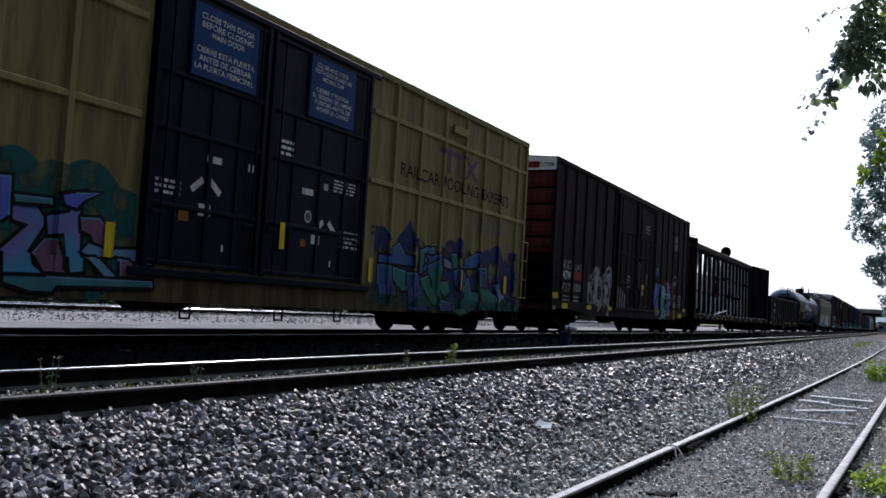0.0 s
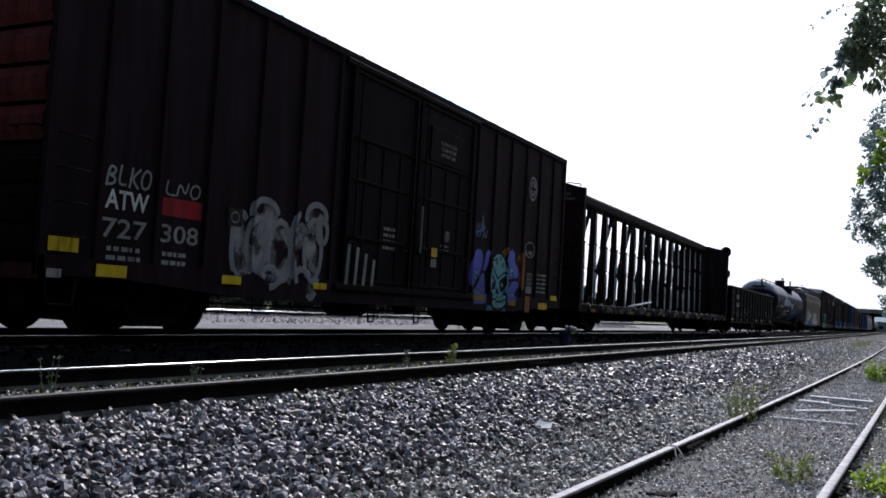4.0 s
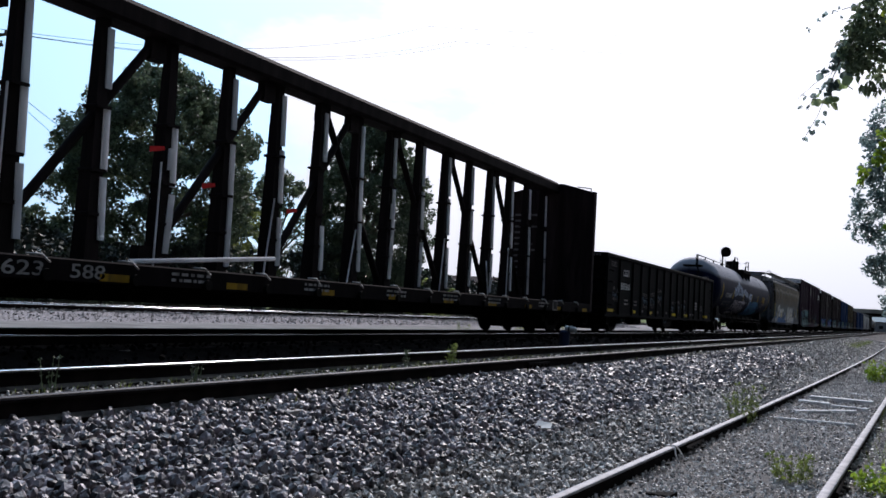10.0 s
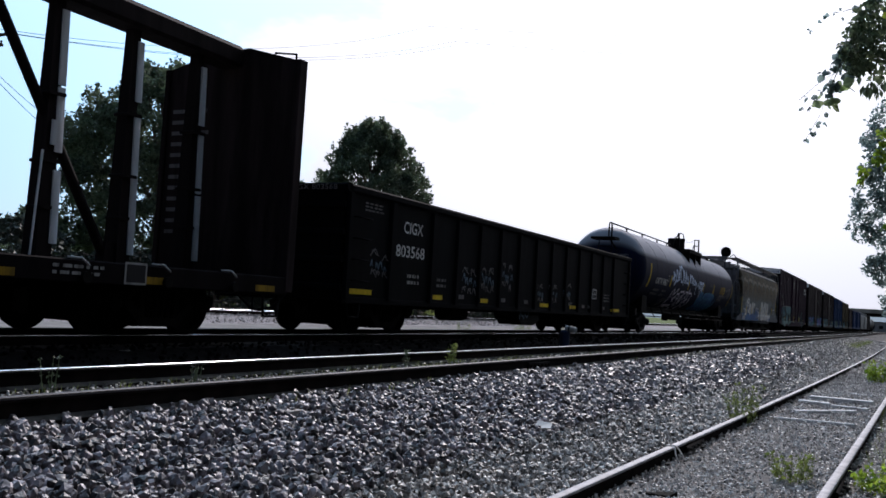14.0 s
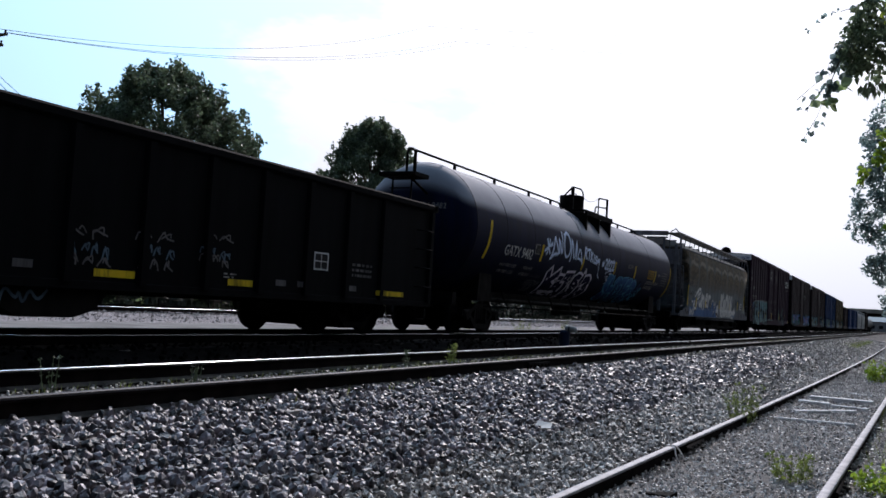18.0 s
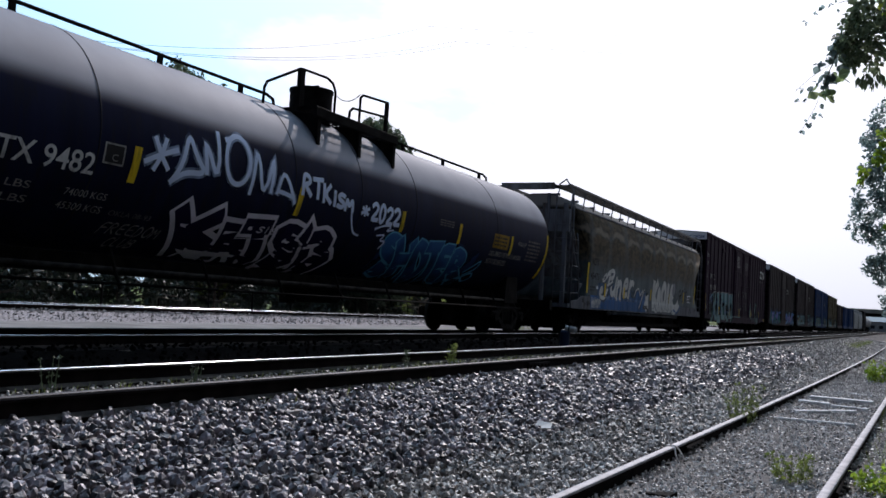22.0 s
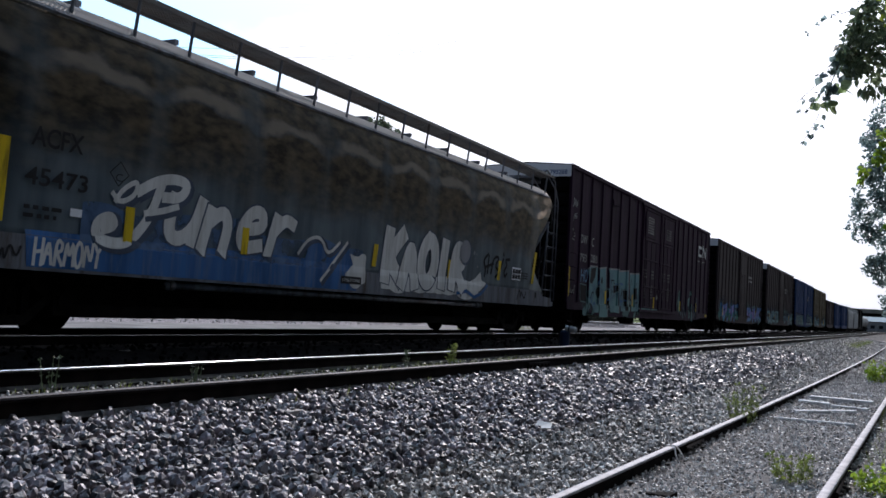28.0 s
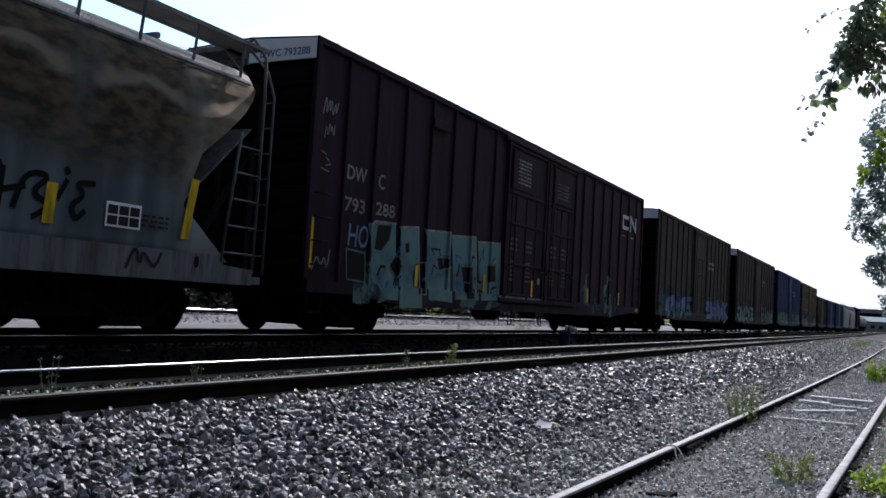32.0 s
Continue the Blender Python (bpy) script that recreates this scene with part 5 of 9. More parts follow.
        for y in (0.4, L - 0.4):
            part("stirrup_step", Solid().path([(hw, y - 0.24, z0 - 0.1), (hw, y - 0.2, 0.42), (hw, y + 0.2, 0.42), (hw, y + 0.24, z0 - 0.1)], 0.02, 6), M["steel_black"], c)
            z = z0 + 0.35
            if beams and rib_mat and y > 1:
                for q in (1.0, 1.49, 2.0, 2.5):
                    part("grab_iron", Solid().path([(hw + 0.03, L - 0.5, q), (hw + 0.11, L - 0.5, q), (hw + 0.11, L + 0.08, q)], 0.014, 6), rib_mat, c)
                part("ladder_rail", Solid().path([(hw + 0.11, L + 0.08, 0.96), (hw + 0.11, L + 0.08, 2.5), (hw + 0.03, L + 0.04, 2.52)], 0.016, 6), rib_mat, c)
                continue
            while z < z0 + 1.8:
                part("grab_iron", Solid().path([(hw + 0.03, y - 0.22, z), (hw + 0.11, y - 0.22, z), (hw + 0.11, y + 0.22, z), (hw + 0.03, y + 0.22, z)], 0.014, 6), rib_mat or side, c)
                z += 0.42
        for y in (L * 0.42, L * 0.52, L * 0.60):
            part("stirrup_step", Solid().path([(hw, y - 0.12, sill), (hw, y - 0.1, 0.28), (hw, y + 0.1, 0.28), (hw, y + 0.12, sill)], 0.016, 6), M["steel_black"], c)
        for way, y in ((-1, 0.0), (1, L)):
            z = z0 + 0.4
            while z < z0 + 1.8:
                part("end_grab_iron", Solid().path([(hw - 0.5, y, z), (hw - 0.5, y + way * 0.1, z), (hw - 0.06, y + way * 0.1, z), (hw - 0.06, y, z)], 0.014, 6), M["steel_black"], c)
                z += 0.42
        part("hand_brake", Solid().tube((-0.55, -0.0, z0 + 1.05), (-0.55, -0.16, z0 + 1.05), 0.05, 8).tube((-0.55, -0.13, z0 + 1.05), (-0.55, -0.17, z0 + 1.05), 0.28, 16), M["steel_black"], c)
        part("end_platform", Solid().box(-0.9, 0.9, -0.3, 0.0, z0 - 0.06, z0 - 0.02), M["steel_black"], c)
    return c, Side(c, y0, hw, posts, w, sill=z0 + 0.10)


def spread(a, b, n):
    return [a + (b - a) * i / (n - 1) for i in range(n)]


def build_mustard_boxcar():
    posts = [1.35 + 1.07 * i for i in range(7)] + [15.78 + 1.09 * i for i in range(7)]
    c, sd = boxcar("mustard-yellow high boxcar with navy-blue doors and blue graffiti", 0.8, 22.9, 5.25, M["tan"], M["tan"], (9.05, 14.75), posts, M["door_blue"], [11.6],
                   beams=(3.03, 4.38), rib_mat=M["tan_rib"], w=0.085, sill=0.5, sill_mat=M["tan_dirty"])
    up = Side(c, 0.8, SKIN + 0.047)
    for a, b in ((9.75, 11.2), (12.65, 14.05)):
        part("sign_panel", Solid().box(SKIN + 0.04, SKIN + 0.088, a - 0.8, b - 0.8, 3.8, 4.88, 0.01), M["sign_blue"], c)
    sg = Side(c, 0.8, SKIN + 0.09)
    for i, (line, a, b) in enumerate((("CLOSE THIS DOOR", 9.88, 11.08), ("BEFORE CLOSING", 9.9, 11.06), ("MAIN DOOR", 10.12, 10.86), ("", 0, 0), ("CIERRE ESTA PUERTA", 9.82, 11.12), ("ANTES DE CERRAR", 9.88, 11.06), ("LA PUERTA PRINCIPAL", 9.8, 11.12))):
        if line:
            sg.words(line, a, b, 4.66 - i * 0.125, 4.75 - i * 0.125, M["letter"], 0.004, grow=0.01)
    for i, (line, a, b) in enumerate((("CLOSE AND LOCK", 12.8, 13.8), ("BOTH DOORS BEFORE", 12.75, 13.9), ("MOVING CAR", 12.98, 13.66), ("", 0, 0), ("CIERRE Y PONGA", 12.8, 13.84), ("EL SEGURO EN AMBAS", 12.72, 13.95), ("PUERTAS ANTES DE", 12.78, 13.9), ("MOVER EL CARRO", 12.85, 13.85))):
        if line:
            sg.words(line, a, b, 4.70 - i * 0.108, 4.78 - i * 0.108, M["letter"], 0.004, grow=0.01)
    for a, b, z0, z1, m in ((10.14, 10.40, 1.79, 1.97, "letter"), (9.75, 9.95, 1.68, 1.83, "p_rust"), (10.26, 10.58, 2.60, 2.70, "letter"), (11.2, 11.24, 2.6, 2.72, "letter"), (11.3, 11.36, 2.6, 2.72, "letter"),
                            (12.66, 12.98, 2.45, 2.56, "letter"), (13.3, 13.42, 2.6, 2.72, "letter"), (13.0, 13.25, 1.62, 1.78, "letter"), (12.7, 12.84, 1.55, 1.68, "p_rust"), (10.7, 10.74, 1.3, 1.4, "letter"), (13.6, 13.64, 1.25, 1.36, "letter")):
        up.bar(a, b, z0, z1, M[m], 0.004, "placard")
    up.shapes(ring_polys(12.87, 2.08, 0.10, 0.11, 0.03) + [[(12.86, 2.02), (12.88, 2.02), (12.88, 2.14), (12.86, 2.14)]], M["letter"], 0.004, "placard")
    for k, (cy, cz) in enumerate(((10.28, 2.27), (13.42, 1.98))):
        for s2 in (-1, 1):
            up.shapes([[(cy + s2 * 0.05, cz + 0.02), (cy + s2 * 0.28, cz - 0.16), (cy + s2 * 0.34, cz - 0.08), (cy + s2 * 0.11, cz + 0.1)]], M["letter"], 0.004, "placard")
    up.block(9.25, 9.75, 2.0, 2.25, 3, M["letter"], 1), up.block(13.6, 14.3, 2.6, 2.85, 4, M["letter"], 2), up.block(13.9, 14.5, 1.6, 1.95, 4, M["letter"], 3), up.block(12.0, 12.4, 3.0, 3.3, 3, M["letter"], 4)
    up.strip(12.08, 1.46, 1.9, 0.13)
    for y in (8.47, 15.0, 19.03, 21.65):
        sd.strip(y, 1.06, 1.52, 0.16)
    sd.words("RAILCAR POOLING EXPERTS", 16.05, 21.75, 3.30, 3.58, M["p_black"], 0.005, grow=0.012)
    sd.shapes([[(17.7, 4.2), (18.9, 4.2), (18.9, 4.08), (17.7, 4.08)], [(18.12, 4.08), (18.3, 4.08), (18.3, 3.68), (18.12, 3.68)], [(18.62, 4.08), (18.78, 4.08), (18.78, 3.68), (18.62, 3.68)],
               [(18.95, 4.2), (19.15, 4.2), (19.85, 3.66), (19.62, 3.66)], [(19.6, 4.2), (19.82, 4.2), (19.2, 3.66), (18.98, 3.66)]], M["emblem"], 0.005, "faded_emblem")
    sd.block(19.6, 21.6, 2.5, 2.85, 5, M["letter_ghost"], 9)
    # hard-edged piece in blue and lilac, then one in blue, teal and green beyond the door
    sd.shapes(cloud(4.6, 9.0, 0.7, 2.3, 5, 8), M["mist_teal"], 0.0035)
    for k, (pts, tone) in enumerate((
            ([(6.99, 1.04), (7.34, 1.36), (7.12, 1.40), (7.07, 1.55), (7.39, 1.61), (7.57, 1.41), (7.34, 1.04), (7.38, 0.89), (7.60, 0.75), (7.02, 0.69)], "fill_sky"),
            ([(6.90, 1.88), (7.04, 1.89), (7.06, 1.45), (6.95, 1.37)], "p_lilac"),
            ([(7.60, 1.23), (7.72, 1.21), (7.83, 0.97), (7.85, 0.82), (7.56, 0.82), (7.41, 1.01)], "p_pinky"),
            ([(7.92, 1.79), (8.12, 1.85), (8.06, 1.66), (8.14, 0.85), (7.95, 0.83), (7.85, 1.31), (7.62, 1.27), (7.58, 1.49), (7.92, 1.57)], "fill_sky"),
            ([(7.76, 1.77), (7.99, 1.82), (8.35, 1.87), (8.13, 1.77), (8.01, 1.64), (7.79, 1.67)], "p_lilac"),
            ([(8.09, 1.52), (8.38, 1.54), (8.48, 1.46), (8.50, 1.17), (8.35, 1.18), (8.26, 1.33), (8.11, 1.37)], "p_pinky"),
            ([(8.15, 1.10), (8.24, 1.20), (8.49, 1.15), (9.15, 1.20), (9.29, 1.11), (9.30, 1.00), (9.07, 1.03), (8.71, 1.09), (8.29, 1.04)], "p_sky"),
            ([(8.21, 1.02), (8.35, 1.03), (8.65, 0.82), (8.56, 0.76)], "p_sky"),
            ([(8.74, 1.04), (8.92, 1.03), (9.05, 0.83), (8.76, 0.83)], "p_pinky"),
            ([(7.02, 0.73), (7.60, 0.75), (9.32, 0.77), (9.33, 0.70), (7.74, 0.66), (7.69, 0.58), (7.38, 0.58), (7.02, 0.67)], "p_teal2"),
            ([(7.11, 1.68), (7.62, 1.70), (7.63, 1.64), (7.12, 1.61)], "p_teal2"))):
        hard_patch(sd, pts, M[tone], 0.006 + 0.0012 * k)
    sd.shapes(cloud(15.2, 22.4, 0.75, 2.0, 15, 14), M["mist_navy"], 0.0035)
    sd.shapes([[(15.9, 1.75), (16.35, 2.2), (16.6, 2.45), (16.85, 2.1), (17.3, 1.8)], [(18.6, 1.8), (18.9, 2.3), (19.7, 1.95), (19.9, 1.8)]], M["mist_navy"], 0.0037)
    for k, (pts, tone) in enumerate((
            ([(15.37, 1.43), (15.91, 1.40), (16.09, 0.83), (15.44, 0.77)], "fill_sea2"),
            ([(15.84, 1.74), (16.17, 1.90), (16.43, 1.68), (16.79, 1.67), (16.81, 1.48), (15.39, 1.47), (15.37, 1.61), (15.91, 1.62)], "p_blue"),
            ([(15.97, 1.39), (16.68, 1.32), (16.81, 1.00), (16.30, 0.93), (16.05, 1.14)], "p_teal3"),
            ([(17.09, 1.84), (17.74, 1.93), (17.75, 1.25), (17.35, 0.93), (17.04, 1.11)], "fill_sea2"),
            ([(16.55, 1.31), (16.98, 1.33), (17.24, 1.07), (17.38, 0.68), (17.50, 0.55), (16.62, 0.56)], "fill_sea2"),
            ([(17.09, 1.82), (17.44, 1.92), (17.43, 1.83), (17.29, 1.75), (17.25, 1.35), (17.12, 1.33)], "p_teal3"),
            ([(17.35, 1.75), (17.75, 1.75), (18.09, 1.83), (18.09, 1.69), (17.67, 1.61), (17.30, 1.39), (17.28, 1.48), (17.55, 1.64)], "p_blue"),
            ([(17.48, 1.52), (18.02, 1.68), (18.18, 1.44), (18.07, 1.14), (18.10, 0.84), (17.81, 0.91), (17.65, 1.07), (17.72, 1.18), (17.49, 1.36)], "fill_sea"),
            ([(17.15, 1.21), (17.50, 1.30), (17.59, 1.17), (17.93, 0.78), (18.05, 0.67), (17.68, 0.69), (17.33, 0.93)], "p_green"),
            ([(18.11, 1.18), (18.43, 1.21), (18.55, 1.03), (18.23, 0.88), (18.07, 1.01)], "p_green"),
            ([(18.02, 0.78), (18.58, 0.74), (18.65, 0.57), (18.13, 0.56)], "fill_sea2"),
            ([(18.24, 1.73), (18.58, 1.65), (18.63, 1.53), (18.26, 1.55)], "p_pinky2"))):
        hard_patch(sd, pts, M[tone], 0.006 + 0.0012 * k)
    for k, (pts, tone) in enumerate((
            ([(18.60, 1.86), (18.85, 1.88), (18.95, 1.56), (18.73, 1.54)], "p_teal3"),
            ([(18.78, 1.47), (18.99, 1.54), (19.27, 1.52), (19.49, 1.34), (19.25, 1.07), (19.18, 0.92), (18.84, 1.19)], "fill_sea2"),
            ([(18.58, 0.75), (19.27, 0.71), (19.46, 0.54), (19.10, 0.48), (18.65, 0.60)], "p_green"),
            ([(19.32, 1.78), (20.06, 1.99), (20.13, 1.90), (20.03, 1.64), (19.30, 1.58)], "p_blue"),
            ([(19.30, 1.07), (19.54, 1.38), (19.75, 1.02), (20.04, 1.05), (20.06, 0.81), (19.85, 0.63), (19.48, 0.57), (19.28, 0.77)], "fill_sea"),
            ([(20.05, 1.62), (20.59, 1.65), (20.56, 1.43), (20.80, 1.14), (21.20, 0.93), (21.56, 0.95), (21.57, 0.73), (20.57, 0.65), (20.19, 0.98)], "fill_sea"),
            ([(20.19, 1.55), (20.47, 1.54), (20.47, 1.34), (20.72, 1.17), (20.34, 1.19)], "p_purple2"),
            ([(21.08, 1.25), (21.30, 1.30), (21.65, 0.96), (21.38, 0.83)], "p_sky"))):
        hard_patch(sd, pts, M[tone], 0.0065 + 0.0012 * k)
    sd.bar(14.85, 22.7, 0.62, 0.84, M["mist_teal"], 0.055, "graffiti")
    sd.block(15.05, 15.6, 1.95, 2.2, 2, M["ink"], 12, "graffiti")
    part("roof_bracket", Solid().box(SKIN + 0.04, SKIN + 0.09, 17.45, 18.15, 4.62, 4.8, 0.01), M["tan_rib"], c)
    return c


def build_brown_boxcar():
    posts = [26.12, 27.15, 28.15, 29.25, 30.37, 31.45] + [37.5, 38.56, 39.6, 40.65, 41.7, 42.75]
    c, sd = boxcar("weathered brown boxcar with a red corrugated end and a painted skull", 25.22, 43.75, 5.31, M["brown"], M["red_end"], (31.75, 37.2), posts, M["brown_door"], [34.4], panel=True, end_ribs=8)
    up = Side(c, 25.22, SKIN + 0.047)
    sd.words("ATW", 26.22, 26.98, 1.70, 1.96, M["letter"], 0.005, grow=0.02), sd.words("727", 26.2, 26.98, 1.32, 1.58, M["letter_dim"], 0.005, grow=0.01), sd.words("308", 27.25, 28.0, 1.34, 1.60, M["letter_dim"], 0.005, grow=0.01)
    sd.bar(27.24, 28.04, 1.72, 1.98, M["red"], 0.005, "red_patch")
    sd.block(26.3, 26.9, 1.0, 1.24, 2, M["letter_dim"], 3), sd.block(27.3, 27.8, 1.0, 1.24, 2, M["letter_dim"], 4)
    sd.bar(25.38, 25.84, 1.08, 1.26, M["yellow"], 0.02, "notice_plate"), sd.bar(26.1, 26.62, 0.80, 0.96, M["yellow"], 0.02, "reflector_strip"), sd.bar(25.36, 25.58, 0.75, 0.86, M["letter_dim"], 0.05, "notice_plate")
    tag(sd, "BLKO", 26.2, 27.0, 2.02, 2.28, 0.035, M["p_pale"], 0.006), tag(sd, "LNO", 27.25, 28.0, 2.02, 2.22, 0.03, M["p_pale"], 0.006)
    # pale throw-up beside the number
    sd.shapes(cloud(28.7, 31.3, 0.9, 2.05, 8, 9) + [oval(29.5, 1.98, 0.36, 0.28, 20), oval(30.95, 2.05, 0.34, 0.3, 20)], M["mist_pale"], 0.0045)
    for k, (cy, cz, ry, rz, a0, a1) in enumerate(((28.95, 1.45, 0.2, 0.5, 60, 250), (29.35, 1.5, 0.26, 0.42, 100, -250), (29.95, 1.42, 0.3, 0.5, 200, -120), (30.45, 1.6, 0.2, 0.5, 90, 300), (30.9, 1.5, 0.26, 0.55, 130, -200), (31.15, 1.85, 0.16, 0.2, 90, -270), (29.5, 2.0, 0.34, 0.22, 10, 190), (30.95, 2.1, 0.3, 0.22, 0, 200), (29.7, 0.98, 0.2, 0.16, 180, -90), (30.6, 1.0, 0.22, 0.16, 200, 20))):
        ln = round_line(cy, cz, ry, rz, a0, a1, 12)
        sd.shapes(stroke(ln, 0.11), M["p_ash"], 0.007 + 0.0024 * k, "graffiti_letter")
        sd.shapes(stroke([(a + 0.03, b + 0.03) for a, b in ln], 0.03), M["p_pale"], 0.0082 + 0.0024 * k, "graffiti_highlight")
    sd.bar(28.62, 28.95, 1.72, 2.0, M["ink"], 0.016, "notice_plate"), sd.shapes(ring_polys(28.78, 1.86, 0.1, 0.09, 0.02), M["letter_dim"], 0.018, "notice_plate")
    up.shapes(sum((stroke([(31.9 + 0.3 * i, 0.95), (31.95 + 0.3 * i, 1.75 - 0.1 * i)], 0.1) for i in range(4)), []), M["p_pale"], 0.045, "graffiti")
    sd.bar(28.5, 28.95, 0.82, 0.95, M["yellow"], 0.03, "reflector_strip"), sd.bar(30.9, 31.3, 0.84, 0.95, M["yellow"], 0.03, "reflector_strip")
    sgn = Side(c, 25.22, SKIN + 0.08)
    part("sign_panel", Solid().box(SKIN + 0.04, SKIN + 0.078, 34.95 - 25.22, 36.6 - 25.22, 3.8, 4.55, 0.01), M["brown_door"], c)
    for i, line in enumerate(("CLOSE & LOCK", "DOORS BEFORE", "MOVING CAR")):
        sgn.words(line, 35.4 + 0.02 * i, 36.18 - 0.03 * i, 4.22 - i * 0.13, 4.30 - i * 0.13, M["letter_dim"], 0.004, grow=0.01)
    up.bar(35.2, 35.48, 1.72, 1.92, M["yellow"], 0.045, "notice_plate"), up.bar(35.2, 35.45, 1.5, 1.68, M["letter_dim"], 0.045, "notice_plate")
    up.shapes(ring_polys(35.92, 2.22, 0.11, 0.12, 0.03) + [[(35.9, 2.14), (35.94, 2.14), (35.94, 2.3), (35.9, 2.3)]], M["letter_dim"], 0.045, "placard")
    up.block(35.7, 36.1, 1.85, 2.05, 2, M["letter_dim"], 6), up.block(33.2, 33.8, 1.7, 2.2, 4, M["letter_dim"], 7)
    part("bright_lock_rod", Solid().tube((SKIN + 0.13, 34.62 - 25.22, 1.75), (SKIN + 0.13, 34.62 - 25.22, 2.75), 0.02, 6), M["letter_dim"], c)
    # round herald, drawn as a plain ring with a cross
    sd.shapes(ring_polys(41.14, 4.04, 0.31, 0.34, 0.07) + [oval(41.14, 4.04, 0.2, 0.22)], M["letter_dim"], 0.03, "round_emblem")
    sd.shapes([[(41.10, 3.86), (41.18, 3.86), (41.18, 4.22), (41.10, 4.22)], [(40.97, 4.0), (41.31, 4.0), (41.31, 4.08), (40.97, 4.08)]], M["brown"], 0.034, "round_emblem")
    # graffiti with a skull between two letters that have eyes and teeth
    P = sd.shapes
    P(cloud(38.7, 40.9, 1.2, 2.15, 4, 6), M["mist_rust"], 0.004)
    for k, pts in enumerate((
            [(37.35, 1.46), (37.44, 1.82), (37.71, 2.10), (37.99, 2.10), (38.11, 1.94), (38.09, 1.61), (37.80, 1.32), (37.57, 1.14), (37.41, 1.22)],
            [(38.20, 1.79), (38.29, 2.09), (38.54, 2.15), (38.47, 1.84), (38.27, 1.58), (38.09, 1.61)],
            [(37.55, 1.10), (37.80, 1.26), (38.08, 1.54), (38.23, 1.53), (38.33, 0.89), (38.29, 0.78), (37.56, 0.77)],
            [(39.59, 1.55), (39.51, 1.95), (39.74, 2.19), (40.00, 2.26), (40.15, 2.12), (40.13, 1.91), (40.43, 1.78), (40.46, 1.50), (39.65, 1.46)],
            [(39.58, 1.35), (40.43, 1.46), (40.51, 1.26), (40.22, 1.19), (40.28, 0.86), (39.65, 0.84)])):
        hard_patch(sd, soften(pts, 1), M["fill_lilac"], 0.006 + 0.0013 * k, 0.13, False)
    for cy, cz in ((37.74, 1.47), (39.95, 1.65)):
        P([oval(cy, cz, 0.11, 0.15, 16)], M["p_black"], 0.0135), P([oval(cy, cz, 0.085, 0.12, 16)], M["p_mint"], 0.0145), P([oval(cy + 0.03, cz - 0.03, 0.04, 0.05, 12)], M["p_black"], 0.0155)
        P(stroke(soften([(cy - 0.24, cz - 0.42), (cy, cz - 0.28), (cy + 0.2, cz - 0.08)], 2), 0.06), M["p_black"], 0.0138)
        P([[(cy - 0.10 + 0.10 * i, 1.12), (cy - 0.01 + 0.10 * i, 1.12), (cy - 0.05 + 0.10 * i, 0.92)] for i in range(3)], M["p_black"], 0.0138), P([[(cy - 0.085 + 0.10 * i, 1.10), (cy - 0.025 + 0.10 * i, 1.10), (cy - 0.05 + 0.10 * i, 0.96)] for i in range(3)], M["p_mint"], 0.0148)
    P([[(37.55, 0.86), (38.2, 0.86), (38.2, 0.98), (37.55, 0.98)], [(39.75, 0.78), (40.2, 0.78), (40.2, 0.90), (39.75, 0.90)]], M["yellow_dim"], 0.0136)
    P([[(38.35, 0.62), (39.55, 0.62), (39.5, 0.74), (38.4, 0.74)]], M["p_teal2"], 0.006)
    head = [(38.52, 1.3), (38.55, 1.6), (38.66, 1.84), (38.82, 2.0), (39.0, 2.07), (39.28, 2.04), (39.5, 1.88), (39.62, 1.62), (39.64, 1.34), (39.58, 1.08), (39.48, 0.84), (39.34, 0.70), (38.8, 0.68), (38.66, 0.84), (38.64, 1.04)]
    hard_patch(sd, soften(head, 1), M["fill_skull"], 0.017, 0.17, False)
    P([[(38.58, 1.66), (38.66, 1.58), (38.96, 1.34), (38.88, 1.17), (38.72, 1.13), (38.62, 1.2)], [(39.14, 1.36), (39.34, 1.48), (39.55, 1.53), (39.58, 1.32), (39.48, 1.14), (39.3, 1.09), (39.2, 1.18)], [(39.02, 1.24), (38.97, 1.05), (39.02, 1.08), (39.05, 1.02), (39.12, 1.06)]], M["p_black"], 0.020)
    P([oval(38.75, 1.37, 0.05, 0.06, 12), oval(39.33, 1.29, 0.05, 0.06, 12)], M["p_pale"], 0.0213)
    P(stroke(soften([(38.6, 1.86), (38.8, 1.66), (39.04, 1.42), (39.2, 1.5), (39.42, 1.62), (39.6, 1.6)], 2), 0.045), M["p_black"], 0.0205)
    P(stroke(soften([(38.66, 1.9), (38.8, 1.88), (38.95, 1.97)], 2), 0.04) + stroke(soften([(38.94, 1.2), (38.98, 1.14), (38.9, 1.0)], 1), 0.035) + stroke(soften([(39.1, 1.2), (39.16, 1.02)], 1), 0.03), M["p_black"], 0.0207)
    P([oval(38.95, 1.86, 0.07, 0.08, 12), oval(39.17, 1.96, 0.07, 0.06, 12), oval(39.32, 1.8, 0.07, 0.08, 12)], M["p_moss"], 0.0204)
    P(stroke(soften([(38.66, 1.0), (38.8, 0.9), (39.1, 0.86), (39.4, 0.92), (39.52, 1.02)], 2), 0.22), M["p_black"], 0.0202)
    for row, zz in ((0, 0.97), (1, 0.83)):
        P([oval(38.72 + 0.105 * i, zz + 0.012 * (i % 2) - (0.05 if 1 < i < 6 else 0.0), 0.042, 0.055, 10) for i in range(8)], M["p_mint"], 0.0212)
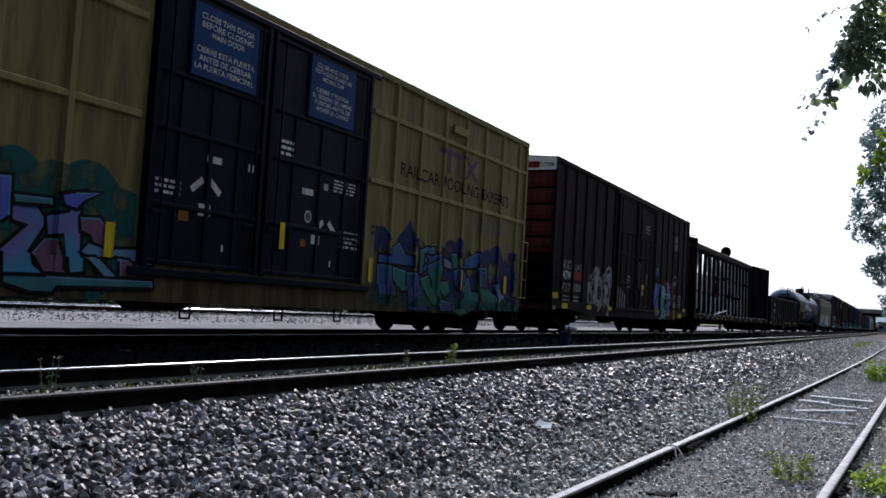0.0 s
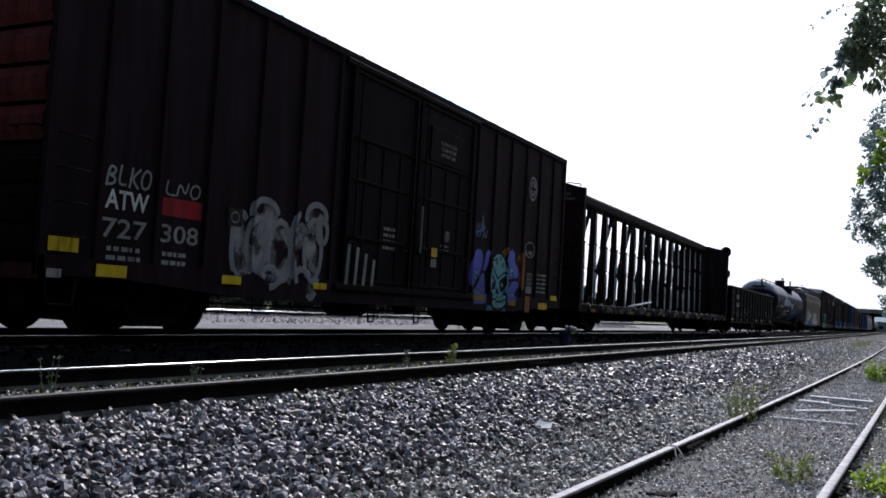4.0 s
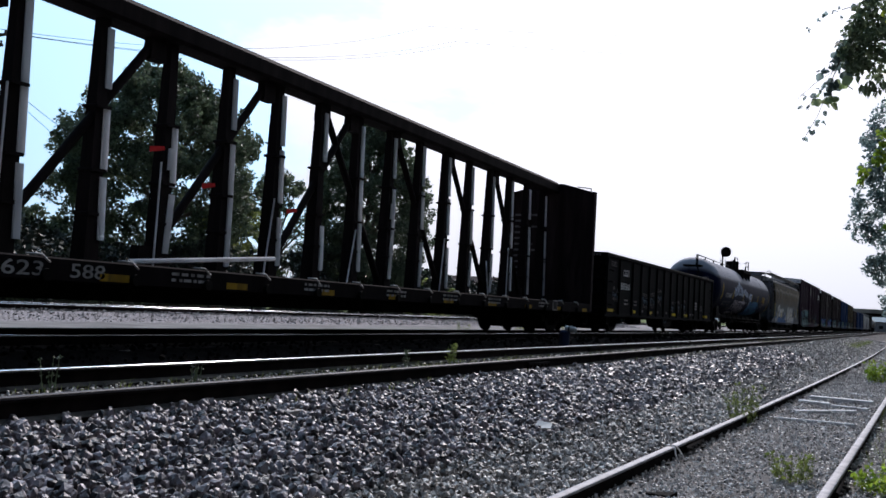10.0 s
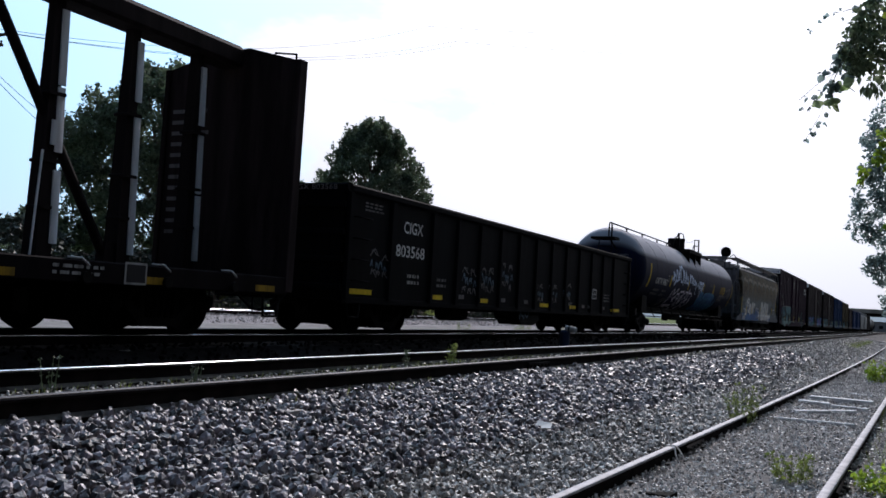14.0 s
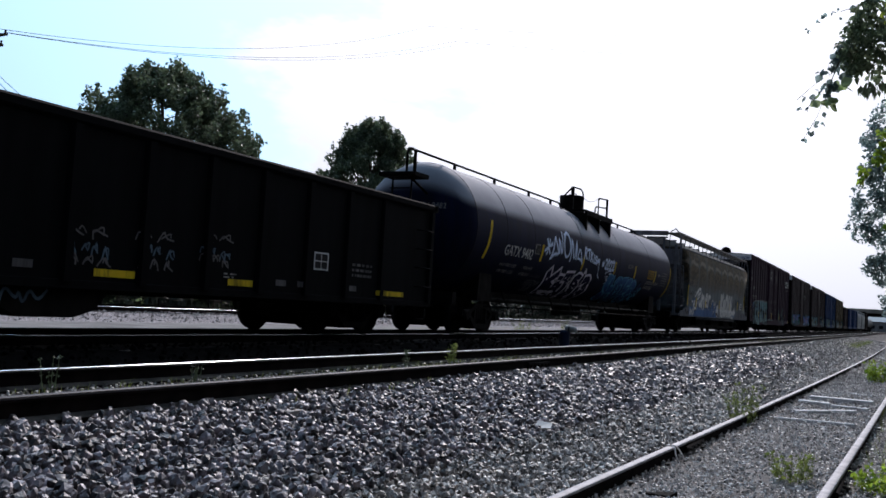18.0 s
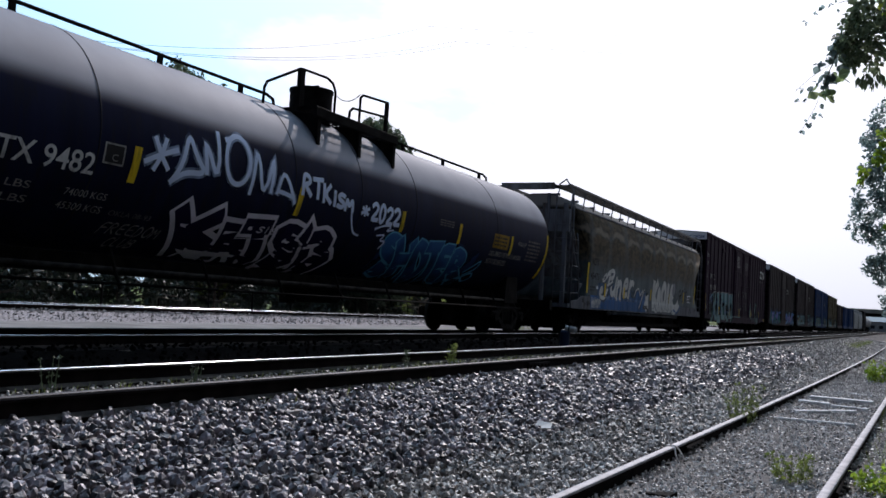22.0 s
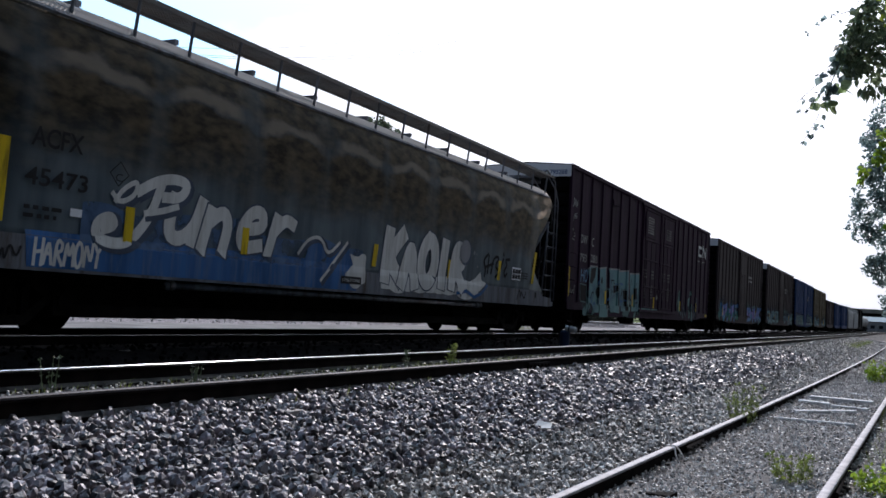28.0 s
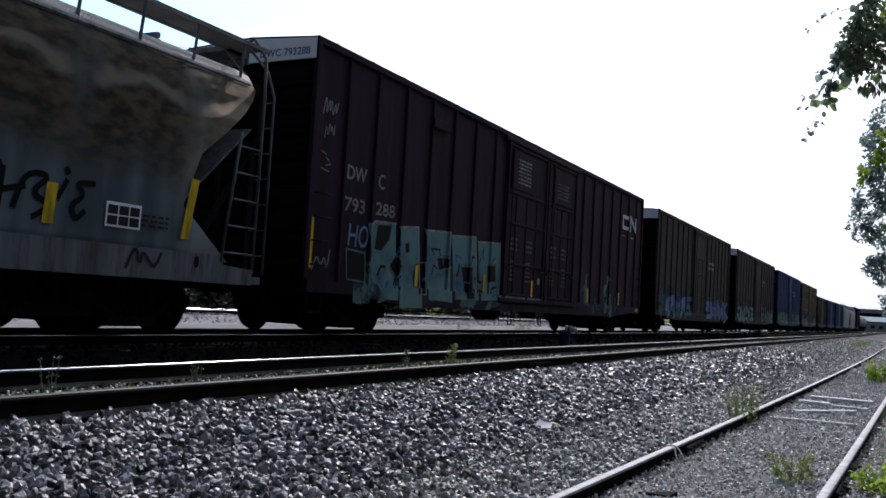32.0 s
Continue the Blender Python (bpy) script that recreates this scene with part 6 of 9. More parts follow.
    P(stroke([(37.62, 2.42), (37.7, 2.72)], 0.03) + stroke([(37.72, 2.4), (37.82, 2.74)], 0.03) + stroke(soften([(37.55, 2.5), (37.75, 2.52), (37.95, 2.58)], 1), 0.03) + stroke(soften([(37.84, 2.4), (37.92, 2.6), (37.98, 2.76), (38.0, 2.5), (38.12, 2.68)], 1), 0.03) + stroke(soften([(38.04, 2.4), (38.12, 2.55), (38.2, 2.36), (38.3, 2.6)], 1), 0.03), M["p_sky"], 0.006, "graffiti_tag")
    P(stroke([(37.9, 2.55), (38.0, 2.95), (38.06, 2.62)], 0.04), M["p_sky"], 0.006)
    sd.shapes(ring_polys(41.14, 2.34, 0.38, 0.22, 0.025), M["p_pale"], 0.03, "graffiti"), scribble(sd, 40.8, 41.46, 2.16, 2.34, 0.032, M["p_pale"], 0.03, 8), sd.bar(40.96, 41.38, 1.14, 1.34, M["p_pale"], 0.03, "notice_plate"), sd.bar(40.88, 41.22, 0.62, 1.06, M["p_rust"], 0.052, "graffiti")
    P([[(40.98, 1.38), (41.4, 1.38), (41.4, 1.7), (40.98, 1.7)]], M["letter_dim"], 0.03, "notice_plate"), P([[(41.01 + 0.13 * i, 1.41 + 0.14 * j), (41.11 + 0.13 * i, 1.41 + 0.14 * j), (41.11 + 0.13 * i, 1.53 + 0.14 * j), (41.01 + 0.13 * i, 1.53 + 0.14 * j)] for i in range(3) for j in range(2)], M["ink"], 0.033, "notice_plate")
    sd.block(41.85, 42.6, 1.15, 1.75, 5, M["letter_dim"], 8), sd.bar(42.9, 43.4, 1.0, 1.14, M["yellow"], 0.05, "notice_plate"), sd.bar(41.9, 42.6, 0.72, 0.9, M["yellow"], 0.05, "reflector_strip")
    part("lettering", words_mesh("ATW 727308", 0.55, 1.4, 4.98, 5.10, -0.014, 0.01, end=True), M["ink"], c)
    part("red_patch", Solid().box(0.5, 0.95, -0.013, -0.011, 4.95, 5.14), M["red"], c)
    part("lettering", words_mesh("EXCESS HEIGHT CAR", -1.2, 0.1, 4.98, 5.08, -0.014, 0.01, end=True), M["ink"], c)
    return c


def build_centerbeam():
    y0, y1 = 45.6, 72.35
    L = y1 - y0
    c = new_car("centerbeam_flatcar", "empty dark brown centerbeam lumber flatcar with bulkheads and loose straps", y0)
    m = M["beam_brown"]
    part("deck", Solid().box(-1.42, 1.42, 0.1, L - 0.1, 0.90, 0.98), m, c)
    part("center_sill", Solid().slab([(0.1, 0.9), (L - 0.1, 0.9), (L - 3.8, 0.70), (L - 5.0, 0.46), (5.0, 0.46), (3.8, 0.70)], -0.35, 0.35), M["steel_black"], c)
    for k in (1, -1):
        part("side_sill", Solid().box(k * 1.46 - 0.05, k * 1.46 + 0.06, 0.1, L - 0.1, 0.70, 1.0, 0.02), M["brown_b"], c)
    for y, way in ((0.0, -1), (L, 1)):
        a, b = (y, y + 0.14) if y == 0 else (y - 0.14, y)
        s = Solid().add([(-1.5, a, 0.8), (1.5, a, 0.8), (1.5, a, 4.70), (0.4, a, 5.0), (-0.4, a, 5.0), (-1.5, a, 4.70), (-1.5, b, 0.8), (1.5, b, 0.8), (1.5, b, 4.70), (0.4, b, 5.0), (-0.4, b, 5.0), (-1.5, b, 4.70)],
                        [(0, 1, 2, 3, 4, 5), (11, 10, 9, 8, 7, 6), (0, 6, 7, 1), (1, 7, 8, 2), (2, 8, 9, 3), (3, 9, 10, 4), (4, 10, 11, 5), (5, 11, 6, 0)])
        bh = part("bulkhead", s, M["bulk_brown"], c)
        e = a if way < 0 else b
        for z in (1.5, 2.2, 2.9, 3.6, 4.25):
            part("bulkhead_rib", Solid().box(-1.46, 1.46, min(e, e + way * 0.09), max(e, e + way * 0.09), z - 0.06, z + 0.06, 0.025), M["bulk_brown"], bh)
        for x in (-1.47, 1.47):
            part("bulkhead_edge", Solid().box(x - 0.06, x + 0.06, a - 0.04, b + 0.04, 0.75, 4.72, 0.015), M["bulk_brown"], bh)
        part("bulkhead_handle", Solid().path([(0.9, (a + b) / 2, 4.78), (0.9, (a + b) / 2, 4.9), (1.35, (a + b) / 2, 4.84), (1.35, (a + b) / 2, 4.7)], 0.018, 6), m, bh)
        coupler(c, y, way)
        for z in (1.2, 1.6, 2.0, 2.4):
            part("grab_iron", Solid().path([(1.0, e, z), (1.0, e + way * 0.1, z), (1.42, e + way * 0.1, z), (1.42, e, z)], 0.014, 6), m, c)
        part("stirrup_step", Solid().path([(1.47, y - way * 0.25, 0.72), (1.47, y - way * 0.28, 0.34), (1.47, y - way * 0.65, 0.34), (1.47, y - way * 0.68, 0.72)], 0.02, 6), M["steel_black"], c)
    part("top_chord", Solid().prism([(-0.26, 4.72), (-0.22, 4.66), (0.22, 4.66), (0.26, 4.72), (0.26, 4.96), (0.15, 5.06), (-0.15, 5.06), (-0.26, 4.96)], 0.12, L - 0.12), m, c)
    ys = [71.33 - 1.427 * i - y0 for i in range(18)]
    rnd = random.Random(4)
    for i, y in enumerate(ys):
        s = Solid()
        s.add([(0.08, y - 0.08, 4.7), (0.08, y + 0.08, 4.7), (-0.08, y + 0.08, 4.7), (-0.08, y - 0.08, 4.7), (0.15, y - 0.13, 0.95), (0.15, y + 0.13, 0.95), (-0.15, y + 0.13, 0.95), (-0.15, y - 0.13, 0.95)],
              [(0, 1, 2, 3), (7, 6, 5, 4), (0, 4, 5, 1), (1, 5, 6, 2), (2, 6, 7, 3), (3, 7, 4, 0)])
        p = part("post", s, m, c)
        if i % 5 == 2:
            part("slot_plate", Solid().box(0.13, 0.17, y - 0.05, y + 0.05, 2.6, 2.95, 0.02), M["strap"], p)
        # pale edge protectors strapped to the post, many broken
        for k in range(3):
            if rnd.random() < 0.93:
                z1 = 4.5 - k * 1.15 + rnd.uniform(-0.05, 0.1)
                z0 = z1 - rnd.uniform(0.9, 1.15)
                if z0 < 1.0:
                    z0 = 1.02
                fx = lambda z: 0.08 + 0.07 * (4.7 - z) / 3.75
                fy = lambda z: 0.08 + 0.05 * (4.7 - z) / 3.75
                lean = rnd.uniform(-0.02, 0.10) if k == 2 else 0.0
                part("edge_protector", Solid().add([(fx(z) + a, y + fy(z) + b - (lean if z == z0 else 0), z) for z in (z0, z1) for a, b in ((0.0, -0.06), (0.03, -0.06), (0.03, 0.055), (0.0, 0.055))],
                                                   [(0, 1, 2, 3), (7, 6, 5, 4), (0, 4, 5, 1), (1, 5, 6, 2), (2, 6, 7, 3), (3, 7, 4, 0)]), M["strap"], p, "pale plastic edge protector")
        for z in (1.7, 2.35, 3.3):
            part("strap_band", Solid().box(-0.15, 0.165, y - 0.13, y + 0.145, z, z + 0.05, 0.01), m, p)
    # diagonals: rising towards the middle of the car from either end, one steep one by the bulkhead
    for top_y, foot_y in ((47.38, 48.3), (50.95, 48.2), (53.85, 51.05), (56.7, 53.9), (59.65, 56.95), (58.55, 61.25), (61.5, 64.25), (64.4, 67.1), (67.35, 69.75)):
        a, b = top_y - y0, foot_y - y0
        part("diagonal_brace", Solid().tube((0.0, a, 4.66), (0.0, b, 1.0), 0.075, 8), m, c)
        for yy, zz in ((a, 4.5), (b, 1.15)):
            part("gusset", Solid().slab([(yy - 0.17, zz - 0.2), (yy + 0.17, zz - 0.2), (yy + 0.15, zz + 0.2), (yy - 0.15, zz + 0.2)], -0.09, 0.09), m, c)
    # loose slats hanging by the feet of some posts
    for i, (k, la, h) in enumerate(((2, 0.10, 1.5), (3, -0.16, 1.0), (5, 0.22, 1.4), (8, 0.30, 1.2), (10, 0.24, 1.5), (12, 0.05, 1.7), (14, 0.04, 2.3), (15, 0.0, 1.9))):
        y = ys[k] - 0.22
        part("loose_slat", Solid().tube((0.2, y - la * 0.5, 1.0), (0.16, y + la * 0.5, 1.0 + h), 0.018, 5), M["strap"], c)
    # stake pockets, winches and stencils on the sill
    sd = Side(c, y0, 1.522)
    y = 1.0
    while y < L - 0.8:
        part("winch", Solid().tube((1.4, y, 0.78), (1.58, y, 0.78), 0.08, 8), M["steel_black"], c)
        part("winch_lever", Solid().path([(1.53, y - 0.3, 1.02), (1.56, y - 0.1, 1.02), (1.57, y + 0.02, 0.93)], 0.014, 5), M["letter"], c)
        y += 1.427
    for y in spread(46.8, 71.4, 11):
        sd.bar(y, y + 0.5, 0.74, 0.84, M["yellow_dim"], 0.004, "reflector_strip")
    sd.words("GTW", 48.6, 49.3, 0.76, 0.94, M["letter_dim"], 0.004, grow=0.01), sd.words("623", 50.27, 50.85, 0.76, 0.94, M["letter_dim"], 0.004, grow=0.01), sd.words("588", 51.25, 51.8, 0.76, 0.94, M["letter_dim"], 0.004, grow=0.01)
    for i, y in enumerate((53.0, 56.2, 59.0, 61.5, 64.0, 67.5)):
        sd.block(y, y + 0.8, 0.78, 0.95, 2, M["letter_dim"], 20 + i)
    sd.shapes([[(68.65, 0.72), (69.05, 0.72), (69.05, 1.02), (68.65, 1.02)]], M["letter_dim"], 0.006, "notice_plate"), sd.bar(68.68, 69.02, 0.75, 0.99, M["ink"], 0.009, "notice_plate")
    part("loose_board", Solid().tube((1.2, 52.5 - y0, 1.04), (1.3, 55.6 - y0, 1.30), 0.035, 6), M["strap"], c)
    for i in range(12):
        part("stencil_bar", Solid().box(-1.3, -1.3 + random.Random(i).uniform(0.3, 0.9), L - 0.146, L - 0.143, 3.9 - i * 0.2, 3.97 - i * 0.2), M["letter_ghost"], c)
    part("lettering", words_mesh("GTW", 0.7, 1.05, 4.46, 4.56, -0.005, 0.0, end=True), M["letter_dim"], c), part("lettering", words_mesh("623588", 0.6, 1.2, 4.30, 4.40, -0.005, 0.0, end=True), M["letter_dim"], c)
    # red flags and hanging straps
    for yy, z in ((54.6, 2.35), (53.4, 2.75), (56.9, 2.2)):
        part("red_tape", Solid().add([(0.5, yy - y0, z), (0.5, yy - y0 + 0.32, z + 0.08), (0.5, yy - y0 + 0.3, z + 0.14), (0.5, yy - y0, z + 0.09), (0.505, yy - y0, z), (0.505, yy - y0 + 0.32, z + 0.08), (0.505, yy - y0 + 0.3, z + 0.14), (0.505, yy - y0, z + 0.09)],
                                     [(0, 1, 2, 3), (7, 6, 5, 4), (0, 4, 5, 1), (1, 5, 6, 2), (2, 6, 7, 3), (3, 7, 4, 0)]), M["red_tape"], c)
    truck(c, 2.55), truck(c, L - 2.55)
    return c


def build_gondola():
    y0, y1, top = 73.95, 93.5, 2.86
    L = y1 - y0
    c = new_car("gondola", "black high-sided steel gondola with white lettering and plates", y0)
    hw, z0, m = HW - 0.045, 0.66, M["black"]
    for k in (1, -1):
        part("side_wall", Solid().box(k * hw - 0.03, k * hw, 0, L, z0, top), m, c)
        part("top_rail", Solid().box(k * hw - 0.09, k * hw + 0.06, 0, L, top - 0.16, top, 0.035), m, c)
        part("side_sill", Solid().box(k * hw - 0.05, k * hw + 0.02, 0, L, z0 - 0.04, z0 + 0.08, 0.01), m, c)
    posts = [0.12, 75.65 - y0] + [77.44 - y0 + 1.265 * i for i in range(12)] + [L - 0.12]
    rm = post_mesh(z0 + 0.05, top - 0.16, 0.11, m, 0.06)
    for y in posts:
        for k in (1, -1):
            o = part("side_post", rm, None, c)
            o.matrix_basis = pose(k * hw, y, 0, 0, 0, 0 if k > 0 else 180)
    for y, way in ((0, -1), (L, 1)):
        ew = part("end_wall", Solid().box(-hw, hw, min(y, y - way * 0.05), max(y, y - way * 0.05), z0, top - 0.02), m, c)
        for z in np.linspace(z0 + 0.25, top - 0.4, 4):
            part("end_rib", Solid().box(-hw, hw, min(y, y + way * 0.07), max(y, y + way * 0.07), z - 0.06, z + 0.06, 0.02), m, ew)
        part("end_rail", Solid().box(-hw - 0.06, hw + 0.06, y - 0.08, y + 0.08, top - 0.16, top + 0.0, 0.03), m, c)
        coupler(c, y, way)
        part("stirrup_step", Solid().path([(hw, y - way * 0.2, z0), (hw, y - way * 0.24, 0.36), (hw, y - way * 0.62, 0.36), (hw, y - way * 0.66, z0)], 0.02, 6), M["steel_black"], c)
        for z in (1.05, 1.45, 1.85, 2.25):
            part("grab_iron", Solid().path([(hw, y - way * 0.25, z), (hw + 0.12, y - way * 0.25, z), (hw + 0.12, y - way * 0.75, z), (hw, y - way * 0.75, z)], 0.015, 6), m, c)
    part("floor", Solid().box(-hw + 0.03, hw - 0.03, 0.05, L - 0.05, 0.95, 1.05), m, c)
    part("center_sill", Solid().box(-0.28, 0.28, 0.3, L - 0.3, 0.55, 0.95), M["steel_black"], c)
    part("drop_pocket", Solid().slab([(82.7 - y0, 0.66), (84.6 - y0, 0.66), (84.35 - y0, 0.36), (84.0 - y0, 0.26), (83.2 - y0, 0.26), (82.9 - y0, 0.40)], 0.7, 1.4), M["steel_black"], c)
    part("air_reservoir", Solid().tube((1.0, 79.0 - y0, 0.5), (1.0, 80.1 - y0, 0.5), 0.18, 12), M["steel_black"], c)
    part("brake_rod", Solid().tube((1.0, 3.0, 0.42), (1.0, L - 3.0, 0.42), 0.016, 6), M["steel_black"], c)
    sd = Side(c, y0, hw, posts, 0.11)
    sd.words("CIGX", 76.15, 76.98, 2.13, 2.38, M["letter"], 0.005, grow=0.012), sd.words("803568", 75.87, 77.1, 1.63, 1.88, M["letter"], 0.005, grow=0.012)
    sd.block(76.4, 76.95, 1.05, 1.32, 2, M["letter_dim"], 31), sd.block(77.75, 78.2, 1.05, 1.3, 2, M["letter_ghost"], 32), sd.block(74.6, 75.3, 2.4, 2.6, 3, M["letter_ghost"], 33)
    for a, b in ((74.02, 75.0), (77.5, 78.05), (80.02, 80.56), (84.2, 84.9), (86.8, 87.4), (91.2, 92.3)):
        sd.bar(a, b, 0.80, 0.90, M["yellow"], 0.012, "reflector_strip")
    for a in (78.9, 81.4, 83.0, 88.0, 88.6, 90.2):
        sd.bar(a, a + 0.28, 0.85, 0.95, M["letter_ghost"], 0.008, "notice_plate")
    sd.bar(89.05, 89.5, 1.18, 1.5, M["letter"], 0.006, "notice_plate"), sd.shapes([[(89.08 + 0.2 * i, 1.21 + 0.14 * j), (89.26 + 0.2 * i, 1.21 + 0.14 * j), (89.26 + 0.2 * i, 1.33 + 0.14 * j), (89.08 + 0.2 * i, 1.33 + 0.14 * j)] for i in range(2) for j in range(2)], M["ink"], 0.009, "notice_plate")
    sd.block(90.3, 91.0, 1.1, 1.4, 3, M["letter_ghost"], 35), sd.block(86.7, 87.0, 0.9, 1.0, 2, M["letter_dim"], 36)
    # one faint three-line chalky tag to each panel
    for k, (a, b, z0_, z1_) in enumerate(((74.9, 75.6, 1.2, 1.7), (79.05, 79.86, 1.02, 1.67), (80.08, 80.94, 1.09, 1.75), (81.39, 82.12, 1.25, 1.88), (83.77, 84.5, 0.92, 1.46), (84.9, 85.62, 0.95, 1.52), (86.15, 86.9, 1.1, 1.59))):
        rnd_ = random.Random(40 + k)
        for row, n in ((2, 2), (1, 4), (0, 3)):
            for q in range(n):
                w_, h_ = (b - a) / n, (z1_ - z0_) / 3
                ya, za = a + q * w_ + rnd_.uniform(-0.04, 0.04), z0_ + row * h_ + rnd_.uniform(-0.04, 0.04) - 0.03 * q
                spot = lambda u, v: (ya + w_ * (u + rnd_.uniform(-0.15, 0.15)), za + h_ * (v + rnd_.uniform(-0.15, 0.15)))
                sd.shapes(stroke(soften([spot(0.1, 0.1), spot(0.25, 0.85), spot(0.5, 0.5), spot(0.75, 0.15)], 1), 0.026) + stroke(soften([spot(0.3, 0.5), spot(0.6, 0.9), spot(0.7, 0.4)], 1), 0.022), M["chalk_blue"] if row == 1 else M["letter_ghost"], 0.005, "graffiti_tag")
    pocket = Side(c, y0, 1.4)
    scribble(pocket, 82.9, 83.6, 0.42, 0.60, 0.04, M["chalk_blue"], 0.006, 71, 4)
    part("lettering", words_mesh("CIGX 803568", 0.2, 1.3, top - 0.13, top - 0.03, -0.086, 0.0, end=True), M["letter_dim"], c)
    truck(c, 2.35), truck(c, L - 2.35)
    return c


def tank_ring(y, r, z, n=56):
    return [(r * math.cos(2 * math.pi * k / n), y, z + r * math.sin(2 * math.pi * k / n)) for k in range(n)]


def tank_shell(L, r, z, dome=0.78, n=56):
    rows = []
    for i in range(15):
        rows.append((dome * (1 - math.sqrt(max(0.0, 1 - (i / 14) ** 2))), r * i / 14))
    rows = [(y, max(q, 0.02)) for y, q in rows]
    k = dome + 0.05
    mid = []
    while k < L - dome - 0.04:
        mid.append((k, r))
        k += 0.5
    rows = rows + mid + [(L - y, q) for y, q in reversed(rows)]
    s = Solid()
    v = [p for y, q in rows for p in tank_ring(y, q, z, n)]
    f = [(i * n + k, i * n + (k + 1) % n, (i + 1) * n + (k + 1) % n, (i + 1) * n + k) for i in range(len(rows) - 1) for k in range(n)]
    f += [tuple(range(n)), tuple(range((len(rows) - 1) * n, len(rows) * n))]
    return s.add(v, f, True)


def tank_car(label, y0, y1, r=1.575, z=2.635, mat=None, full=True):
    L = y1 - y0
    c = new_car("tank_car", label, y0)
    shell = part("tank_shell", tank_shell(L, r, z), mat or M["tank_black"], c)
    for y in (2.35, L - 2.35):
        part("saddle", Solid().slab([(y - 0.45, 0.85), (y + 0.45, 0.85), (y + 0.35, 1.75), (y - 0.35, 1.75)], -1.15, 1.15), M["steel_black"], c)
        truck(c, y)
    for y, way in ((0.0, -1), (L, 1)):
        part("stub_sill", Solid().box(-0.3, 0.3, min(y - way * 3.4, y + way * 0.15), max(y - way * 3.4, y + way * 0.15), 0.62, 0.98), M["steel_black"], c)
        part("end_sill", Solid().box(-1.45, 1.45, min(y - way * 0.1, y + way * 0.1), max(y - way * 0.1, y + way * 0.1), 0.72, 1.0), M["steel_black"], c)
        coupler(c, y + way * 0.1, way)
    if not full:
        return c
    # weld seams
    Y = lambda v: v - y0
    for y in (95.58, 97.46, 99.43, 103.62, 105.73, 107.9, 112.18, 115.83):
        s = Solid()
        for k in range(56):
            a, b = 2 * math.pi * k / 56, 2 * math.pi * (k + 1) / 56
            s.add([(q * math.cos(t), Y(y) + e, z + q * math.sin(t)) for t in (a, b) for q, e in ((r - 0.004, -0.014), (r + 0.006, -0.007), (r + 0.006, 0.007), (r - 0.004, 0.014))], [(0, 4, 5, 1), (1, 5, 6, 2), (2, 6, 7, 3)], True)
        part("weld_seam", s, M["tank_seam"], shell)
    # running-board pipe, hangers and brake gear under the tank
    part("walkway_rail", Solid().path([(1.1, 2.0, 0.92), (1.1, L - 2.0, 0.92)], 0.032, 8), M["rail_dust_lit"], c)
    part("walkway_rail", Solid().path([(1.3, 2.0, 0.72), (1.3, L - 2.0, 0.72)], 0.02, 6), M["steel_black"], c)
    for y in spread(3.6, L - 3.6, 9):
        part("rail_hanger", Solid().tube((1.05, y, 1.2), (1.3, y, 0.66), 0.022, 6), M["steel_black"], c)
    part("air_reservoir", Solid().tube((0.3, L * 0.5, 0.78), (0.3, L * 0.5 + 1.2, 0.78), 0.2, 12), M["steel_black"], c)
    for x in (-0.55, 0.55):
        part("underframe_beam", Solid().box(x - 0.1, x + 0.1, 2.4, L - 2.4, 0.86, 1.12, 0.02), M["steel_black"], c)
    part("outlet_valve", Solid().tube((0, L * 0.5, 1.1), (0, L * 0.5, 0.55), 0.16, 12), M["steel_black"], c)
    # top platform: grating on a frame, carried by plates that follow the shell
    p0, p1, zt, xo = Y(104.3), Y(107.2), 4.06, 1.38
    black = M["steel_black"]
    pl = part("platform_frame", Solid().box(xo - 0.04, xo + 0.04, p0, p1, zt - 0.16, zt + 0.02, 0.012), black, c)
    for x in (-1.38, -0.62, 0.62, 1.04):
        part("platform_beam", Solid().box(x - 0.03, x + 0.03, p0, p1, zt - 0.05, zt + 0.02), black, pl)
    for y in (p0 + 0.03, p0 + 1.1, p1 - 1.1, p1 - 0.03):
        part("cross_member", Solid().box(-xo, xo, y - 0.03, y + 0.03, zt - 0.03, zt + 0.03), black, pl)
    for y in spread(p0 + 0.08, p1 - 0.08, 28):
        part("cross_bar", Solid().box(0.62, xo - 0.04, y - 0.004, y + 0.004, zt - 0.008, zt - 0.002), black, pl)
    for x in spread(0.70, 1.30, 9):
        part("grating_bar", Solid().box(x - 0.005, x + 0.005, p0, p1, zt - 0.012, zt + 0.006), black, pl)
    skin = lambda x: z + math.sqrt(max(0.0, (r + 0.002) ** 2 - x * x))
    for y in (Y(104.45), Y(105.82), Y(107.12)):
        ring = [(1.37, zt - 0.1), (0.72, zt - 0.02)] + [(x, skin(x)) for x in (1.0, 1.1, 1.2, 1.3, 1.37)]
        part("bracket", Solid().prism(ring, y - 0.015, y + 0.015), black, pl)
        part("bracket_flange", Solid().box(1.36, 1.385, y - 0.05, y + 0.05, skin(1.37), zt - 0.06), black, pl)
    dr = part("manway_housing", Solid().tube((0.5, Y(105.36), 4.0), (0.5, Y(105.36), 4.60), 0.41, 28).tube((0.5, Y(105.36), 4.60), (0.5, Y(105.36), 4.655), 0.425, 28), black, c)
    part("lid_handle", Solid().path([(0.42, Y(105.36), 4.65), (0.42, Y(105.36), 4.74), (0.66, Y(105.36), 4.74), (0.66, Y(105.36), 4.65)], 0.013, 6), black, dr)
